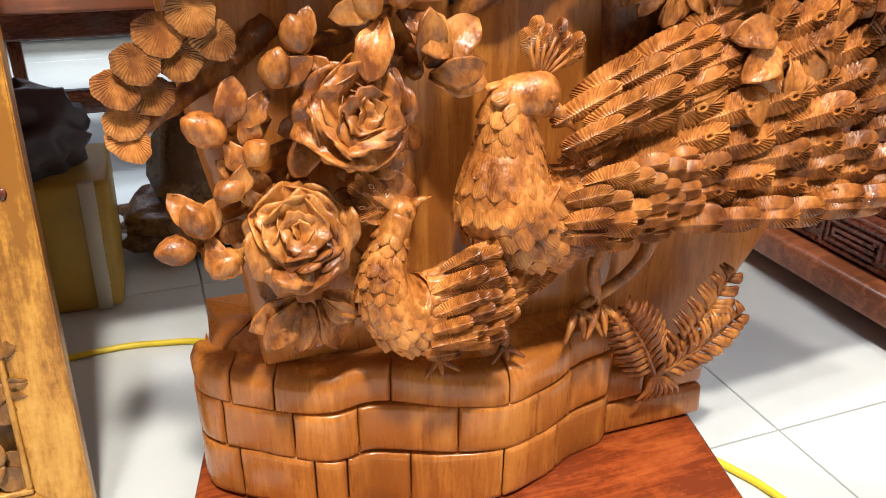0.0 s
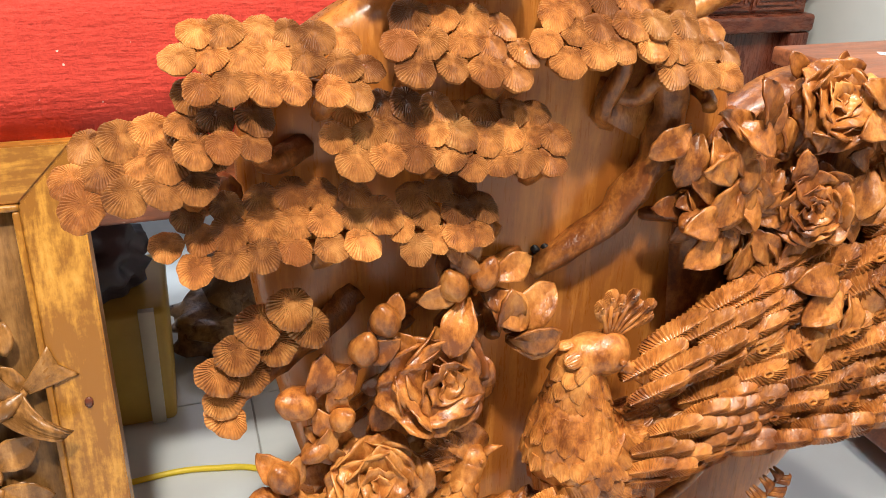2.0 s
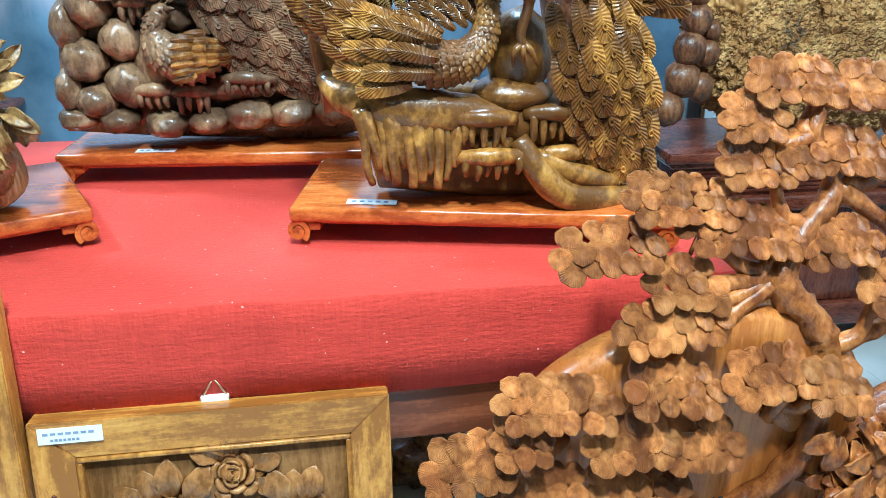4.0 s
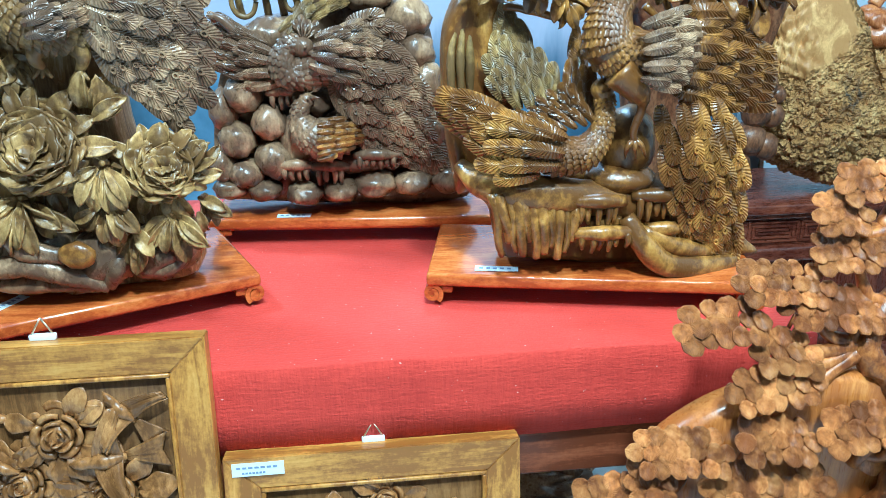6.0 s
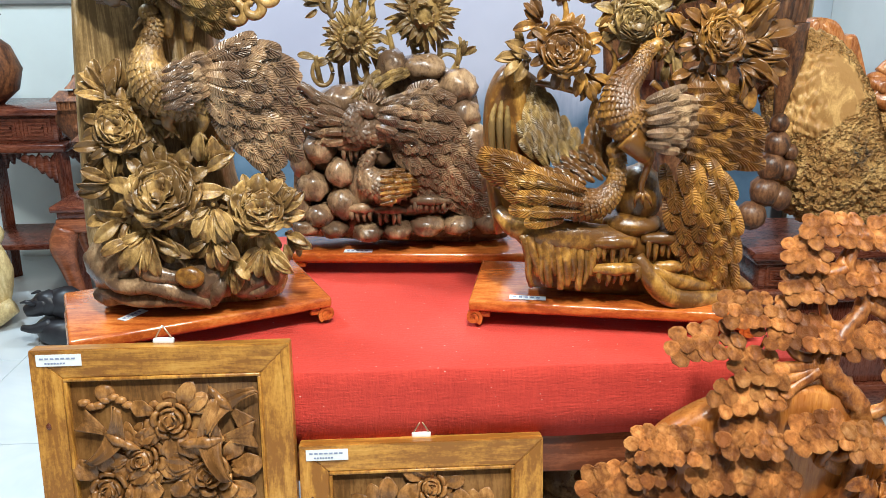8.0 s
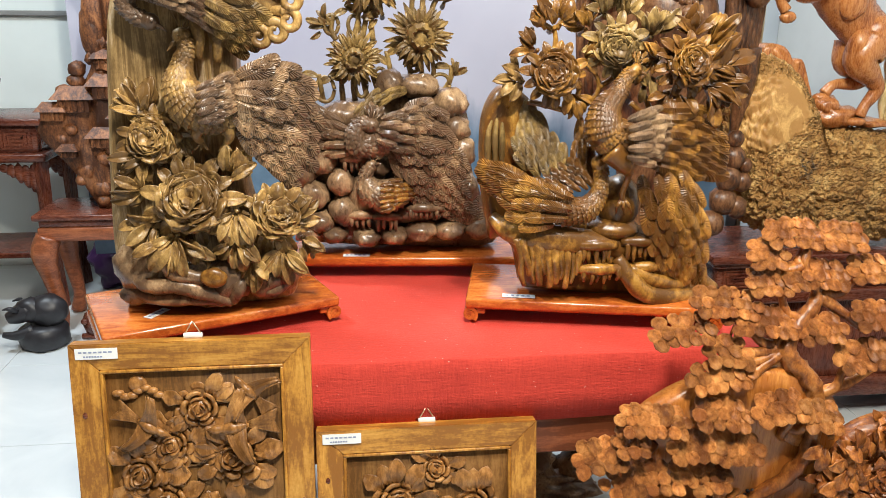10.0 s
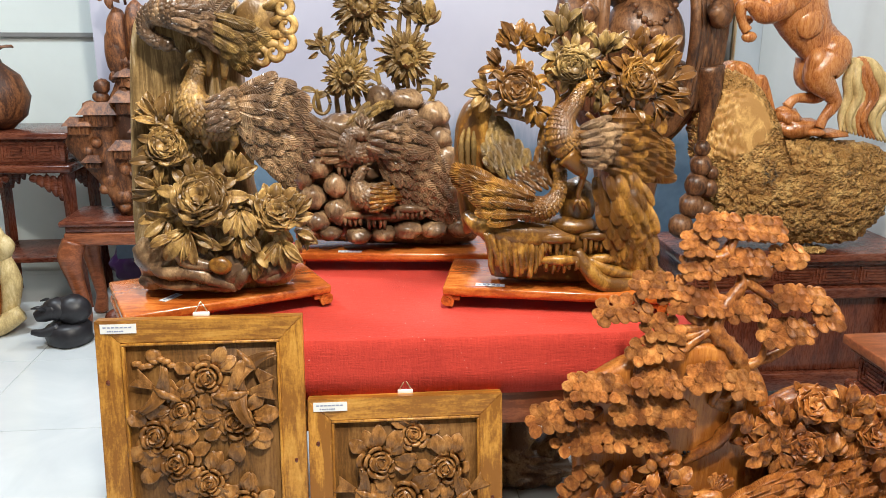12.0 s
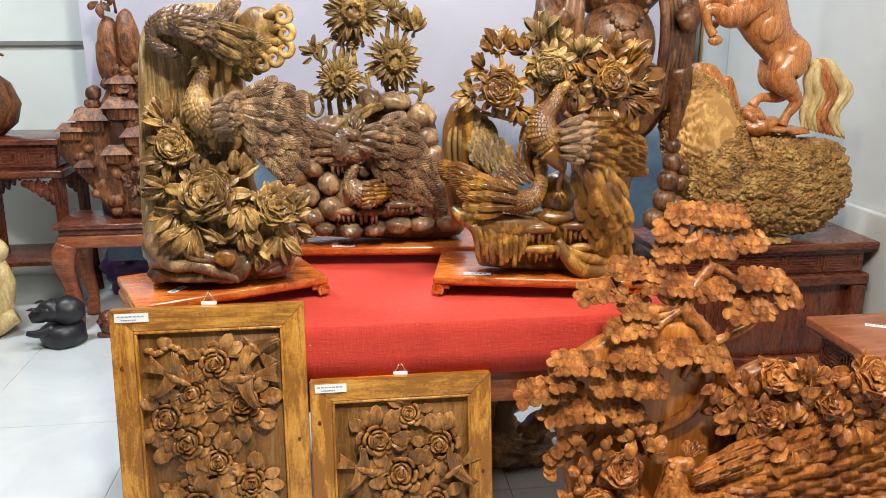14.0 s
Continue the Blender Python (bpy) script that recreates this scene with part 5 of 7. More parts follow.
small_tag(-0.853, 0.960, TOPZ + 0.0004, 60)
small_tag(-0.455, 1.312, TOPZ + 0.0004, -5, 0.065)
small_tag(-0.115, 0.992, TOPZ + 0.0004, -12, 0.07)
small_tag(0.018, 0.592, 0.0505, -38, 0.045)


def rocks(owner, mat, spots, depth, name="rock", rough=0.22, seed=0):
    """Rounded carved stones: (x, y, z, half width, half height)."""
    for q, (x, y, z, w, h) in enumerate(spots):
        bm = bmesh.new()
        blob(bm, (x, y, z), (w, depth, h), 3, rough, 2.0, seed + q * 3.1)
        part(name, bm, mat, owner, "", True, True)


# ---- tall slab carving with birds and peonies ----
def leaf_fan(owner, mat, c, n, a0, a1, size, seed, stem=None):
    """A spray of long leaves that spread from one point like fingers, over a short stem."""
    rnd, k = random.Random(seed), kit(mat)
    c = Vector(c)
    root = Vector(stem) if stem is not None else c + Vector((0, 0.04, -0.01))
    sp = part("leaf_spray", _stem([root, root.lerp(c, 0.6) + Vector((0, -0.004, 0)), c]), mat, owner, "", True, True)
    for i in range(round(n * 1.6)):
        a = radians(a0 + (a1 - a0) * (i + rnd.uniform(0.1, 0.9)) / (n * 1.6))
        d = Vector((math.cos(a), -rnd.uniform(0.0, 0.7), math.sin(a)))
        s = size * rnd.uniform(0.55, 0.92)
        out = Vector((math.cos(a), 0, math.sin(a))) * size * rnd.uniform(0.05, 0.50)
        place("leaf", rnd.choice(k["finger"]), sp, basis(c + out + Vector((0, rnd.uniform(-0.010, 0.010), 0)), d + Vector((rnd.uniform(-0.3, 0.3), 0, rnd.uniform(-0.3, 0.3))), FRONT_Y + Vector((rnd.uniform(-0.7, 0.7), 0, rnd.uniform(-0.2, 0.7))), s * rnd.uniform(0.8, 1.1), s, s * 1.2), "", True)
    return sp


def carved_peony(owner, mat, c, axis, r, seed):
    """A deep carved peony: upright cupped petals round a tight heart, then broad lobed ones and a skirt of long leaves."""
    f = peony(owner, mat, c, axis, r, seed, ((3, -8, 0.50), (5, 8, 0.66), (6, 26, 0.78), (8, 50, 0.84), (9, 76, 0.92)))
    rnd, k = random.Random(seed + 9), kit(mat)
    ax = Vector(axis).normalized()
    for i in range(13):
        a = 2 * math.pi * (i + rnd.uniform(-0.3, 0.3)) / 13
        d = Vector((math.cos(a), -0.12, math.sin(a)))
        s = r * rnd.uniform(0.75, 1.0)
        place("leaf", rnd.choice(k["finger"]), f, basis(Vector(c) + d * r * 0.62 - ax * r * 0.12, d, FRONT_Y + Vector((rnd.uniform(-0.3, 0.3), 0, 0.3)), s, s, s), "", True)
    return f


def _stem(pts, r=0.005):
    bm = bmesh.new()
    limb(bm, pts, [r * 1.3, r, r * 0.8], 3, 7)
    return bm


def origin_of(X, Y, Z):
    """A function from a carving's own metres to the place's."""
    return lambda dx, dy, dz: Vector((X + dx, Y + dy, Z + dz))


def tall_slab():
    X, Y, Z = -0.742, 1.03, TOPZ
    t = thing("slab_carving", pose(X, Y, Z), "tall olive-brown slab carving of two peacocks and peonies", "carving")
    at = origin_of(X, Y, Z)
    part("slab", slab_bm([at(-0.182, 0, 0.005), at(-0.191, 0, 0.116), at(-0.187, 0, 0.229), at(-0.178, 0, 0.351), at(-0.167, 0, 0.483), at(-0.156, 0, 0.572), at(-0.139, 0, 0.620), at(-0.105, 0, 0.645), at(-0.047, 0, 0.662), at(0.035, 0, 0.662), at(0.076, 0, 0.637), at(0.076, 0, 0.565), at(0.070, 0, 0.500), at(0.071, 0, 0.414), at(0.077, 0, 0.346), at(0.076, 0, 0.250), at(0.101, 0, 0.164), at(0.145, 0, 0.097), at(0.155, 0, 0.015), at(0.035, 0, -0.001), at(-0.076, 0, -0.002)], Y - 0.028, Y + 0.045, 0.014, 0.026, 18), "sapwood", t, "live-edge slab with pale streaks", True, True)
    # long furrows down the sapwood side
    for k, pts in enumerate(([at(-0.179, -0.026, 0.122), at(-0.168, -0.03, 0.288), at(-0.153, -0.03, 0.446), at(-0.129, -0.026, 0.585)], [at(-0.159, -0.026, 0.150), at(-0.151, -0.03, 0.288), at(-0.136, -0.03, 0.420), at(-0.113, -0.026, 0.535)], [at(-0.079, -0.03, 0.400), at(-0.068, -0.036, 0.459), at(-0.069, -0.03, 0.522)], [at(0.038, -0.03, 0.470), at(0.048, -0.036, 0.509), at(0.040, -0.03, 0.553)], [at(-0.066, -0.03, 0.380), at(-0.048, -0.04, 0.341), at(-0.062, -0.03, 0.272)], [at(0.001, -0.03, 0.325), at(0.014, -0.045, 0.293), at(-0.004, -0.03, 0.257)])):
        bm = bmesh.new()
        limb(bm, pts, [0.006, 0.011, 0.011, 0.006][:len(pts)], 6, 10, 0.6, k, 0.12)
        part("furrow_ridge", bm, "sapwood", t, "", True, True)
    # swirling rock at the foot
    rocks(t, "bluewood", [(*at(-0.125, -0.055, 0.100), 0.060, 0.058), (*at(-0.066, -0.06, 0.078), 0.062, 0.040), (*at(0.033, -0.06, 0.067), 0.050, 0.045), (*at(0.100, -0.05, 0.069), 0.045, 0.048), (*at(0.140, -0.04, 0.079), 0.034, 0.046), (*at(-0.132, -0.045, 0.040), 0.050, 0.026), (*at(0.002, -0.05, 0.025), 0.050, 0.018)], 0.042, "rock", 0.25, 4)
    for k, (pts, r) in enumerate((([at(-0.157, -0.075, 0.100), at(-0.119, -0.098, 0.070), at(-0.059, -0.105, 0.070), at(-0.003, -0.1, 0.049), at(0.039, -0.085, 0.022)], 0.016), ([at(-0.158, -0.075, 0.051), at(-0.097, -0.09, 0.036), at(-0.018, -0.095, 0.037), at(0.020, -0.085, 0.022)], 0.012), ([at(-0.135, -0.075, 0.154), at(-0.087, -0.098, 0.138), at(-0.057, -0.105, 0.097), at(0.013, -0.105, 0.078)], 0.018), ([at(0.063, -0.08, 0.086), at(0.056, -0.095, 0.055), at(0.040, -0.085, 0.024)], 0.014), ([at(0.079, -0.07, 0.040), at(0.127, -0.075, 0.046), at(0.162, -0.06, 0.069)], 0.013))):
        bm = bmesh.new()
        limb(bm, pts, [r * 0.5, r, r * 1.1, r * 0.5] if len(pts) > 3 else [r * 0.6, r, r * 0.6], 6, 10, 0.8, k, 0.08)
        part("rock_fold", bm, "bluewood", t, "", True, True)
    bm = bmesh.new()
    blob(bm, at(0.012, -0.115, 0.087), (0.026, 0.012, 0.020), 3, 0.15, 2, 3)
    part("mushroom", bm, "amber", t, "reddish-brown cap", True, True)
    for q, (c, r, ax) in enumerate(((at(-0.019, -0.09, 0.235), 0.062, (0.05, -1, 0.40)), (at(-0.084, -0.07, 0.349), 0.046, (-0.25, -1, 0.25)), (at(0.132, -0.075, 0.197), 0.050, (0.45, -1, 0.45)))):
        carved_peony(t, "olive", c, ax, r, 500 + q)
    for q, (c, n, a0, a1, s) in enumerate(((at(-0.051, -0.105, 0.172), 9, 195, 345, 0.074), (at(0.061, -0.1, 0.215), 7, 205, 330, 0.064), (at(0.057, -0.095, 0.160), 7, 215, 330, 0.060), (at(-0.087, -0.085, 0.196), 6, 175, 265, 0.060), (at(-0.108, -0.07, 0.254), 7, 130, 235, 0.058), (at(-0.102, -0.07, 0.314), 7, 170, 290, 0.054), (at(-0.097, -0.062, 0.391), 8, 75, 165, 0.058), (at(-0.048, -0.07, 0.358), 5, 250, 330, 0.048), (at(0.049, -0.075, 0.271), 6, 10, 100, 0.056), (at(0.139, -0.08, 0.132), 8, 205, 330, 0.062), (at(0.168, -0.065, 0.184), 6, 10, 95, 0.056), (at(0.084, -0.075, 0.112), 6, 210, 320, 0.052), (at(0.179, -0.06, 0.147), 5, 260, 350, 0.046))):
        leaf_fan(t, "olive", c, n, a0, a1, s, 540 + q)
    for q, (c, foot, dx) in enumerate(((at(0.134, -0.075, 0.238), at(0.122, -0.06, 0.198), 0.3), (at(0.166, -0.06, 0.224), at(0.154, -0.05, 0.185), 0.1), (at(-0.089, -0.055, 0.427), at(-0.095, -0.04, 0.388), 0.1), (at(-0.111, -0.055, 0.416), at(-0.102, -0.04, 0.382), -0.5), (at(0.076, -0.07, 0.303), at(0.059, -0.05, 0.266), 0.5))):
        st = part("bud_stem", _stem([foot, foot.lerp(c, 0.5), c]), "olive", t, "", True, True)
        bud(st, "olive", c, (dx, -0.2, 1), 0.044)
    # the standing bird
    b1 = bird_body(t, "olive", [at(-0.017, -0.075, 0.534), at(-0.011, -0.078, 0.514), at(-0.020, -0.08, 0.484), at(-0.024, -0.088, 0.450), at(-0.007, -0.095, 0.416), at(0.025, -0.09, 0.401), at(0.065, -0.065, 0.375)], [0.016, 0.014, 0.019, 0.034, 0.044, 0.040, 0.016], 0.0105, "peacock", (0.06, 0.96), 105, (-0.55, -0.3, -0.5), 4)
    plumage(b1, "bluewood", [at(0.013, -0.138, 0.385), at(0.042, -0.132, 0.393), at(0.072, -0.1, 0.409)], [at(0.012, -0.125, 0.446), at(0.046, -0.12, 0.461), at(0.079, -0.09, 0.464)], 6, 6, 0.040, "plume", 1, 0.008, 2, 31)
    plumage(b1, "bluewood", [at(0.064, -0.075, 0.393), at(0.095, -0.072, 0.340), at(0.134, -0.066, 0.294)], [at(0.075, -0.075, 0.466), at(0.116, -0.072, 0.482), at(0.163, -0.066, 0.465)], 8, 8, 0.060, "eye", 0.9, 0.014, 3, 32, 0, 0.25)
    plumage(b1, "bluewood", [at(0.067, -0.085, 0.416), at(0.121, -0.082, 0.376), at(0.163, -0.07, 0.334)], [at(0.075, -0.085, 0.442), at(0.125, -0.082, 0.441), at(0.168, -0.07, 0.420)], 7, 4, 0.058, "eye", 0.9, 0.010, 3, 35, 0, 0.25)
    for line in ([at(0.007, -0.1, 0.377), at(0.001, -0.105, 0.359), at(0.006, -0.095, 0.345)], [at(0.051, -0.085, 0.371), at(0.057, -0.09, 0.356), at(0.047, -0.08, 0.338)]):
        bm = bmesh.new()
        limb(bm, line, [0.016, 0.010, 0.006], 4, 8)
        for s in (-0.012, 0.0, 0.012):
            limb(bm, [line[2], line[2] + Vector((s, -0.008, -0.012))], [0.005, 0.002], 3, 6)
        part("leg", bm, "olive", b1, "", True, True)
    # the bird bending down at the top, with its broad tail
    b2 = bird_body(t, "bluewood", [at(-0.068, -0.08, 0.559), at(-0.095, -0.075, 0.569), at(-0.111, -0.072, 0.590), at(-0.098, -0.075, 0.616), at(-0.056, -0.09, 0.624), at(-0.010, -0.095, 0.616), at(0.032, -0.07, 0.607)], [0.015, 0.013, 0.016, 0.022, 0.034, 0.036, 0.020], 0.0115, "peacock", (0.06, 0.95), 105, (0.85, -0.25, -0.45), 0)
    plumage(b2, "bluewood", [at(-0.044, -0.125, 0.595), at(-0.013, -0.125, 0.584), at(0.015, -0.11, 0.564)], [at(-0.034, -0.12, 0.633), at(0.002, -0.12, 0.633), at(0.037, -0.1, 0.615)], 6, 6, 0.040, "plume", 0.95, 0.010, 2, 33)
    plumage(b2, "dark_olive", [at(0.012, -0.085, 0.576), at(0.028, -0.08, 0.561), at(0.043, -0.072, 0.546)], [at(0.032, -0.085, 0.621), at(0.063, -0.078, 0.612), at(0.093, -0.066, 0.595)], 6, 6, 0.058, "plume", 0.95, 0.012, 1, 34, 0, 0.35)
    plumage(b2, "bluewood", [at(0.010, -0.08, 0.616), at(0.025, -0.075, 0.634)], [at(0.030, -0.08, 0.609), at(0.052, -0.075, 0.634)], 4, 4, 0.060, "plume", 0.95, 0.008, 1, 36)
    for a in (at(0.008, -0.07, 0.554), at(0.040, -0.07, 0.548)):
        bm = bmesh.new()
        limb(bm, [a + Vector((0, 0.01, 0.03)), a, a + Vector((0.004, 0.0, -0.028)), a + Vector((0.0, 0.004, -0.06))], [0.012, 0.013, 0.011, 0.007], 4, 9)
        part("leg", bm, "olive", b2, "", True, True)
    bm = bmesh.new()
    blob(bm, at(0.110, -0.03, 0.594), (0.056, 0.018, 0.062), 4, 0.08, 2, 4)
    fan = part("curled_tail", bm, "olive", b2, "pale smooth fan with curled ends", True, True)
    for k, (root, c) in enumerate(((at(0.132, -0.035, 0.634), at(0.171, -0.045, 0.634)), (at(0.141, -0.035, 0.603), at(0.176, -0.045, 0.597)), (at(0.139, -0.035, 0.578), at(0.172, -0.045, 0.561)), (at(0.121, -0.035, 0.556), at(0.147, -0.045, 0.541)), (at(0.102, -0.035, 0.553), at(0.117, -0.045, 0.531)))):
        bm = bmesh.new()
        pts = [root, root.lerp(c, 0.5) + Vector((0, -0.006, 0.010))]
        for q in range(11):
            an, rr = 2.2 - q * 0.72, 0.021 - 0.0015 * q
            pts.append(c + Vector((rr * math.cos(an), -0.002 - 0.0008 * q, rr * math.sin(an))))
        limb(bm, pts, [0.010, 0.010, 0.009, 0.0085, 0.008, 0.006, 0.005], 3, 8)
        part("tail_curl", bm, "olive", fan, "", True, True)


tall_slab()


# ---- rock carving with sunflowers ----
def rock_carving():
    X, Y, Z = -0.352, 1.39, TOPZ
    t = thing("rock_carving", pose(X, Y, Z), "dark bluish-brown carving of a peacock on rocks under sunflowers", "carving")
    at = origin_of(X, Y, Z)
    rnd = random.Random(9)
    part("rock_core", slab_bm([at(-0.254, 0, 0.026), at(-0.248, 0, 0.148), at(-0.230, 0, 0.247), at(-0.192, 0, 0.336), at(-0.134, 0, 0.367), at(-0.070, 0, 0.374), at(-0.020, 0, 0.414), at(0.045, 0, 0.429), at(0.093, 0, 0.404), at(0.150, 0, 0.384), at(0.178, 0, 0.322), at(0.188, 0, 0.205), at(0.218, 0, 0.118), at(0.246, 0, 0.009), at(-0.015, 0, 0.007)], Y - 0.035, Y + 0.06, 0.02, 0.02, 12), "bluewood", t, "", True, True)
    spots = []
    for a, w, h in ((at(-0.179, -0.058, 0.234), 22, 20), (at(-0.136, -0.066, 0.183), 20, 21), (at(-0.198, -0.056, 0.150), 22, 22), (at(-0.131, -0.07, 0.113), 22, 23), (at(-0.185, -0.066, 0.085), 19, 17), (at(-0.220, -0.045, 0.206), 16, 24), (at(-0.228, -0.05, 0.100), 15, 22), (at(-0.219, -0.06, 0.057), 20, 12), (at(-0.154, -0.066, 0.053), 20, 13), (at(-0.078, -0.08, 0.047), 22, 13), (at(-0.010, -0.08, 0.050), 20, 14), (at(0.057, -0.076, 0.060), 24, 16), (at(0.127, -0.07, 0.058), 25, 15), (at(0.200, -0.06, 0.060), 22, 17), (at(0.129, -0.045, 0.365), 27, 22), (at(0.140, -0.05, 0.304), 22, 22), (at(0.161, -0.048, 0.250), 18, 24), (at(0.054, -0.045, 0.406), 28, 18), (at(-0.014, -0.04, 0.412), 20, 22), (at(-0.127, -0.05, 0.336), 24, 22), (at(-0.044, -0.06, 0.220), 22, 18), (at(-0.086, -0.06, 0.147), 22, 30), (at(0.034, -0.07, 0.105), 40, 14), (at(0.176, -0.05, 0.155), 16, 24), (at(-0.109, -0.055, 0.261), 18, 18)):
        spots.append((*a, w * 0.00168, h * 0.00168))
    rocks(t, "bluewood", spots, 0.040, "rock", 0.22, 20)
    # dripping stone between the boulders
    for c, n, step, h in ((at(-0.112, -0.098, 0.090), 4, 0.014, 0.030), (at(-0.049, -0.104, 0.085), 4, 0.014, 0.034), (at(0.029, -0.106, 0.109), 6, 0.013, 0.026), (at(-0.123, -0.088, 0.227), 4, 0.014, 0.030)):
        bm = bmesh.new()
        limb(bm, [c + Vector((-0.012, 0.004, h * 0.5)), c + Vector((step * n * 0.4, -0.006, h * 0.62)), c + Vector((step * n, 0.004, h * 0.45))], [0.008, 0.012, 0.008], 4, 9)
        lip = part("drip_rock", bm, "bluewood", t, "", True, True)
        for k in range(n):
            p = c + Vector((step * k, rnd.uniform(-0.004, 0.002), 0))
            bm = bmesh.new()
            limb(bm, [p + Vector((0, 0, h * 0.5)), p + Vector((rnd.uniform(-0.003, 0.003), -0.004, 0)), p + Vector((0, 0.002, -h * rnd.uniform(0.3, 0.6)))], [0.0055, 0.0058, 0.003], 3, 8)
            part("drip", bm, "bluewood", lip, "", True, True)
    # the sitting hen
    hen = bird_body(t, "bluewood", [at(-0.063, -0.112, 0.230), at(-0.077, -0.11, 0.206), at(-0.065, -0.108, 0.173), at(-0.028, -0.108, 0.156), at(0.021, -0.095, 0.163)], [0.014, 0.016, 0.034, 0.040, 0.016], 0.0115, "peahen", (0.08, 0.96), 105, (0.55, -0.4, 0.2), 3)
    plumage(hen, "amber", [at(-0.048, -0.148, 0.132), at(-0.009, -0.14, 0.141), at(0.032, -0.115, 0.151)], [at(-0.046, -0.14, 0.199), at(-0.007, -0.135, 0.200), at(0.033, -0.11, 0.179)], 5, 5, 0.036, "plume", 0.95, 0.008, 1, 44)
    # the peacock with its sweeping tail
    b1 = bird_body(t, "bluewood", [at(-0.062, -0.12, 0.325), at(-0.085, -0.112, 0.327), at(-0.098, -0.11, 0.302), at(-0.087, -0.105, 0.280), at(-0.042, -0.095, 0.287), at(0.006, -0.08, 0.303)], [0.017, 0.018, 0.026, 0.032, 0.036, 0.026], 0.0125, "peacock", (0.06, 0.95), 105, (0.8, -0.35, -0.6), 5)
    plumage(b1, "bluewood", [at(-0.019, -0.085, 0.264), at(0.006, -0.092, 0.200), at(0.058, -0.092, 0.139), at(0.128, -0.08, 0.101)], [at(-0.008, -0.075, 0.358), at(0.062, -0.085, 0.362), at(0.125, -0.085, 0.285), at(0.179, -0.07, 0.159)], 11, 8, 0.066, "eye", 0.9, 0.022, 4, 41, 0, 0.2)
    plumage(b1, "bluewood", [at(-0.055, -0.125, 0.291), at(-0.012, -0.128, 0.275), at(0.034, -0.118, 0.252)], [at(-0.041, -0.115, 0.342), at(0.008, -0.122, 0.358), at(0.060, -0.112, 0.345)], 6, 6, 0.054, "plume", 0.95, 0.010, 2, 42)
    plumage(b1, "dark_olive", [at(-0.091, -0.09, 0.329), at(-0.063, -0.088, 0.360), at(-0.016, -0.08, 0.382)], [at(-0.103, -0.09, 0.350), at(-0.067, -0.085, 0.383), at(-0.007, -0.075, 0.403)], 6, 3, 0.044, "plume", 0.95, 0.006, 2, 45)
    plumage(b1, "bluewood", [at(-0.106, -0.08, 0.260), at(-0.153, -0.078, 0.255), at(-0.200, -0.066, 0.276)], [at(-0.110, -0.078, 0.320), at(-0.153, -0.075, 0.344), at(-0.188, -0.064, 0.364)], 7, 6, 0.052, "plume", 0.95, 0.010, 2, 43)
    bm = bmesh.new()
    limb(bm, [at(-0.166, -0.075, 0.321), at(-0.183, -0.08, 0.350), at(-0.204, -0.082, 0.372), at(-0.219, -0.08, 0.375), at(-0.214, -0.078, 0.366)], [0.012, 0.010, 0.008, 0.006, 0.003], 5, 8)
    part("wing_curl", bm, "bluewood", b1, "", True, True)
    # stems, loops of tendril and leaves
    stalks = ([at(-0.126, -0.01, 0.368), at(-0.128, -0.03, 0.410), at(-0.128, -0.03, 0.441)], [at(-0.097, -0.01, 0.371), at(-0.101, -0.03, 0.409), at(-0.099, -0.04, 0.441)], [at(-0.067, -0.01, 0.371), at(-0.075, -0.03, 0.409), at(-0.081, -0.04, 0.438)], [at(-0.038, -0.01, 0.383), at(-0.050, -0.03, 0.417), at(-0.059, -0.04, 0.441)], [at(-0.097, -0.03, 0.518), at(-0.086, -0.03, 0.556), at(-0.087, -0.03, 0.601)], [at(-0.078, -0.03, 0.515), at(-0.069, -0.03, 0.556), at(-0.069, -0.04, 0.601)], [at(-0.053, -0.03, 0.510), at(-0.055, -0.03, 0.556), at(-0.047, -0.03, 0.601)], [at(0.040, -0.01, 0.398), at(0.034, -0.03, 0.439), at(0.034, -0.03, 0.474)], [at(0.065, -0.01, 0.406), at(0.062, -0.03, 0.439), at(0.059, -0.04, 0.479)], [at(0.086, -0.01, 0.397), at(0.091, -0.03, 0.439), at(0.085, -0.03, 0.473)], [at(0.061, -0.03, 0.555), at(0.065, -0.03, 0.609), at(0.070, -0.03, 0.669), at(0.052, -0.03, 0.728)], [at(0.083, -0.03, 0.555), at(0.090, -0.03, 0.593), at(0.113, -0.03, 0.624)], [at(0.045, -0.03, 0.548), at(0.039, -0.03, 0.593), at(0.048, -0.03, 0.654)], [at(-0.174, -0.01, 0.369), at(-0.177, -0.03, 0.403), at(-0.181, -0.03, 0.434)], [at(-0.137, -0.03, 0.511), at(-0.149, -0.03, 0.534), at(-0.141, -0.03, 0.572)], [at(0.117, -0.01, 0.389), at(0.131, -0.03, 0.422), at(0.132, -0.03, 0.454)], [at(-0.021, -0.01, 0.399), at(-0.013, -0.03, 0.440), at(-0.022, -0.03, 0.487)])
    for q, pts in enumerate(stalks):
        bm = bmesh.new()
        limb(bm, pts, [0.0075, 0.0062, 0.0055], 5, 8, 1, q, 0.06)
        st = part("flower_stem", bm, "dark_olive", t, "", True, True)
        for k in range(2):
            p = pts[1].lerp(pts[2], 0.3 + 0.5 * k)
            place("leaf", rnd.choice(kit("dark_olive")["finger"]), st, basis(p, (1 if (k + q) % 2 else -1, -0.3, rnd.uniform(0.2, 0.9)), (rnd.uniform(-0.3, 0.3), -1, 0.4), 0.036, rnd.uniform(0.030, 0.042), 0.036), "", True)
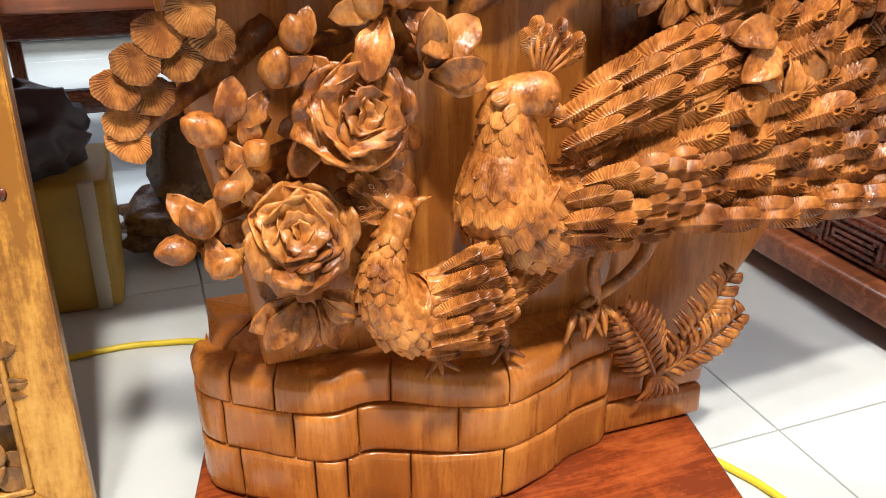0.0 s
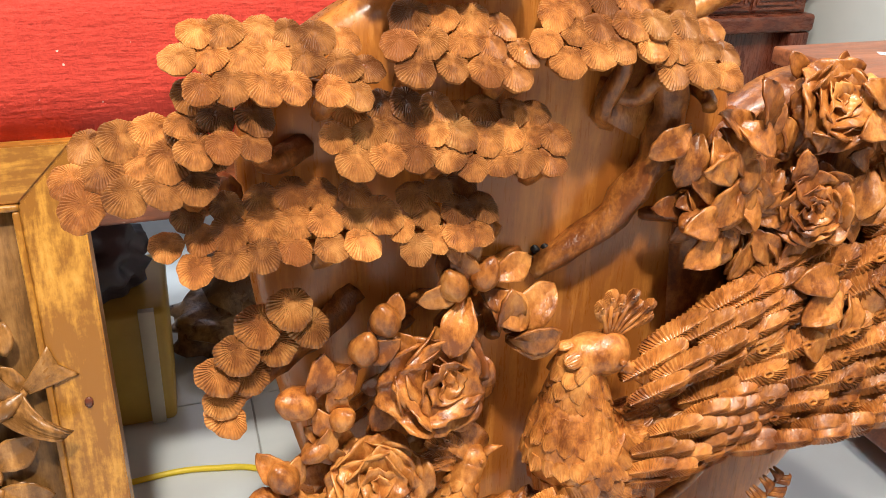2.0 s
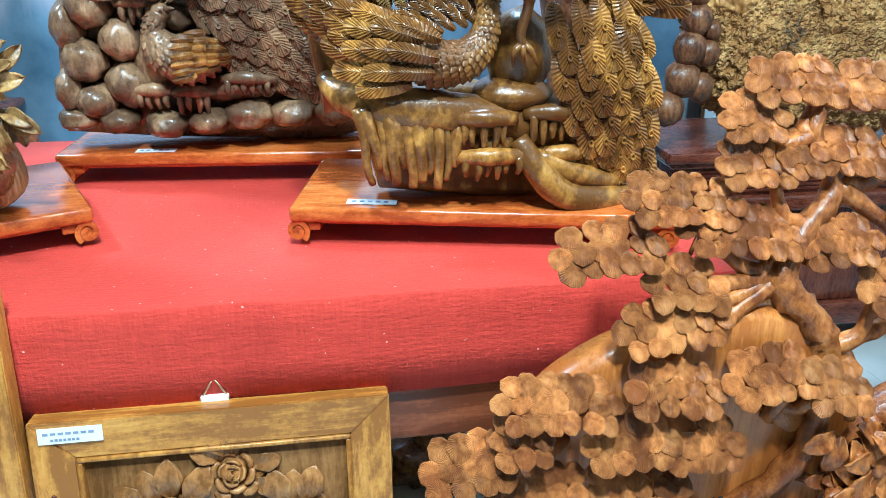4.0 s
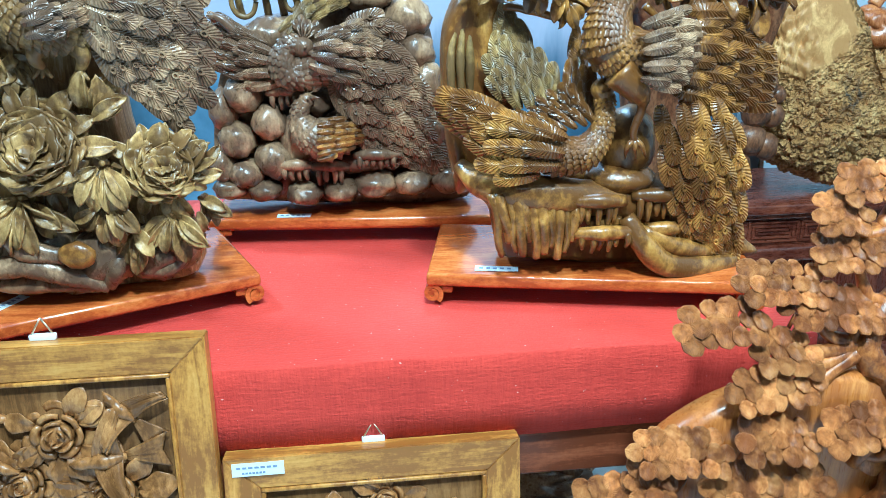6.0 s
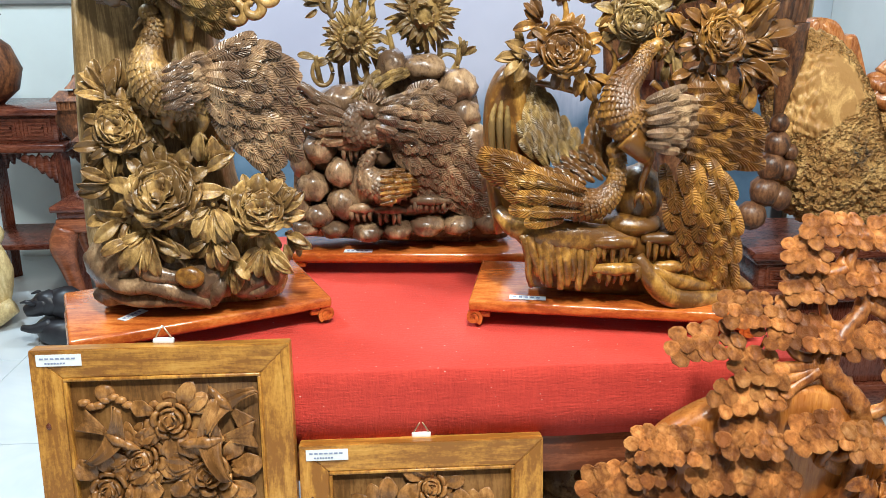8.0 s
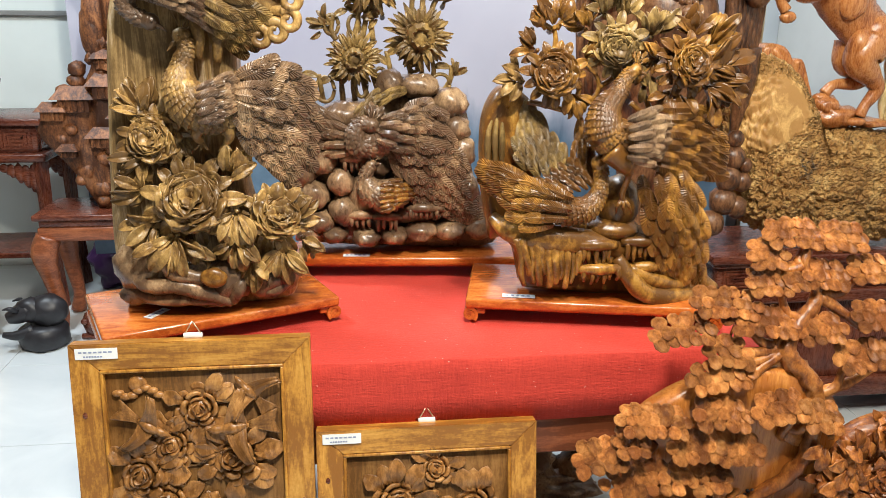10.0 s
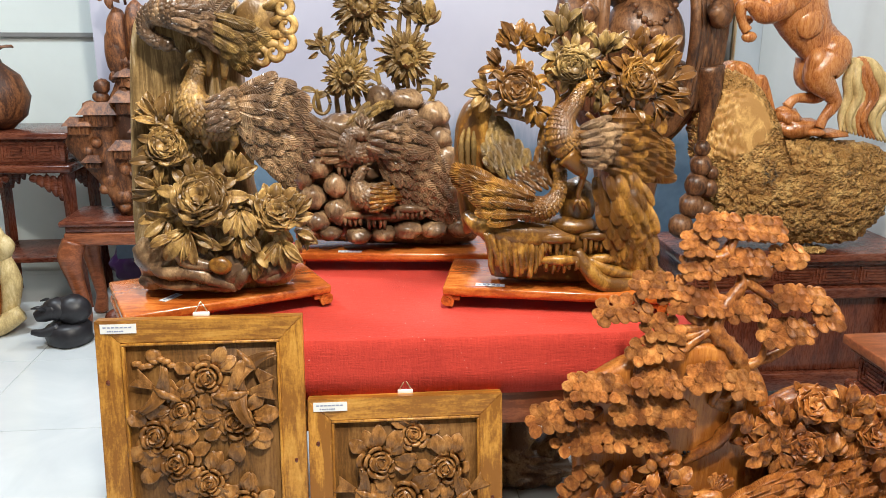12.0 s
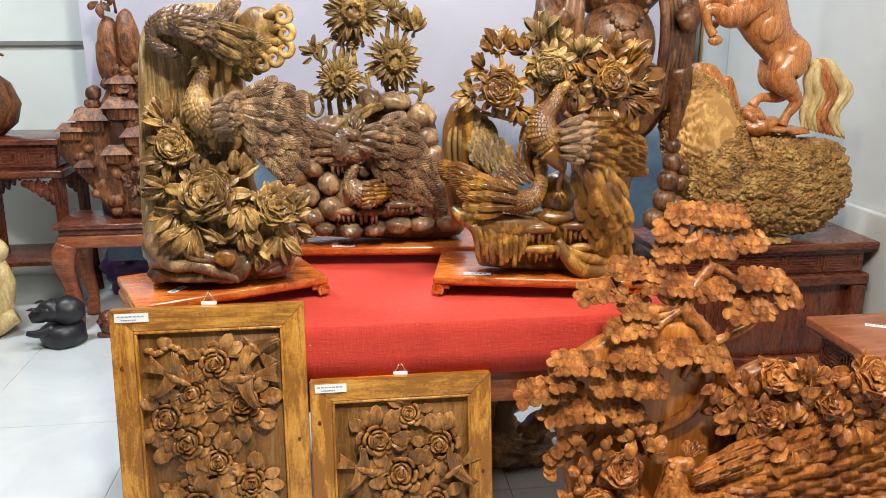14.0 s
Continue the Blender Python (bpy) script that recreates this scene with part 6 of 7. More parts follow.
    for c, w, h in ((at(-0.167, -0.03, 0.398), 13, 17), (at(-0.082, -0.03, 0.409), 8, 17), (at(-0.037, -0.03, 0.424), 9, 14), (at(0.107, -0.03, 0.410), 14, 14), (at(-0.148, -0.03, 0.546), 10, 13), (at(0.063, -0.03, 0.642), 8, 14), (at(0.044, -0.03, 0.455), 9, 9), (at(-0.096, -0.03, 0.546), 8, 12)):
        bm = bmesh.new()
        pts = [c + Vector((w * 0.00168 * math.cos(k * 0.78), 0.003 * math.sin(k), h * 0.00168 * math.sin(k * 0.78))) for k in range(9)]
        limb(bm, pts, [0.0048] * 4, 3, 7)
        part("tendril", bm, "dark_olive", t, "", True, True)
    for q, (c, n, a0, a1, s) in enumerate(((at(0.114, -0.03, 0.596), 7, 50, 160, 0.060), (at(0.086, -0.03, 0.616), 5, 40, 150, 0.044), (at(-0.158, -0.03, 0.541), 5, 90, 220, 0.042), (at(0.048, -0.03, 0.654), 5, 60, 170, 0.046), (at(-0.029, -0.03, 0.571), 4, 120, 250, 0.040), (at(0.136, -0.03, 0.430), 4, 20, 110, 0.040))):
        leaf_fan(t, "dark_olive", c, n, a0, a1, s, 560 + q)
    # the sunflowers
    for q, (c, r, tip) in enumerate(((at(-0.054, -0.055, 0.650), 0.042, (0.1, -1, 0.1)), (at(-0.098, -0.055, 0.470), 0.033, (-0.1, -1, 0.05)), (at(0.056, -0.055, 0.521), 0.038, (0.2, -1, 0.0)))):
        bm = bmesh.new()
        blob(bm, c, (r, r * 0.8, r), 4, 0.25, 9, q)
        f = part("sunflower", bm, "dark_olive", t, "", True, True)
        for ring, (rr, n) in enumerate(((0.55, 9), (0.9, 14))):
            for k in range(n):
                an = 2 * math.pi * (k + 0.5 * ring) / n
                d = Vector((math.cos(an), 0, math.sin(an)))
                place("floret", rnd.choice(kit("dark_olive")["petal"]), f, basis(c + d * r * rr * 0.9 + Vector((0, -r * (0.75 - 0.5 * ring), 0)), FRONT_Y * (0.9 - 0.2 * ring) + d * (0.1 + 0.4 * ring), -d, r * 0.30, r * 0.36, r * 0.36), "", True)
        for ring, (n, s, tilt) in enumerate(((18, 0.9, 0.40), (22, 1.15, 0.12), (24, 1.30, -0.08))):
            for k in range(n):
                an = 2 * math.pi * (k + 0.5 * ring + rnd.uniform(-0.2, 0.2)) / n
                d = Vector((math.cos(an), -tilt, math.sin(an)))
                place("petal", rnd.choice(kit("dark_olive")["spike"]), f, basis(c + d * r * 0.80 + Vector((0, 0.006 * ring, 0)), d + Vector((rnd.uniform(-0.25, 0.25), 0, rnd.uniform(-0.25, 0.25))), FRONT_Y, r * 1.0, r * s * rnd.uniform(0.8, 1.15), r * 0.9), "", True)
    return t


rock_carving()


# ---- amber carving with two peacocks ----
def amber_carving():
    X, Y, Z = 0.065, 1.03, TOPZ
    t = thing("peacock_pair_carving", pose(X, Y, Z), "glossy amber-brown carving of two peacocks on a dripping rock", "carving")
    at = origin_of(X, Y, Z)
    rnd = random.Random(77)
    # the basin of dripping rock
    bm = bmesh.new()
    limb(bm, [at(-0.238, -0.02, 0.172), at(-0.212, -0.055, 0.153), at(-0.165, -0.075, 0.142), at(-0.102, -0.08, 0.135), at(-0.036, -0.075, 0.124), at(0.039, -0.065, 0.109), at(0.104, -0.05, 0.076)], [0.012, 0.022, 0.028, 0.030, 0.028, 0.026, 0.018], 6, 14, 0.8, 1, 0.05)
    part("rock_ledge", bm, "amber", t, "", True, True)
    part("rock_foot", slab_bm([at(-0.169, 0, 0.018), at(-0.184, 0, 0.088), at(-0.208, 0, 0.137), at(-0.094, 0, 0.157), at(0.026, 0, 0.142), at(0.149, 0, 0.092), at(0.245, 0, 0.027), at(0.255, 0, -0.005), at(0.031, 0, -0.005)], Y - 0.030, Y + 0.05, 0.012, 0.015, 20), "amber", t, "", True, True)
    for k in range(11):
        f = k / 10
        top, foot = at(-0.201, -0.085, 0.142).lerp(at(-0.070, -0.085, 0.128), f), at(-0.181, -0.088, 0.038).lerp(at(-0.074, -0.092, 0.032), f)
        top.x += rnd.uniform(-0.004, 0.004)
        foot.z += rnd.uniform(0, 0.014) + (0.02 if k % 3 == 1 else 0)
        r = rnd.uniform(0.0055, 0.0105)
        bm = bmesh.new()
        limb(bm, [top, top.lerp(foot, 0.35) + Vector((rnd.uniform(-0.003, 0.003), -0.010, 0)), top.lerp(foot, 0.75) + Vector((rnd.uniform(-0.004, 0.004), -0.006, 0)), foot], [r * 1.2, r, r * 0.85, r * 0.75], 5, 9, 1, k, 0.08)
        part("drip_column", bm, "amber", t, "", True, True)
    for c, n, h in ((at(-0.063, -0.098, 0.109), 5, 0.034), (at(-0.058, -0.1, 0.063), 6, 0.026), (at(0.032, -0.09, 0.111), 4, 0.036), (at(0.050, -0.085, 0.061), 4, 0.024)):
        bm = bmesh.new()
        limb(bm, [c + Vector((-0.012, 0.006, h * 0.5)), c + Vector((0.03, -0.006, h * 0.6)), c + Vector((0.014 * n, 0.006, h * 0.45))], [0.009, 0.013, 0.009], 4, 9)
        lip = part("drip_shelf", bm, "amber", t, "", True, True)
        for k in range(n):
            p = c + Vector((0.0135 * k, rnd.uniform(-0.004, 0.002), 0))
            bm = bmesh.new()
            limb(bm, [p + Vector((0, 0, h * 0.5)), p + Vector((rnd.uniform(-0.003, 0.003), -0.003, 0)), p + Vector((0, 0.002, -h * rnd.uniform(0.35, 0.7)))], [0.006, 0.0055, 0.003], 3, 8)
            part("drip", bm, "amber", lip, "", True, True)
    # smooth boulders and the rolled root at the foot
    rocks(t, "amber", [(*at(0.021, -0.04, 0.202), 0.044, 0.060), (*at(0.010, -0.05, 0.151), 0.056, 0.024), (*at(-0.022, -0.05, 0.088), 0.040, 0.030), (*at(0.060, -0.04, 0.127), 0.055, 0.022)], 0.048, "rock", 0.10, 30)
    for k, (pts, r) in enumerate((([at(0.013, -0.085, 0.096), at(0.039, -0.1, 0.055), at(0.077, -0.1, 0.020), at(0.132, -0.09, 0.009), at(0.206, -0.07, 0.006)], 0.020), ([at(0.041, -0.09, 0.074), at(0.092, -0.095, 0.047), at(0.157, -0.08, 0.030)], 0.014))):
        bm = bmesh.new()
        limb(bm, pts, [r * 0.7, r, r * 1.1, r * 0.6], 6, 12, 0.9, k, 0.05)
        part("root_fold", bm, "amber", t, "", True, True)
    part("spire_rock", slab_bm([at(-0.237, 0.02, 0.115), at(-0.255, 0.02, 0.219), at(-0.260, 0.02, 0.335), at(-0.249, 0.02, 0.398), at(-0.221, 0.02, 0.435), at(-0.181, 0.02, 0.425), at(-0.149, 0.02, 0.382), at(-0.147, 0.02, 0.261), at(-0.164, 0.02, 0.143)], Y + 0.0, Y + 0.05, 0.014, 0.02, 26), "amber", t, "dark furrowed rock spire", True, True)
    for k in range(7):
        f = k / 6
        bm = bmesh.new()
        limb(bm, [at(-0.240, 0, 0.393).lerp(at(-0.170, 0, 0.399), f), at(-0.250, -0.01, 0.325).lerp(at(-0.162, -0.01, 0.323), f), at(-0.243, 0, 0.208).lerp(at(-0.159, 0, 0.221), f)], [0.004, 0.007, 0.004], 6, 8, 1, k, 0.15)
        part("spire_ridge", bm, "dark_olive", t, "", True, True)
    # the lower bird with raised wings
    hen = bird_body(t, "amber", [at(-0.037, -0.085, 0.294), at(-0.032, -0.085, 0.269), at(-0.036, -0.088, 0.232), at(-0.059, -0.09, 0.204), at(-0.098, -0.085, 0.196), at(-0.135, -0.06, 0.203)], [0.016, 0.013, 0.018, 0.026, 0.029, 0.016], 0.0095, "peahen", (0.08, 0.95), 105, (0.6, -0.35, 0.35), 3)
    plumage(hen, "amber", [at(-0.106, -0.095, 0.179), at(-0.162, -0.09, 0.179), at(-0.210, -0.07, 0.214)], [at(-0.093, -0.095, 0.230), at(-0.142, -0.09, 0.249), at(-0.197, -0.07, 0.270)], 6, 7, 0.066, "plume", 0.95, 0.010, 1, 51, 0, 0.3)
    plumage(hen, "dark_olive", [at(-0.162, -0.03, 0.262), at(-0.191, -0.03, 0.305), at(-0.184, -0.02, 0.360)], [at(-0.094, -0.03, 0.254), at(-0.103, -0.03, 0.303), at(-0.142, -0.02, 0.369)], 8, 6, 0.046, "eye", 0.9, 0.010, 3, 52)
    plumage(hen, "amber", [at(-0.073, -0.03, 0.246), at(-0.081, -0.03, 0.282), at(-0.070, -0.02, 0.329)], [at(-0.032, -0.03, 0.245), at(-0.038, -0.03, 0.288), at(-0.051, -0.02, 0.336)], 6, 4, 0.044, "plume", 0.95, 0.008, 3, 53)
    plumage(hen, "amber", [at(-0.107, -0.06, 0.231), at(-0.136, -0.06, 0.239)], [at(-0.044, -0.06, 0.243), at(-0.066, -0.06, 0.272)], 4, 4, 0.040, "plume", 0.95, 0.008, 3, 57)
    # the standing bird
    cock = bird_body(t, "amber", [at(0.025, -0.08, 0.475), at(0.008, -0.08, 0.462), at(-0.008, -0.082, 0.432), at(-0.031, -0.088, 0.402), at(-0.034, -0.095, 0.362), at(0.003, -0.09, 0.338), at(0.052, -0.065, 0.319)], [0.012, 0.013, 0.018, 0.030, 0.040, 0.038, 0.018], 0.0095, "peacock", (0.06, 0.95), 105, (0.75, -0.3, -0.4), 4)
    plumage(cock, "bluewood", [at(-0.008, -0.135, 0.313), at(0.030, -0.13, 0.309), at(0.076, -0.105, 0.318)], [at(-0.010, -0.13, 0.387), at(0.028, -0.125, 0.399), at(0.081, -0.1, 0.385)], 6, 7, 0.050, "plume", 0.95, 0.008, 1, 54)
    plumage(cock, "amber", [at(0.060, -0.07, 0.282), at(0.111, -0.068, 0.269), at(0.168, -0.06, 0.264)], [at(0.077, -0.065, 0.402), at(0.121, -0.06, 0.400), at(0.168, -0.055, 0.376)], 6, 9, 0.066, "plume", 0.95, 0.010, 3, 55, 0, 0.25)
    plumage(cock, "amber", [at(0.046, -0.078, 0.273), at(0.061, -0.088, 0.196), at(0.083, -0.088, 0.124), at(0.117, -0.08, 0.069)], [at(0.140, -0.066, 0.283), at(0.180, -0.07, 0.204), at(0.196, -0.07, 0.130), at(0.204, -0.066, 0.062)], 9, 6, 0.060, "eye", 0.95, 0.016, 3, 56, 0, 0.2)
    bm = bmesh.new()
    limb(bm, [at(-0.028, -0.12, 0.325), at(0.002, -0.125, 0.295), at(0.011, -0.12, 0.274), at(0.005, -0.11, 0.235), at(0.013, -0.105, 0.215)], [0.026, 0.018, 0.007, 0.006, 0.005], 5, 10)
    for dx in (-0.016, 0.0, 0.016):
        limb(bm, [at(0.010, -0.105, 0.223), at(0.008, -0.112, 0.213) + Vector((dx * 0.7, 0, 0)), at(0.015, -0.1, 0.193) + Vector((dx, 0, 0))], [0.005, 0.0045, 0.0015], 3, 6)
    part("leg", bm, "amber", cock, "", True, True)
    # flowering branches overhead
    for line in ((at(-0.175, -0.03, 0.409), at(-0.135, -0.04, 0.402), at(-0.092, -0.04, 0.392), at(-0.053, -0.04, 0.408), at(-0.034, -0.04, 0.438), at(-0.045, -0.04, 0.469)), (at(-0.092, -0.04, 0.392), at(-0.100, -0.04, 0.415), at(-0.110, -0.04, 0.436)), (at(-0.121, -0.04, 0.398), at(-0.135, -0.04, 0.416), at(-0.146, -0.04, 0.430)), (at(-0.053, -0.04, 0.408), at(-0.076, -0.04, 0.419), at(-0.072, -0.04, 0.438)), (at(-0.034, -0.04, 0.438), at(-0.010, -0.04, 0.455), at(-0.004, -0.04, 0.482)), (at(-0.045, -0.04, 0.469), at(-0.069, -0.04, 0.479), at(-0.087, -0.04, 0.476)), (at(0.037, -0.03, 0.406), at(0.067, -0.03, 0.384), at(0.102, -0.03, 0.398), at(0.119, -0.04, 0.433)), (at(0.081, -0.03, 0.388), at(0.065, -0.03, 0.419), at(0.057, -0.03, 0.453)), (at(-0.127, -0.03, 0.503), at(-0.124, -0.03, 0.527), at(-0.128, -0.03, 0.549))):
        bm = bmesh.new()
        limb(bm, list(line), blend_list([0.0065, 0.0045], len(line)), 5, 8, 1, 6, 0.14)
        part("flowering_branch", bm, "amber", t, "", True, True)
    for q, (c, r, ax, mat) in enumerate(((at(-0.133, -0.065, 0.465), 0.044, (-0.2, -1, 0.2), "amber"), (at(-0.014, -0.06, 0.519), 0.044, (0.0, -1, -0.15), "dark_olive"), (at(0.134, -0.065, 0.486), 0.046, (0.2, -1, 0.25), "amber"))):
        carved_peony(t, mat, c, ax, r, 600 + q)
    for q, (c, n, a0, a1, s, mat) in enumerate(((at(-0.130, -0.04, 0.553), 8, 25, 160, 0.052, "amber"), (at(-0.161, -0.04, 0.510), 5, 110, 220, 0.046, "amber"), (at(-0.187, -0.035, 0.450), 6, 110, 230, 0.050, "olive"), (at(-0.068, -0.04, 0.549), 5, 60, 180, 0.048, "amber"), (at(-0.034, -0.04, 0.575), 7, 50, 150, 0.058, "dark_olive"), (at(0.007, -0.04, 0.568), 5, 40, 130, 0.052, "dark_olive"), (at(0.065, -0.04, 0.535), 7, 30, 140, 0.056, "dark_olive"), (at(0.079, -0.045, 0.495), 6, 100, 240, 0.050, "amber"), (at(0.149, -0.04, 0.534), 6, 40, 140, 0.056, "amber"), (at(0.186, -0.04, 0.514), 6, 20, 90, 0.060, "amber"), (at(0.182, -0.05, 0.474), 9, -50, 70, 0.080, "amber"), (at(0.180, -0.05, 0.440), 7, -75, 20, 0.072, "amber"), (at(0.116, -0.05, 0.434), 6, 200, 320, 0.050, "amber"), (at(-0.095, -0.05, 0.430), 5, 240, 340, 0.046, "amber"), (at(0.062, -0.035, 0.461), 6, 0, 360, 0.046, "dark_olive"), (at(0.031, -0.04, 0.488), 5, 220, 330, 0.044, "dark_olive"), (at(-0.075, -0.045, 0.490), 5, -40, 70, 0.046, "amber"))):
        leaf_fan(t, mat, c, n, a0, a1, s, 640 + q)
    for q, (c, foot, dx) in enumerate(((at(-0.103, -0.04, 0.584), at(-0.124, -0.03, 0.549), 0.25), (at(-0.162, -0.04, 0.566), at(-0.135, -0.03, 0.549), -0.8), (at(-0.034, -0.04, 0.601), at(-0.028, -0.03, 0.568), 0.1), (at(0.200, -0.04, 0.561), at(0.182, -0.03, 0.520), 0.8), (at(0.070, -0.04, 0.568), at(0.068, -0.03, 0.534), 0.2))):
        st = part("bud_stem", _stem([foot, foot.lerp(c, 0.5), c]), "amber", t, "", True, True)
        bud(st, "amber", c, (dx, -0.15, 1), 0.036)


amber_carving()


# ---- burl with a rearing horse, on its console ----
def fret_panel(owner, m, w, h, mat="rosewood", cells=3):
    """A row of carved meander panels: raised bars over a recessed field, each cell its own part."""
    cw = w / cells
    for k in range(cells):
        x0 = -w / 2 + k * cw + 0.004
        x1 = x0 + cw - 0.008
        t, step = h * 0.085, h * 0.19
        z0, z1, q = 0.0, h, 0
        fret = part("fret", boxed(x0 - 0.003, x1 + 0.003, -0.0012, 0.002, -0.003, h + 0.003), mat, owner, "", False)
        fret.matrix_basis = m
        while x1 - x0 > step * 1.2 and z1 - z0 > step * 0.8 and q < 4:
            for a in ((x0, x1, z1 - t, z1), (x0, x1 - (step if q % 2 else 0), z0, z0 + t), (x0, x0 + t, z0 + t, z1 - t), (x1 - t, x1, z0 + t * (4 if q % 2 == 0 else 1), z1 - t)):
                part("fret_bar", boxed(a[0], a[1], -0.006, -0.0013, a[2], a[3]), mat, fret, "", False)
            x0, x1, z0, z1 = x0 + step, x1 - step, z0 + step, z1 - step
            q += 1


def console(name, x0, x1, y0, y1, top, label, side=False):
    """A low altar-style cabinet: overhanging top, fretted frieze, moulded rail, square legs and a base rail."""
    t = thing(name, pose((x0 + x1) / 2, (y0 + y1) / 2, 0), label, "console", "rosewood consoles")
    w, d = (x1 - x0) / 2, (y1 - y0) / 2
    part("top", boxed(-w, w, -d, d, top - 0.028, top, 0.005, seg=3), "redwood" if side else "rosewood", t)
    part("top_moulding", boxed(-w + 0.016, w - 0.016, -d + 0.016, d - 0.016, top - 0.045, top - 0.0285, 0.005, seg=3), "rosewood", t)
    f0, f1 = top - 0.125, top - 0.0455
    part("frieze", boxed(-w + 0.035, w - 0.035, -d + 0.035, d - 0.035, f0, f1, 0.002), "rosewood", t, "fretted frieze")
    part("rail", boxed(-w + 0.012, w - 0.012, -d + 0.012, d - 0.012, f0 - 0.045, f0 - 0.0005, 0.012, seg=4), "rosewood", t)
    for x in (-w + 0.018, w - 0.078):
        for y in (-d + 0.018, d - 0.078):
            part("leg", boxed(x, x + 0.06, y, y + 0.06, 0.0, f0 - 0.0455, 0.006), "rosewood_v", t)
    part("base_rail", boxed(-w + 0.025, w - 0.025, -d + 0.025, d - 0.025, 0.085, 0.155, 0.006), "rosewood", t, "fretted base rail")
    part("inner_body", boxed(-w + 0.05, w - 0.05, -d + 0.05, d - 0.05, 0.156, f0 - 0.046, 0.003), "rosewood_v", t)
    fret_panel(t, pose(0, -d + 0.0345, f0 + 0.01), 2 * w - 0.10, f1 - f0 - 0.02, "rosewood", 5)
    if side:
        part("skirt", boxed(-w - 0.012, w, -d, d, 0.036, 0.084, 0.012, seg=4), "redwood", t, "broad moulded skirt")
        fret_panel(t, pose(-w + 0.0345, 0, f0 + 0.008, 0, 0, -90), 2 * d - 0.10, f1 - f0 - 0.016, "rosewood", 8)
        fret_panel(t, pose(-w + 0.0245, 0, 0.092, 0, 0, -90), 2 * d - 0.10, 0.056, "rosewood", 8)
    return t


console("console_cabinet", 0.66, 1.515, 1.70, 2.06, 0.608, "dark rosewood console with a fretted frieze under a burl carving")
console("side_cabinet", 0.905, 1.48, 0.02, 1.155, 0.545, "reddish rosewood side cabinet with fretted panels and a tag", True)
small_tag(1.06, 1.05, 0.5455, -30, 0.06)


def burl_and_horse():
    X, Y, Z = 1.03, 1.80, 0.609
    t = thing("burl_carving", pose(X, Y, Z), "pale knobbly burl with a polished rearing horse on top", "carving")
    at = origin_of(X, Y, Z)
    loop = [at(-0.284, 0, 0.136), at(-0.326, 0, 0.293), at(-0.352, 0, 0.475), at(-0.322, 0, 0.569), at(-0.247, 0, 0.611), at(-0.152, 0, 0.575), at(-0.093, 0, 0.491), at(-0.058, 0, 0.400), at(0.077, 0, 0.383), at(0.232, 0, 0.372), at(0.328, 0, 0.350), at(0.381, 0, 0.256), at(0.378, 0, 0.149), at(0.296, 0, 0.047), at(0.164, 0, 0.020), at(-0.039, 0, 0.031), at(-0.196, 0, 0.069)]
    o = Vector((X, Y, Z))
    outline = spline([p - o for p in loop + loop[:1]], 12)[:-1]
    c = at(-0.017, 0, 0.255) - o
    polar = sorted((math.atan2(p.z - c.z, p.x - c.x), (p - c).length) for p in outline)
    polar = [(polar[-1][0] - 2 * math.pi, polar[-1][1])] + polar + [(polar[0][0] + 2 * math.pi, polar[0][1])]
    angles, radii = np.array([p[0] for p in polar]), np.array([p[1] for p in polar])
    bare = at(-0.186, 0, 0.443) - o
    bm = bmesh.new()
    for v in bmesh.ops.create_icosphere(bm, subdivisions=7, radius=1)["verts"]:
        d = v.co.normalized()
        flat = math.hypot(d.x, d.z)
        th = math.atan2(d.z, d.x)
        r = float(np.interp(th, angles, radii)) * flat ** 0.7
        w = c + Vector((math.cos(th) * r, math.copysign(abs(d.y) ** 0.7, d.y) * 0.105, math.sin(th) * r))
        away = Vector(((w.x - bare.x) * 1.25, 0, (w.z - bare.z) * 0.85)).length + 0.035 * noise.noise(w * 16)
        crust = max(0.0, min(1.0, (away - 0.085) / 0.02)) if d.y < 0.3 else 1.0
        if noise.noise(w * 17 + Vector((3, 1, 5))) > 0.16:
            crust = max(crust, 0.9)
        big, fine = noise.voronoi(w * 46)[0][0], noise.voronoi(w * 105)[0][0]
        k = (0.020 * (0.42 - big * big * 1.6) + 0.008 * (0.4 - fine * fine * 1.5) + 0.012 * noise.noise(w * 12)) * crust + 0.006 * noise.noise(w * 9) * (1 - crust)
        v.co = o + w + d * k
        v.co.z = max(v.co.z, Z + 0.001)
    bmesh.ops.recalc_face_normals(bm, faces=bm.faces)
    part("burl", bm, "burl", t, "pale yellow burl crusted with small knobs", True, True)
    # the cut face of reddish heartwood behind and under the hooves
    part("red_rock", slab_bm([at(-0.249, 0.05, 0.569), at(-0.219, 0.05, 0.640), at(-0.155, 0.05, 0.635), at(-0.124, 0.05, 0.597), at(-0.087, 0.05, 0.591), at(-0.046, 0.05, 0.486), at(-0.010, 0.05, 0.383), at(-0.134, 0.05, 0.364)], Y + 0.03, Y + 0.08, 0.010, 0.02, 24), "horse", t, "", True, True)
    for k, (a, b, c2) in enumerate(((at(-0.189, 0.03, 0.629), at(-0.124, 0.025, 0.539), at(-0.061, 0.02, 0.398)), (at(-0.122, 0.03, 0.589), at(-0.077, 0.025, 0.499), at(-0.032, 0.02, 0.387)))):
        bm = bmesh.new()
        limb(bm, [a, b, c2], [0.010, 0.014, 0.008], 6, 10, 0.8, k, 0.1)
        part("rock_fold", bm, "horse", t, "", True, True)
    rocks(t, "horse", [(*at(0.019, 0, 0.425), 0.085, 0.034), (*at(-0.012, 0.01, 0.459), 0.045, 0.030), (*at(0.140, 0, 0.403), 0.060, 0.016)], 0.06, "red_rock", 0.3, 60)
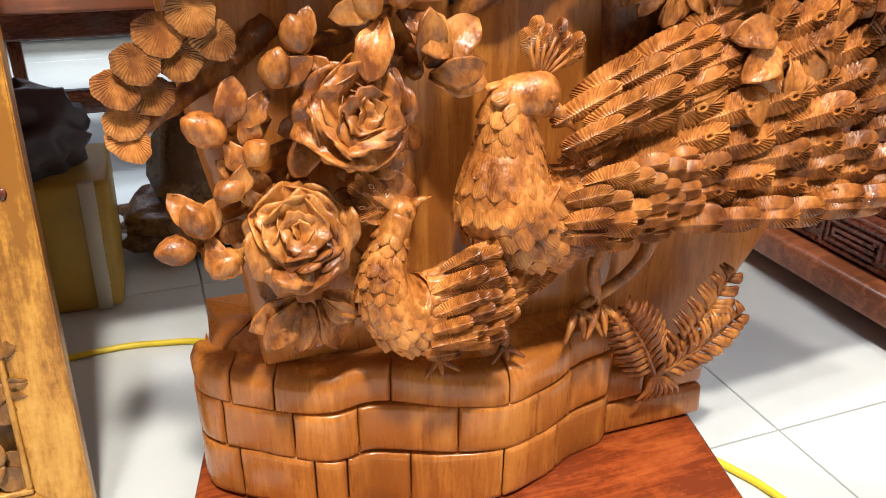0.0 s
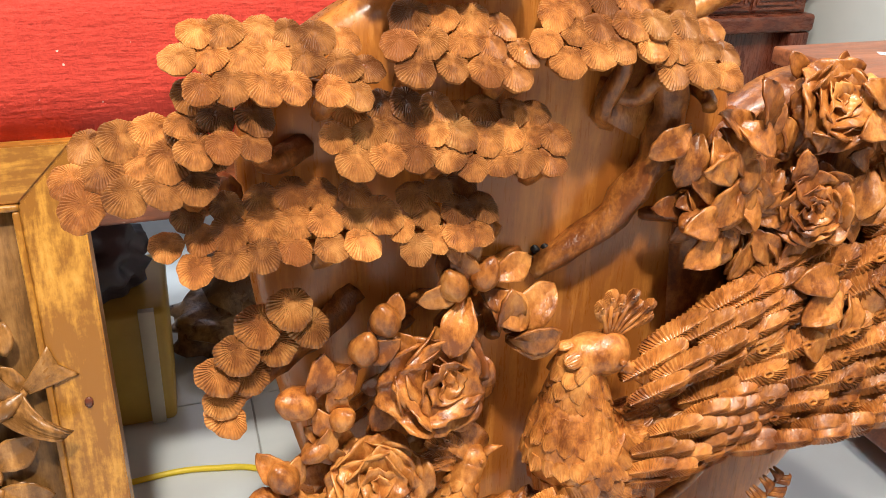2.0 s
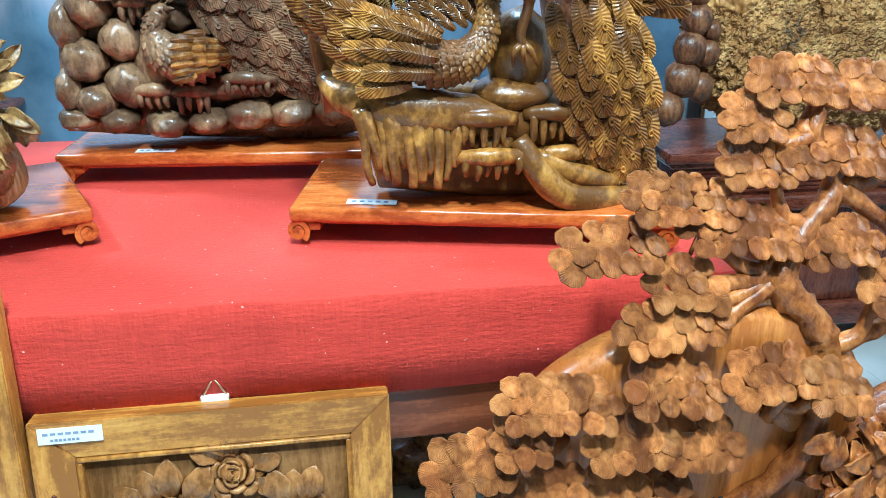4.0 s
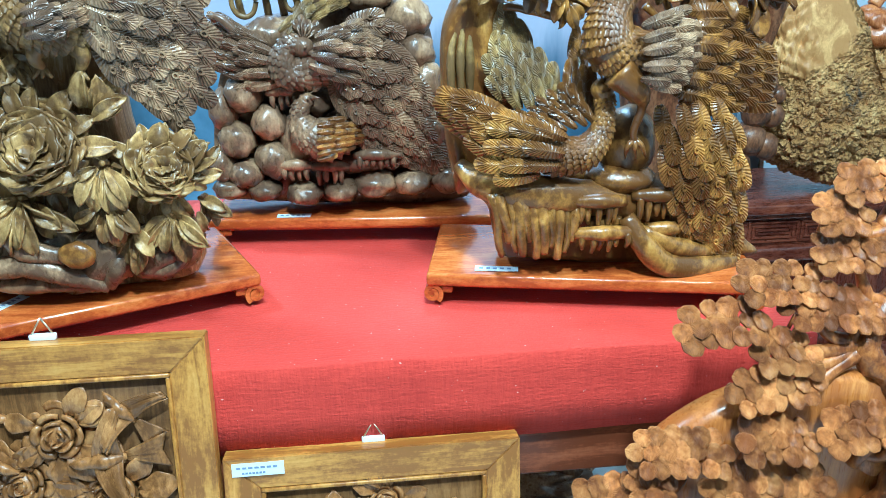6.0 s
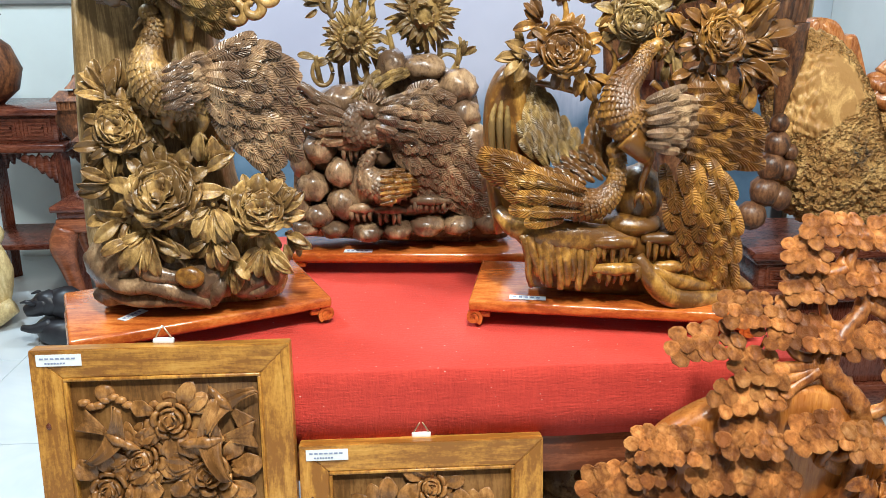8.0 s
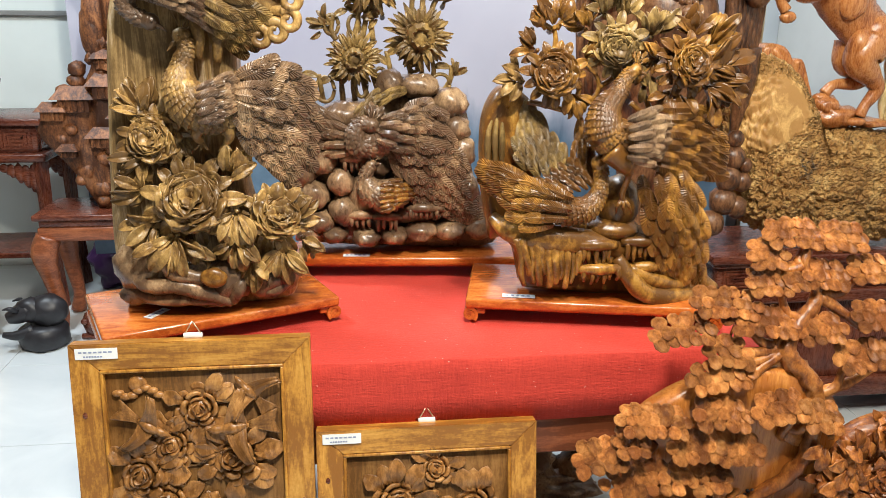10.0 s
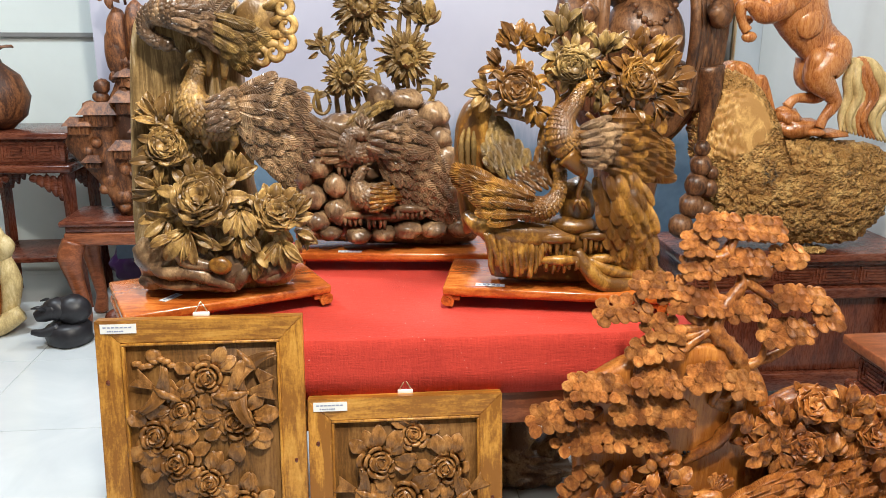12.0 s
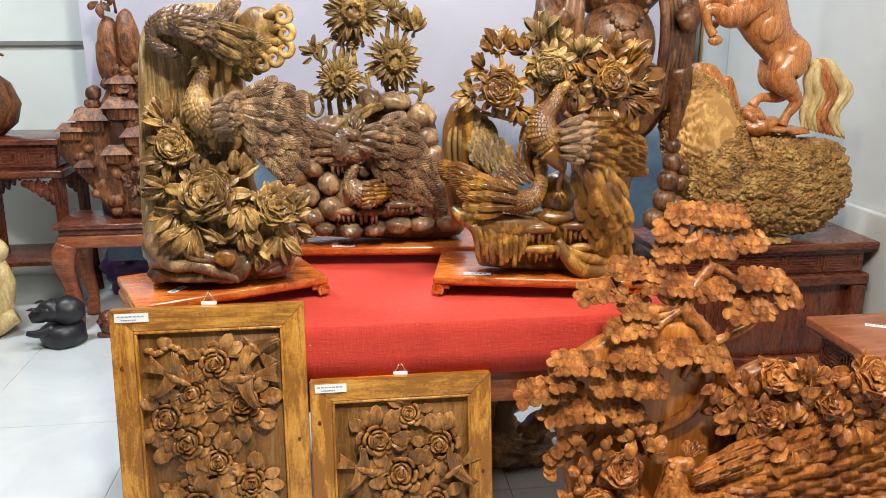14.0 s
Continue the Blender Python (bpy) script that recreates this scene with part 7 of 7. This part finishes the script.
    bm = bmesh.new()
    limb(bm, [at(-0.039, 0, 0.959), at(-0.045, 0, 0.876), at(-0.007, 0, 0.792), at(0.043, 0, 0.721), at(0.100, 0, 0.667), at(0.118, 0, 0.623)], [0.078, 0.105, 0.092, 0.074, 0.074, 0.062], 7, 22, 0.82, 2, 0.02)
    limb(bm, [at(-0.024, 0, 0.913), at(-0.077, 0, 1.023), at(-0.154, 0, 1.093)], [0.085, 0.055, 0.042], 5, 14)
    limb(bm, [at(-0.144, 0, 1.090), at(-0.182, 0, 1.066), at(-0.227, 0, 1.021)], [0.044, 0.036, 0.024], 4, 12)
    # muscles of the chest, flank and quarters
    for p, r in ((at(-0.109, -0.055, 0.834), (0.045, 0.030, 0.055)), (at(-0.066, -0.07, 0.864), (0.05, 0.028, 0.06)), (at(-0.010, -0.062, 0.767), (0.045, 0.022, 0.05)), (at(0.100, -0.045, 0.668), (0.055, 0.036, 0.062)), (at(0.042, -0.05, 0.634), (0.040, 0.034, 0.060))):
        blob(bm, p, r, 3, 0.08, 2, p.x)
    limb(bm, [at(-0.087, -0.04, 0.829), at(-0.161, -0.06, 0.797), at(-0.214, -0.065, 0.823), at(-0.243, -0.06, 0.815), at(-0.232, -0.055, 0.768), at(-0.213, -0.055, 0.742)], [0.050, 0.036, 0.022, 0.020, 0.014, 0.017], 6, 14)
    limb(bm, [at(-0.061, 0.04, 0.868), at(-0.127, 0.05, 0.850), at(-0.184, 0.05, 0.868), at(-0.211, 0.05, 0.840), at(-0.203, 0.05, 0.798)], [0.046, 0.032, 0.021, 0.019, 0.013], 6, 14)
    blob(bm, at(-0.204, -0.055, 0.723), (0.026, 0.018, 0.018), 2, 0.05)
    blob(bm, at(-0.177, 0.03, 0.775), (0.022, 0.018, 0.016), 2, 0.05)
    limb(bm, [at(0.089, -0.03, 0.652), at(0.054, -0.045, 0.595), at(0.102, -0.045, 0.542), at(0.119, -0.045, 0.508), at(0.090, -0.045, 0.463), at(0.077, -0.045, 0.429)], [0.066, 0.052, 0.028, 0.022, 0.016, 0.018], 6, 14)
    blob(bm, at(0.064, -0.05, 0.414), (0.034, 0.024, 0.014), 2, 0.05)
    limb(bm, [at(0.069, 0.03, 0.642), at(0.060, 0.03, 0.587), at(0.117, 0.02, 0.551), at(0.087, 0.015, 0.524), at(0.014, 0.01, 0.521), at(-0.016, 0.01, 0.493)], [0.058, 0.044, 0.026, 0.021, 0.015, 0.018], 6, 14)
    blob(bm, at(-0.025, 0.01, 0.481), (0.028, 0.024, 0.016), 2, 0.05)
    horse = part("horse", bm, "horse", t, "polished orange-brown rearing horse", True, True)
    for k in range(13):
        f = k / 12
        bm = bmesh.new()
        lie = 0.012 * math.sin(k * 2.4)
        limb(bm, [at(0.173, 0, 0.631) + Vector((0, lie, 0.004 * (k % 3))), at(0.192, -0.01, 0.639).lerp(at(0.238, -0.01, 0.643), f), at(0.174, -0.015, 0.588).lerp(at(0.287, -0.01, 0.597), f) + Vector((0, lie, 0)), at(0.171, -0.01, 0.528).lerp(at(0.318, -0.01, 0.537), f) + Vector((0.016, lie, 0)), at(0.188, -0.01, 0.468).lerp(at(0.311, -0.01, 0.456), f) + Vector((-0.016, lie, 0)), at(0.177, -0.01, 0.411).lerp(at(0.345, -0.01, 0.373), f)], [0.012, 0.017, 0.018, 0.017, 0.014, 0.004], 6, 8, 1, k, 0.06)
        part("tail_lock", bm, "horse" if 5 <= k <= 9 else "paleroot", horse, "", True, True)


burl_and_horse()
dish = thing("wooden_disc", pose(1.13, 1.765, 0.6085), "flat round slice of pale wood on the console", "disc")
bm = bmesh.new()
lathe(bm, [(0.050, 0), (0.060, 0.004), (0.060, 0.010), (0.052, 0.013)], 28)
part("slice", bm, "burl", dish)


# a stout laughing statue, plain, on its root pedestal
def statue():
    bm = bmesh.new()
    x, y, z = 0.485, 1.80, 1.22
    blob(bm, (x, y - 0.03, z + 0.10), (0.135, 0.11, 0.15), 4, 0.03, 2, 3)
    blob(bm, (x, y, z + 0.30), (0.17, 0.10, 0.12), 3, 0.05, 2, 4)
    blob(bm, (x, y, z + 0.50), (0.080, 0.080, 0.095), 3, 0.04, 2, 5)
    blob(bm, (x, y + 0.03, z - 0.04), (0.215, 0.12, 0.11), 4, 0.12, 3, 6)
    for s in (-1, 1):
        limb(bm, [(x + s * 0.13, y, z + 0.36), (x + s * 0.23, y - 0.02, z + 0.24), (x + s * 0.225, y - 0.09, z + 0.17), (x + s * 0.19, y - 0.12, z + 0.20)], [0.055, 0.05, 0.035, 0.026], 5, 12, 1, 2, 0.05)
        for k in range(7):
            a = x + s * (0.12 + 0.020 * k)
            limb(bm, [(a, y - 0.05 + 0.008 * k, z + 0.36 - 0.015 * k), (a + s * 0.03, y - 0.085 + 0.012 * k, z + 0.16), (a + s * 0.015, y - 0.075 + 0.012 * k, z - 0.12)], [0.014, 0.020, 0.016], 5, 8)
    for k in range(15):
        a = math.pi * k / 14
        blob(bm, (x - 0.080 * math.cos(a), y - 0.112 - 0.022 * math.sin(a), z + 0.30 - 0.15 * math.sin(a)), (0.011, 0.011, 0.011), 1, 0)
    blob(bm, (x + 0.004, y - 0.150, z + 0.125), (0.030, 0.010, 0.022), 2, 0.3, 5, 1)
    limb(bm, [(x + 0.215, y - 0.06, z + 0.02), (x + 0.225, y - 0.06, z - 0.08), (x + 0.215, y - 0.05, z - 0.24)], [0.048, 0.036, 0.010], 4, 10, 1, 5, 0.1)
    rings = []
    for k in range(26):
        h = k / 25
        r = 0.12 + 0.09 * min(1, (h - 0.80) * 8) if h > 0.80 else 0.11 + 0.02 * math.sin(h * 9)
        ring = []
        for q in range(72):
            a = 2 * math.pi * q / 72
            fold = 0.014 * math.sin(13 * a + 3 * math.sin(4 * h)) if h > 0.80 else 0.04 * noise.noise(Vector((math.cos(a) * 2, math.sin(a) * 2, h * 7)))
            ring.append(bm.verts.new((x + (r + fold) * math.cos(a) * 1.05, y + 0.03 + (r + fold) * math.sin(a) * 0.75, 0.004 + 1.22 * h)))
        rings.append(ring)
    for a, b in zip(rings, rings[1:]):
        for q in range(72):
            bm.faces.new((a[q], a[(q + 1) % 72], b[(q + 1) % 72], b[q]))
    bm.faces.new(rings[0][::-1])
    bm.faces.new(rings[-1])
    for k, (dx, dz, r) in enumerate(((0.20, 0.98, 0.026), (0.20, 0.925, 0.036), (0.24, 0.90, 0.022), (0.19, 0.86, 0.040), (0.235, 0.85, 0.030), (0.18, 0.79, 0.042), (0.225, 0.77, 0.034), (0.15, 0.72, 0.04))):
        blob(bm, (x + dx, y - 0.10, dz), (r, r, r * 1.1), 2, 0.15, 3, k)
    tagged(part("statue", bm, "statue"), "brown wooden statue of a stout figure on a root base", "statue")


statue()


# ---- left side: stools, stand, carvings ----
def cabriole_stool():
    x0, x1, y0, y1, top = -1.765, -1.23, 2.73, 3.06, 0.525
    t = thing("low_table", pose((x0 + x1) / 2, (y0 + y1) / 2, 0), "reddish-brown low table with cabriole legs bearing a carving", "table")
    w, d = (x1 - x0) / 2, (y1 - y0) / 2
    part("top", boxed(-w, w, -d, d, top - 0.026, top, 0.008, seg=3), "rosewood", t)
    part("waist", boxed(-w + 0.02, w - 0.02, -d + 0.02, d - 0.02, top - 0.055, top - 0.0265, 0.004), "rosewood", t)
    part("apron", boxed(-w + 0.012, w - 0.012, -d + 0.012, d - 0.012, top - 0.115, top - 0.0555, 0.010, seg=3), "redwood", t)
    for sx in (-1, 1):
        for sy in (-1, 1):
            bm = bmesh.new()
            x, y = sx * (w - 0.045), sy * (d - 0.045)
            limb(bm, [(x, y, top - 0.10), (x + sx * 0.022, y + sy * 0.012, top - 0.17), (x + sx * 0.012, y + sy * 0.006, 0.25), (x - sx * 0.012, y - sy * 0.006, 0.10), (x + sx * 0.002, y, 0.012)], [0.052, 0.055, 0.036, 0.026, 0.034], 6, 12, 1.0)
            part("leg", bm, "redwood", t, "curved cabriole leg")
    return top


STOOL = cabriole_stool()


def tall_stand():
    x0, x1, y0, y1, top = -2.30, -1.80, 3.06, 3.46, 0.872
    t = thing("plant_stand", pose((x0 + x1) / 2, (y0 + y1) / 2, 0), "tall dark rosewood stand with carved brackets and lower shelf", "stand")
    w, d = (x1 - x0) / 2, (y1 - y0) / 2
    part("top", boxed(-w, w, -d, d, top - 0.03, top, 0.006), "rosewood", t)
    part("frieze", boxed(-w + 0.03, w - 0.03, -d + 0.03, d - 0.03, top - 0.15, top - 0.0305, 0.004), "rosewood", t)
    part("ledge", boxed(-w - 0.005, w + 0.005, -d - 0.005, d + 0.005, top - 0.19, top - 0.1505, 0.012, seg=3), "rosewood", t)
    fret_panel(t, pose(0, -d + 0.0295, top - 0.135), 2 * w - 0.10, 0.09, "rosewood", 3)
    fret_panel(t, pose(w - 0.0295, 0, top - 0.135, 0, 0, 90), 2 * d - 0.10, 0.09, "rosewood", 2)
    for sx in (-1, 1):
        for sy in (-1, 1):
            x, y = sx * (w - 0.03), sy * (d - 0.03)
            bm = bmesh.new()
            limb(bm, [(x, y, top - 0.19), (x, y, 0.4), (x + sx * 0.015, y, 0.0)], [0.032, 0.028, 0.032], 4, 4, 1.0)
            part("leg", bm, "rosewood_v", t, "", False)
            bm = bmesh.new()
            for k in range(5):
                blob(bm, (x - sx * (0.035 + 0.03 * k), y, top - 0.205 - 0.012 * (5 - k)), (0.022, 0.008, 0.010 + 0.011 * (5 - k)), 2, 0.35, 4, k)
            part("bracket", bm, "rosewood", t, "carved corner bracket")
    part("shelf", boxed(-w + 0.02, w - 0.02, -d + 0.02, d - 0.02, 0.24, 0.265, 0.004), "rosewood", t)
    return top


STAND = tall_stand()
gourd = thing("gourd_carving", pose(-2.17, 3.24, STAND), "round brown gourd carving with a leafy stem", "carving")
bm = bmesh.new()
lathe(bm, [(0.06, 0), (0.13, 0.06), (0.155, 0.15), (0.12, 0.25), (0.05, 0.31), (0.03, 0.36)], 28)
part("gourd", bm, "brown", gourd)
for k in range(5):
    place("leaf", kit("brown")["leaf"][k % 3], gourd, basis((0, 0, 0.34), (math.cos(k * 1.3), math.sin(k * 1.3), 0.6), (0, 0, 1), 0.12, 0.12, 0.1))


def village():
    """A rock face with huts, balconies and pagodas, narrow at its foot."""
    X, Y, Z, U = -1.495, 2.88, STOOL, 0.262
    t = thing("village_carving", pose(X, Y, Z), "dull brown carving of a cliff village with tiny huts", "carving")

    def at(a, b, y=0.0):
        return Vector((X + a * U, Y + y, Z + b * U))
    part("cliff", slab_bm([at(*p) for p in ((-0.12, 0.0), (-0.45, 0.6), (-0.88, 1.15), (-0.85, 1.4), (-0.5, 1.75), (-0.1, 2.05), (0.1, 2.6), (0.15, 3.2), (0.5, 3.3), (0.75, 2.4), (0.8, 1.0), (0.6, 0.1), (0.3, 0.0))], Y - 0.03, Y + 0.06, 0.015, 0.03, 20), "brown", t, "", True, True)
    rnd = random.Random(5)
    for k in range(46):
        b = rnd.uniform(0.1, 2.6)
        lo = -0.15 - 0.62 * min(1, b / 1.15) if b < 1.2 else -0.78 + 0.62 * (b - 1.2) / 1.4
        a = rnd.uniform(lo, 0.7)
        s = rnd.uniform(0.022, 0.04)
        bm = bmesh.new()
        blob(bm, at(a, b, -0.035), (s, 0.03, s * rnd.uniform(0.7, 1)), 2, 0.25, 2, k)
        part("boulder", bm, "brown", t, "", True, True)
    for q, (a, b, s) in enumerate(((-0.62, 1.42, 0.055), (-0.28, 1.55, 0.075), (0.25, 1.75, 0.075), (0.3, 2.2, 0.06), (0.1, 1.0, 0.06), (0.45, 1.3, 0.06), (-0.45, 0.85, 0.04))):
        p = at(a, b, -0.05)
        bm = bmesh.new()
        box(bm, p.x - s * 0.8, p.x + s * 0.8, p.y - 0.025, p.y + 0.02, p.z, p.z + s * 0.75, 0.002)
        hut = part("hut", bm, "brown", t, "", False, True)
        for k in range(4):
            bm = boxed(p.x - s * 0.6 + s * 0.36 * k, p.x - s * 0.5 + s * 0.36 * k, p.y - 0.032, p.y - 0.025, p.z + s * 0.1, p.z + s * 0.6)
            part("post", bm, "brown", hut, "", False, True)
        bm = bmesh.new()
        v = [bm.verts.new(c) for c in ((p.x - s * 1.15, p.y - 0.045, p.z + s * 0.7), (p.x + s * 1.15, p.y - 0.045, p.z + s * 0.7), (p.x + s * 1.15, p.y + 0.03, p.z + s * 0.7), (p.x - s * 1.15, p.y + 0.03, p.z + s * 0.7), (p.x - s * 0.6, p.y - 0.01, p.z + s * 1.4), (p.x + s * 0.6, p.y - 0.01, p.z + s * 1.4))]
        for f in ((0, 1, 5, 4), (1, 2, 5), (2, 3, 4, 5), (3, 0, 4), (3, 2, 1, 0)):
            bm.faces.new([v[i] for i in f])
        part("roof", bm, "brown", hut, "", False, True)
    for q, (a, b) in enumerate(((0.15, 3.0), (0.45, 3.1), (0.1, 2.75))):
        bm = bmesh.new()
        blob(bm, at(a, b, -0.04), (0.05, 0.045, 0.12), 3, 0.12, 2, q)
        part("peak", bm, "brown", t, "", True, True)
    for q, (a, b, n) in enumerate(((0.1, 3.7, 6), (0.3, 3.85, 6), (0.35, 0.65, 9), (0.2, 2.45, 8), (0.5, 2.3, 8))):
        sp = part("tree", _stem([at(a, b - 0.35, -0.03), at(a, b - 0.15, -0.045), at(a, b, -0.05)]), "brown", t, "", True, True)
        leaves(sp, "brown", at(a, b, -0.06), 0.012, n, 0.055, 700 + q)


village()


def black_buffalo():
    t = thing("buffalo_figurine", pose(-1.735, 2.63, 0), "small black lacquered buffalo figurine on its base", "figurine")
    bm = bmesh.new()
    lathe(bm, [(0.075, 0), (0.092, 0.012), (0.096, 0.05), (0.090, 0.085), (0.070, 0.10)], 26)
    for v in bm.verts:
        v.co += Vector((0.012, 0.006, 0.004)) * noise.noise(v.co * 22) * (v.co.z > 0.005)
    part("base", bm, "black", t)
    bm = bmesh.new()
    blob(bm, (0.025, 0, 0.155), (0.078, 0.062, 0.070), 3, 0.12, 2, 2)
    blob(bm, (-0.035, -0.02, 0.165), (0.058, 0.045, 0.052), 3, 0.15, 2, 3)
    limb(bm, [(-0.04, -0.02, 0.165), (-0.085, -0.04, 0.150), (-0.115, -0.05, 0.140)], [0.046, 0.036, 0.022], 4, 10)
    limb(bm, [(-0.02, -0.05, 0.09), (-0.08, -0.07, 0.075), (-0.13, -0.07, 0.080)], [0.026, 0.020, 0.012], 4, 10)
    for s in (-1, 1):
        limb(bm, [(-0.07, -0.03 + 0.03 * s, 0.175), (-0.085, -0.03 + 0.055 * s, 0.195), (-0.115, -0.03 + 0.05 * s, 0.190)], [0.012, 0.009, 0.003], 4, 8)
    part("buffalo", bm, "black", t)


black_buffalo()
small = thing("snail_figurine", pose(-1.555, 2.70, 0), "small brown carved animal figurine on the floor", "figurine")
bm = bmesh.new()
blob(bm, (0, 0, 0.065), (0.05, 0.045, 0.06), 3, 0.12, 2, 1)
limb(bm, [(-0.05, -0.02, 0.014), (0.02, -0.02, 0.012), (0.12, 0.0, 0.012)], [0.012, 0.013, 0.010], 4, 8)
blob(bm, (-0.03, -0.04, 0.085), (0.014, 0.01, 0.014), 2, 0)
part("body", bm, "rosewood", small)
sack = thing("purple_bag", pose(-1.58, 3.34, 0), "dark purple plastic bag lying under the low table", "bag")
bm = bmesh.new()
blob(bm, (0, 0, 0.14), (0.17, 0.08, 0.14), 4, 0.35, 3, 5)
part("bag", bm, plain("purple_plastic", (0.06, 0.02, 0.09), 0.35, 20, 0.3), sack)

flame = thing("root_carving", pose(-2.14, 2.86, 0), "pale cream root carving with flame-shaped points and paws", "carving")
bm = bmesh.new()
limb(bm, [(-0.06, 0, 0.0), (-0.05, 0, 0.25), (-0.08, 0, 0.55), (-0.10, 0, 0.70)], [0.12, 0.13, 0.10, 0.04], 6, 16, 1, 3, 0.08)
part("trunk", bm, "horse", flame, "brown heartwood middle")
for k, (x, z, h) in enumerate(((0.02, 0.42, 0.32), (0.06, 0.28, 0.30), (0.10, 0.05, 0.40), (0.05, 0.55, 0.16), (0.09, 0.34, 0.14))):
    bm = bmesh.new()
    limb(bm, [(x - 0.02, -0.06, z), (x + 0.02, -0.07, z + h * 0.5), (x - 0.02, -0.05, z + h)], [0.034, 0.048, 0.004], 6, 10, 0.7)
    part("flame", bm, "paleroot", flame, "pale flame-shaped point")
bm = bmesh.new()
limb(bm, [(0.16, -0.10, 0.10), (0.05, -0.13, 0.045), (-0.10, -0.12, 0.04)], [0.035, 0.048, 0.05], 5, 12)
part("tail", bm, "paleroot", flame)
for z in (0.12, 0.30):
    bm = bmesh.new()
    for k in range(4):
        limb(bm, [(0.0 + 0.02 * k, -0.13, z + 0.05), (0.01 + 0.022 * k, -0.15, z + 0.02), (0.01 + 0.022 * k, -0.14, z - 0.015)], [0.012, 0.012, 0.005], 3, 8)
    part("paw", bm, "paleroot", flame)

# ---- under and beside the table ----
carton = thing("carton", pose(-0.180, 1.262, 0), "taped yellow-brown carton holding a dark plastic bag", "box")
bm = boxed(-0.10, 0.102, -0.10, 0.10, 0, 0.205, 0.010, seg=3)
for v in bm.verts:
    v.co.x *= 0.93 + 0.35 * v.co.z
    v.co.y *= 0.93 + 0.3 * v.co.z
part("body", bm, "carton", carton)
bm = boxed(0.062, 0.084, -0.1065, -0.094, 0.004, 0.207, 0.001)
for v in bm.verts:
    v.co.x *= 0.93 + 0.35 * v.co.z
    v.co.y *= 0.945 + 0.3 * v.co.z
part("tape", bm, "tape", carton, "strip of pale glossy tape")
bm = bmesh.new()
blob(bm, (-0.01, 0, 0.255), (0.09, 0.085, 0.07), 4, 0.35, 3, 8)
part("bag", bm, "bag", carton, "crumpled dark plastic bag")

root = thing("root_sculpture", pose(0.06, 1.38, 0), "dark brown gnarled root sculpture under the table", "sculpture")
bm = bmesh.new()
blob(bm, (0, 0, 0.05), (0.15, 0.10, 0.055), 4, 0.45, 3, 3)
part("base", bm, "bluewood", root)
bm = bmesh.new()
limb(bm, [(0.0, 0, 0.05), (-0.03, 0, 0.16), (0.03, 0.02, 0.28), (0.0, 0, 0.40)], [0.06, 0.05, 0.045, 0.02], 6, 12, 1, 3, 0.25)
limb(bm, [(0.05, 0, 0.06), (0.12, -0.02, 0.16), (0.16, 0, 0.24)], [0.05, 0.035, 0.015], 5, 10, 1, 4, 0.25)
part("root", bm, "bluewood", root)

chair = thing("carved_chair", pose(-0.13, 2.02, 0), "dark rosewood armchair with stepped fretwork behind the table", "chair")
part("seat", boxed(-0.30, 0.26, -0.22, 0.24, 0.36, 0.40, 0.008), "rosewood", chair)
part("seat_rail", boxed(-0.29, 0.25, -0.21, -0.17, 0.29, 0.3595, 0.006), "rosewood", chair)
part("stretcher", boxed(-0.28, 0.24, -0.20, -0.165, 0.13, 0.18, 0.006), "rosewood", chair)
for x in (-0.29, 0.20):
    for y in (-0.21, 0.18):
        part("leg", boxed(x, x + 0.05, y, y + 0.05, 0, 0.359, 0.006), "rosewood_v", chair)
for k in range(4):
    part("fret_step", boxed(-0.22 + 0.03 * k, -0.195 + 0.03 * k, -0.20, -0.18, 0.27 - 0.03 * k, 0.289, 0.002), "rosewood_v", chair)

leaning = thing("picture_frame", pose(1.30, 0.98, 0.5455, -12, 0, -14), "dark red lacquered frame leaning on the cabinet", "frame")
for x0, x1, z0, z1 in ((-0.15, 0.15, 0, 0.045), (-0.15, 0.15, 0.36, 0.40), (-0.15, -0.11, 0.0455, 0.3595), (0.11, 0.15, 0.0455, 0.3595)):
    part("rail", boxed(x0, x1, -0.02, 0.01, z0, z1, 0.006), "rosewood", leaning)
part("panel", boxed(-0.11, 0.11, -0.008, 0.0, 0.045, 0.36, 0.001), "board", leaning)

cable = thing("power_cable", pose(0, 0, 0), "yellow power cable lying across the tiles", "cable")
bm = bmesh.new()
limb(bm, [(-0.80, 1.02, 0.0045), (-0.35, 1.00, 0.0045), (-0.15, 1.035, 0.0045), (-0.045, 1.033, 0.0045), (0.05, 0.985, 0.0045), (0.15, 0.78, 0.0045), (0.34, 0.66, 0.0045), (0.49, 0.61, 0.0045), (0.548, 0.535, 0.0045), (0.575, 0.43, 0.0045), (0.62, 0.2, 0.0045), (0.5, -0.4, 0.0045)], [0.0045] * 12, 10, 8)
part("cord", bm, "rubber", cable)

lay_tiles()
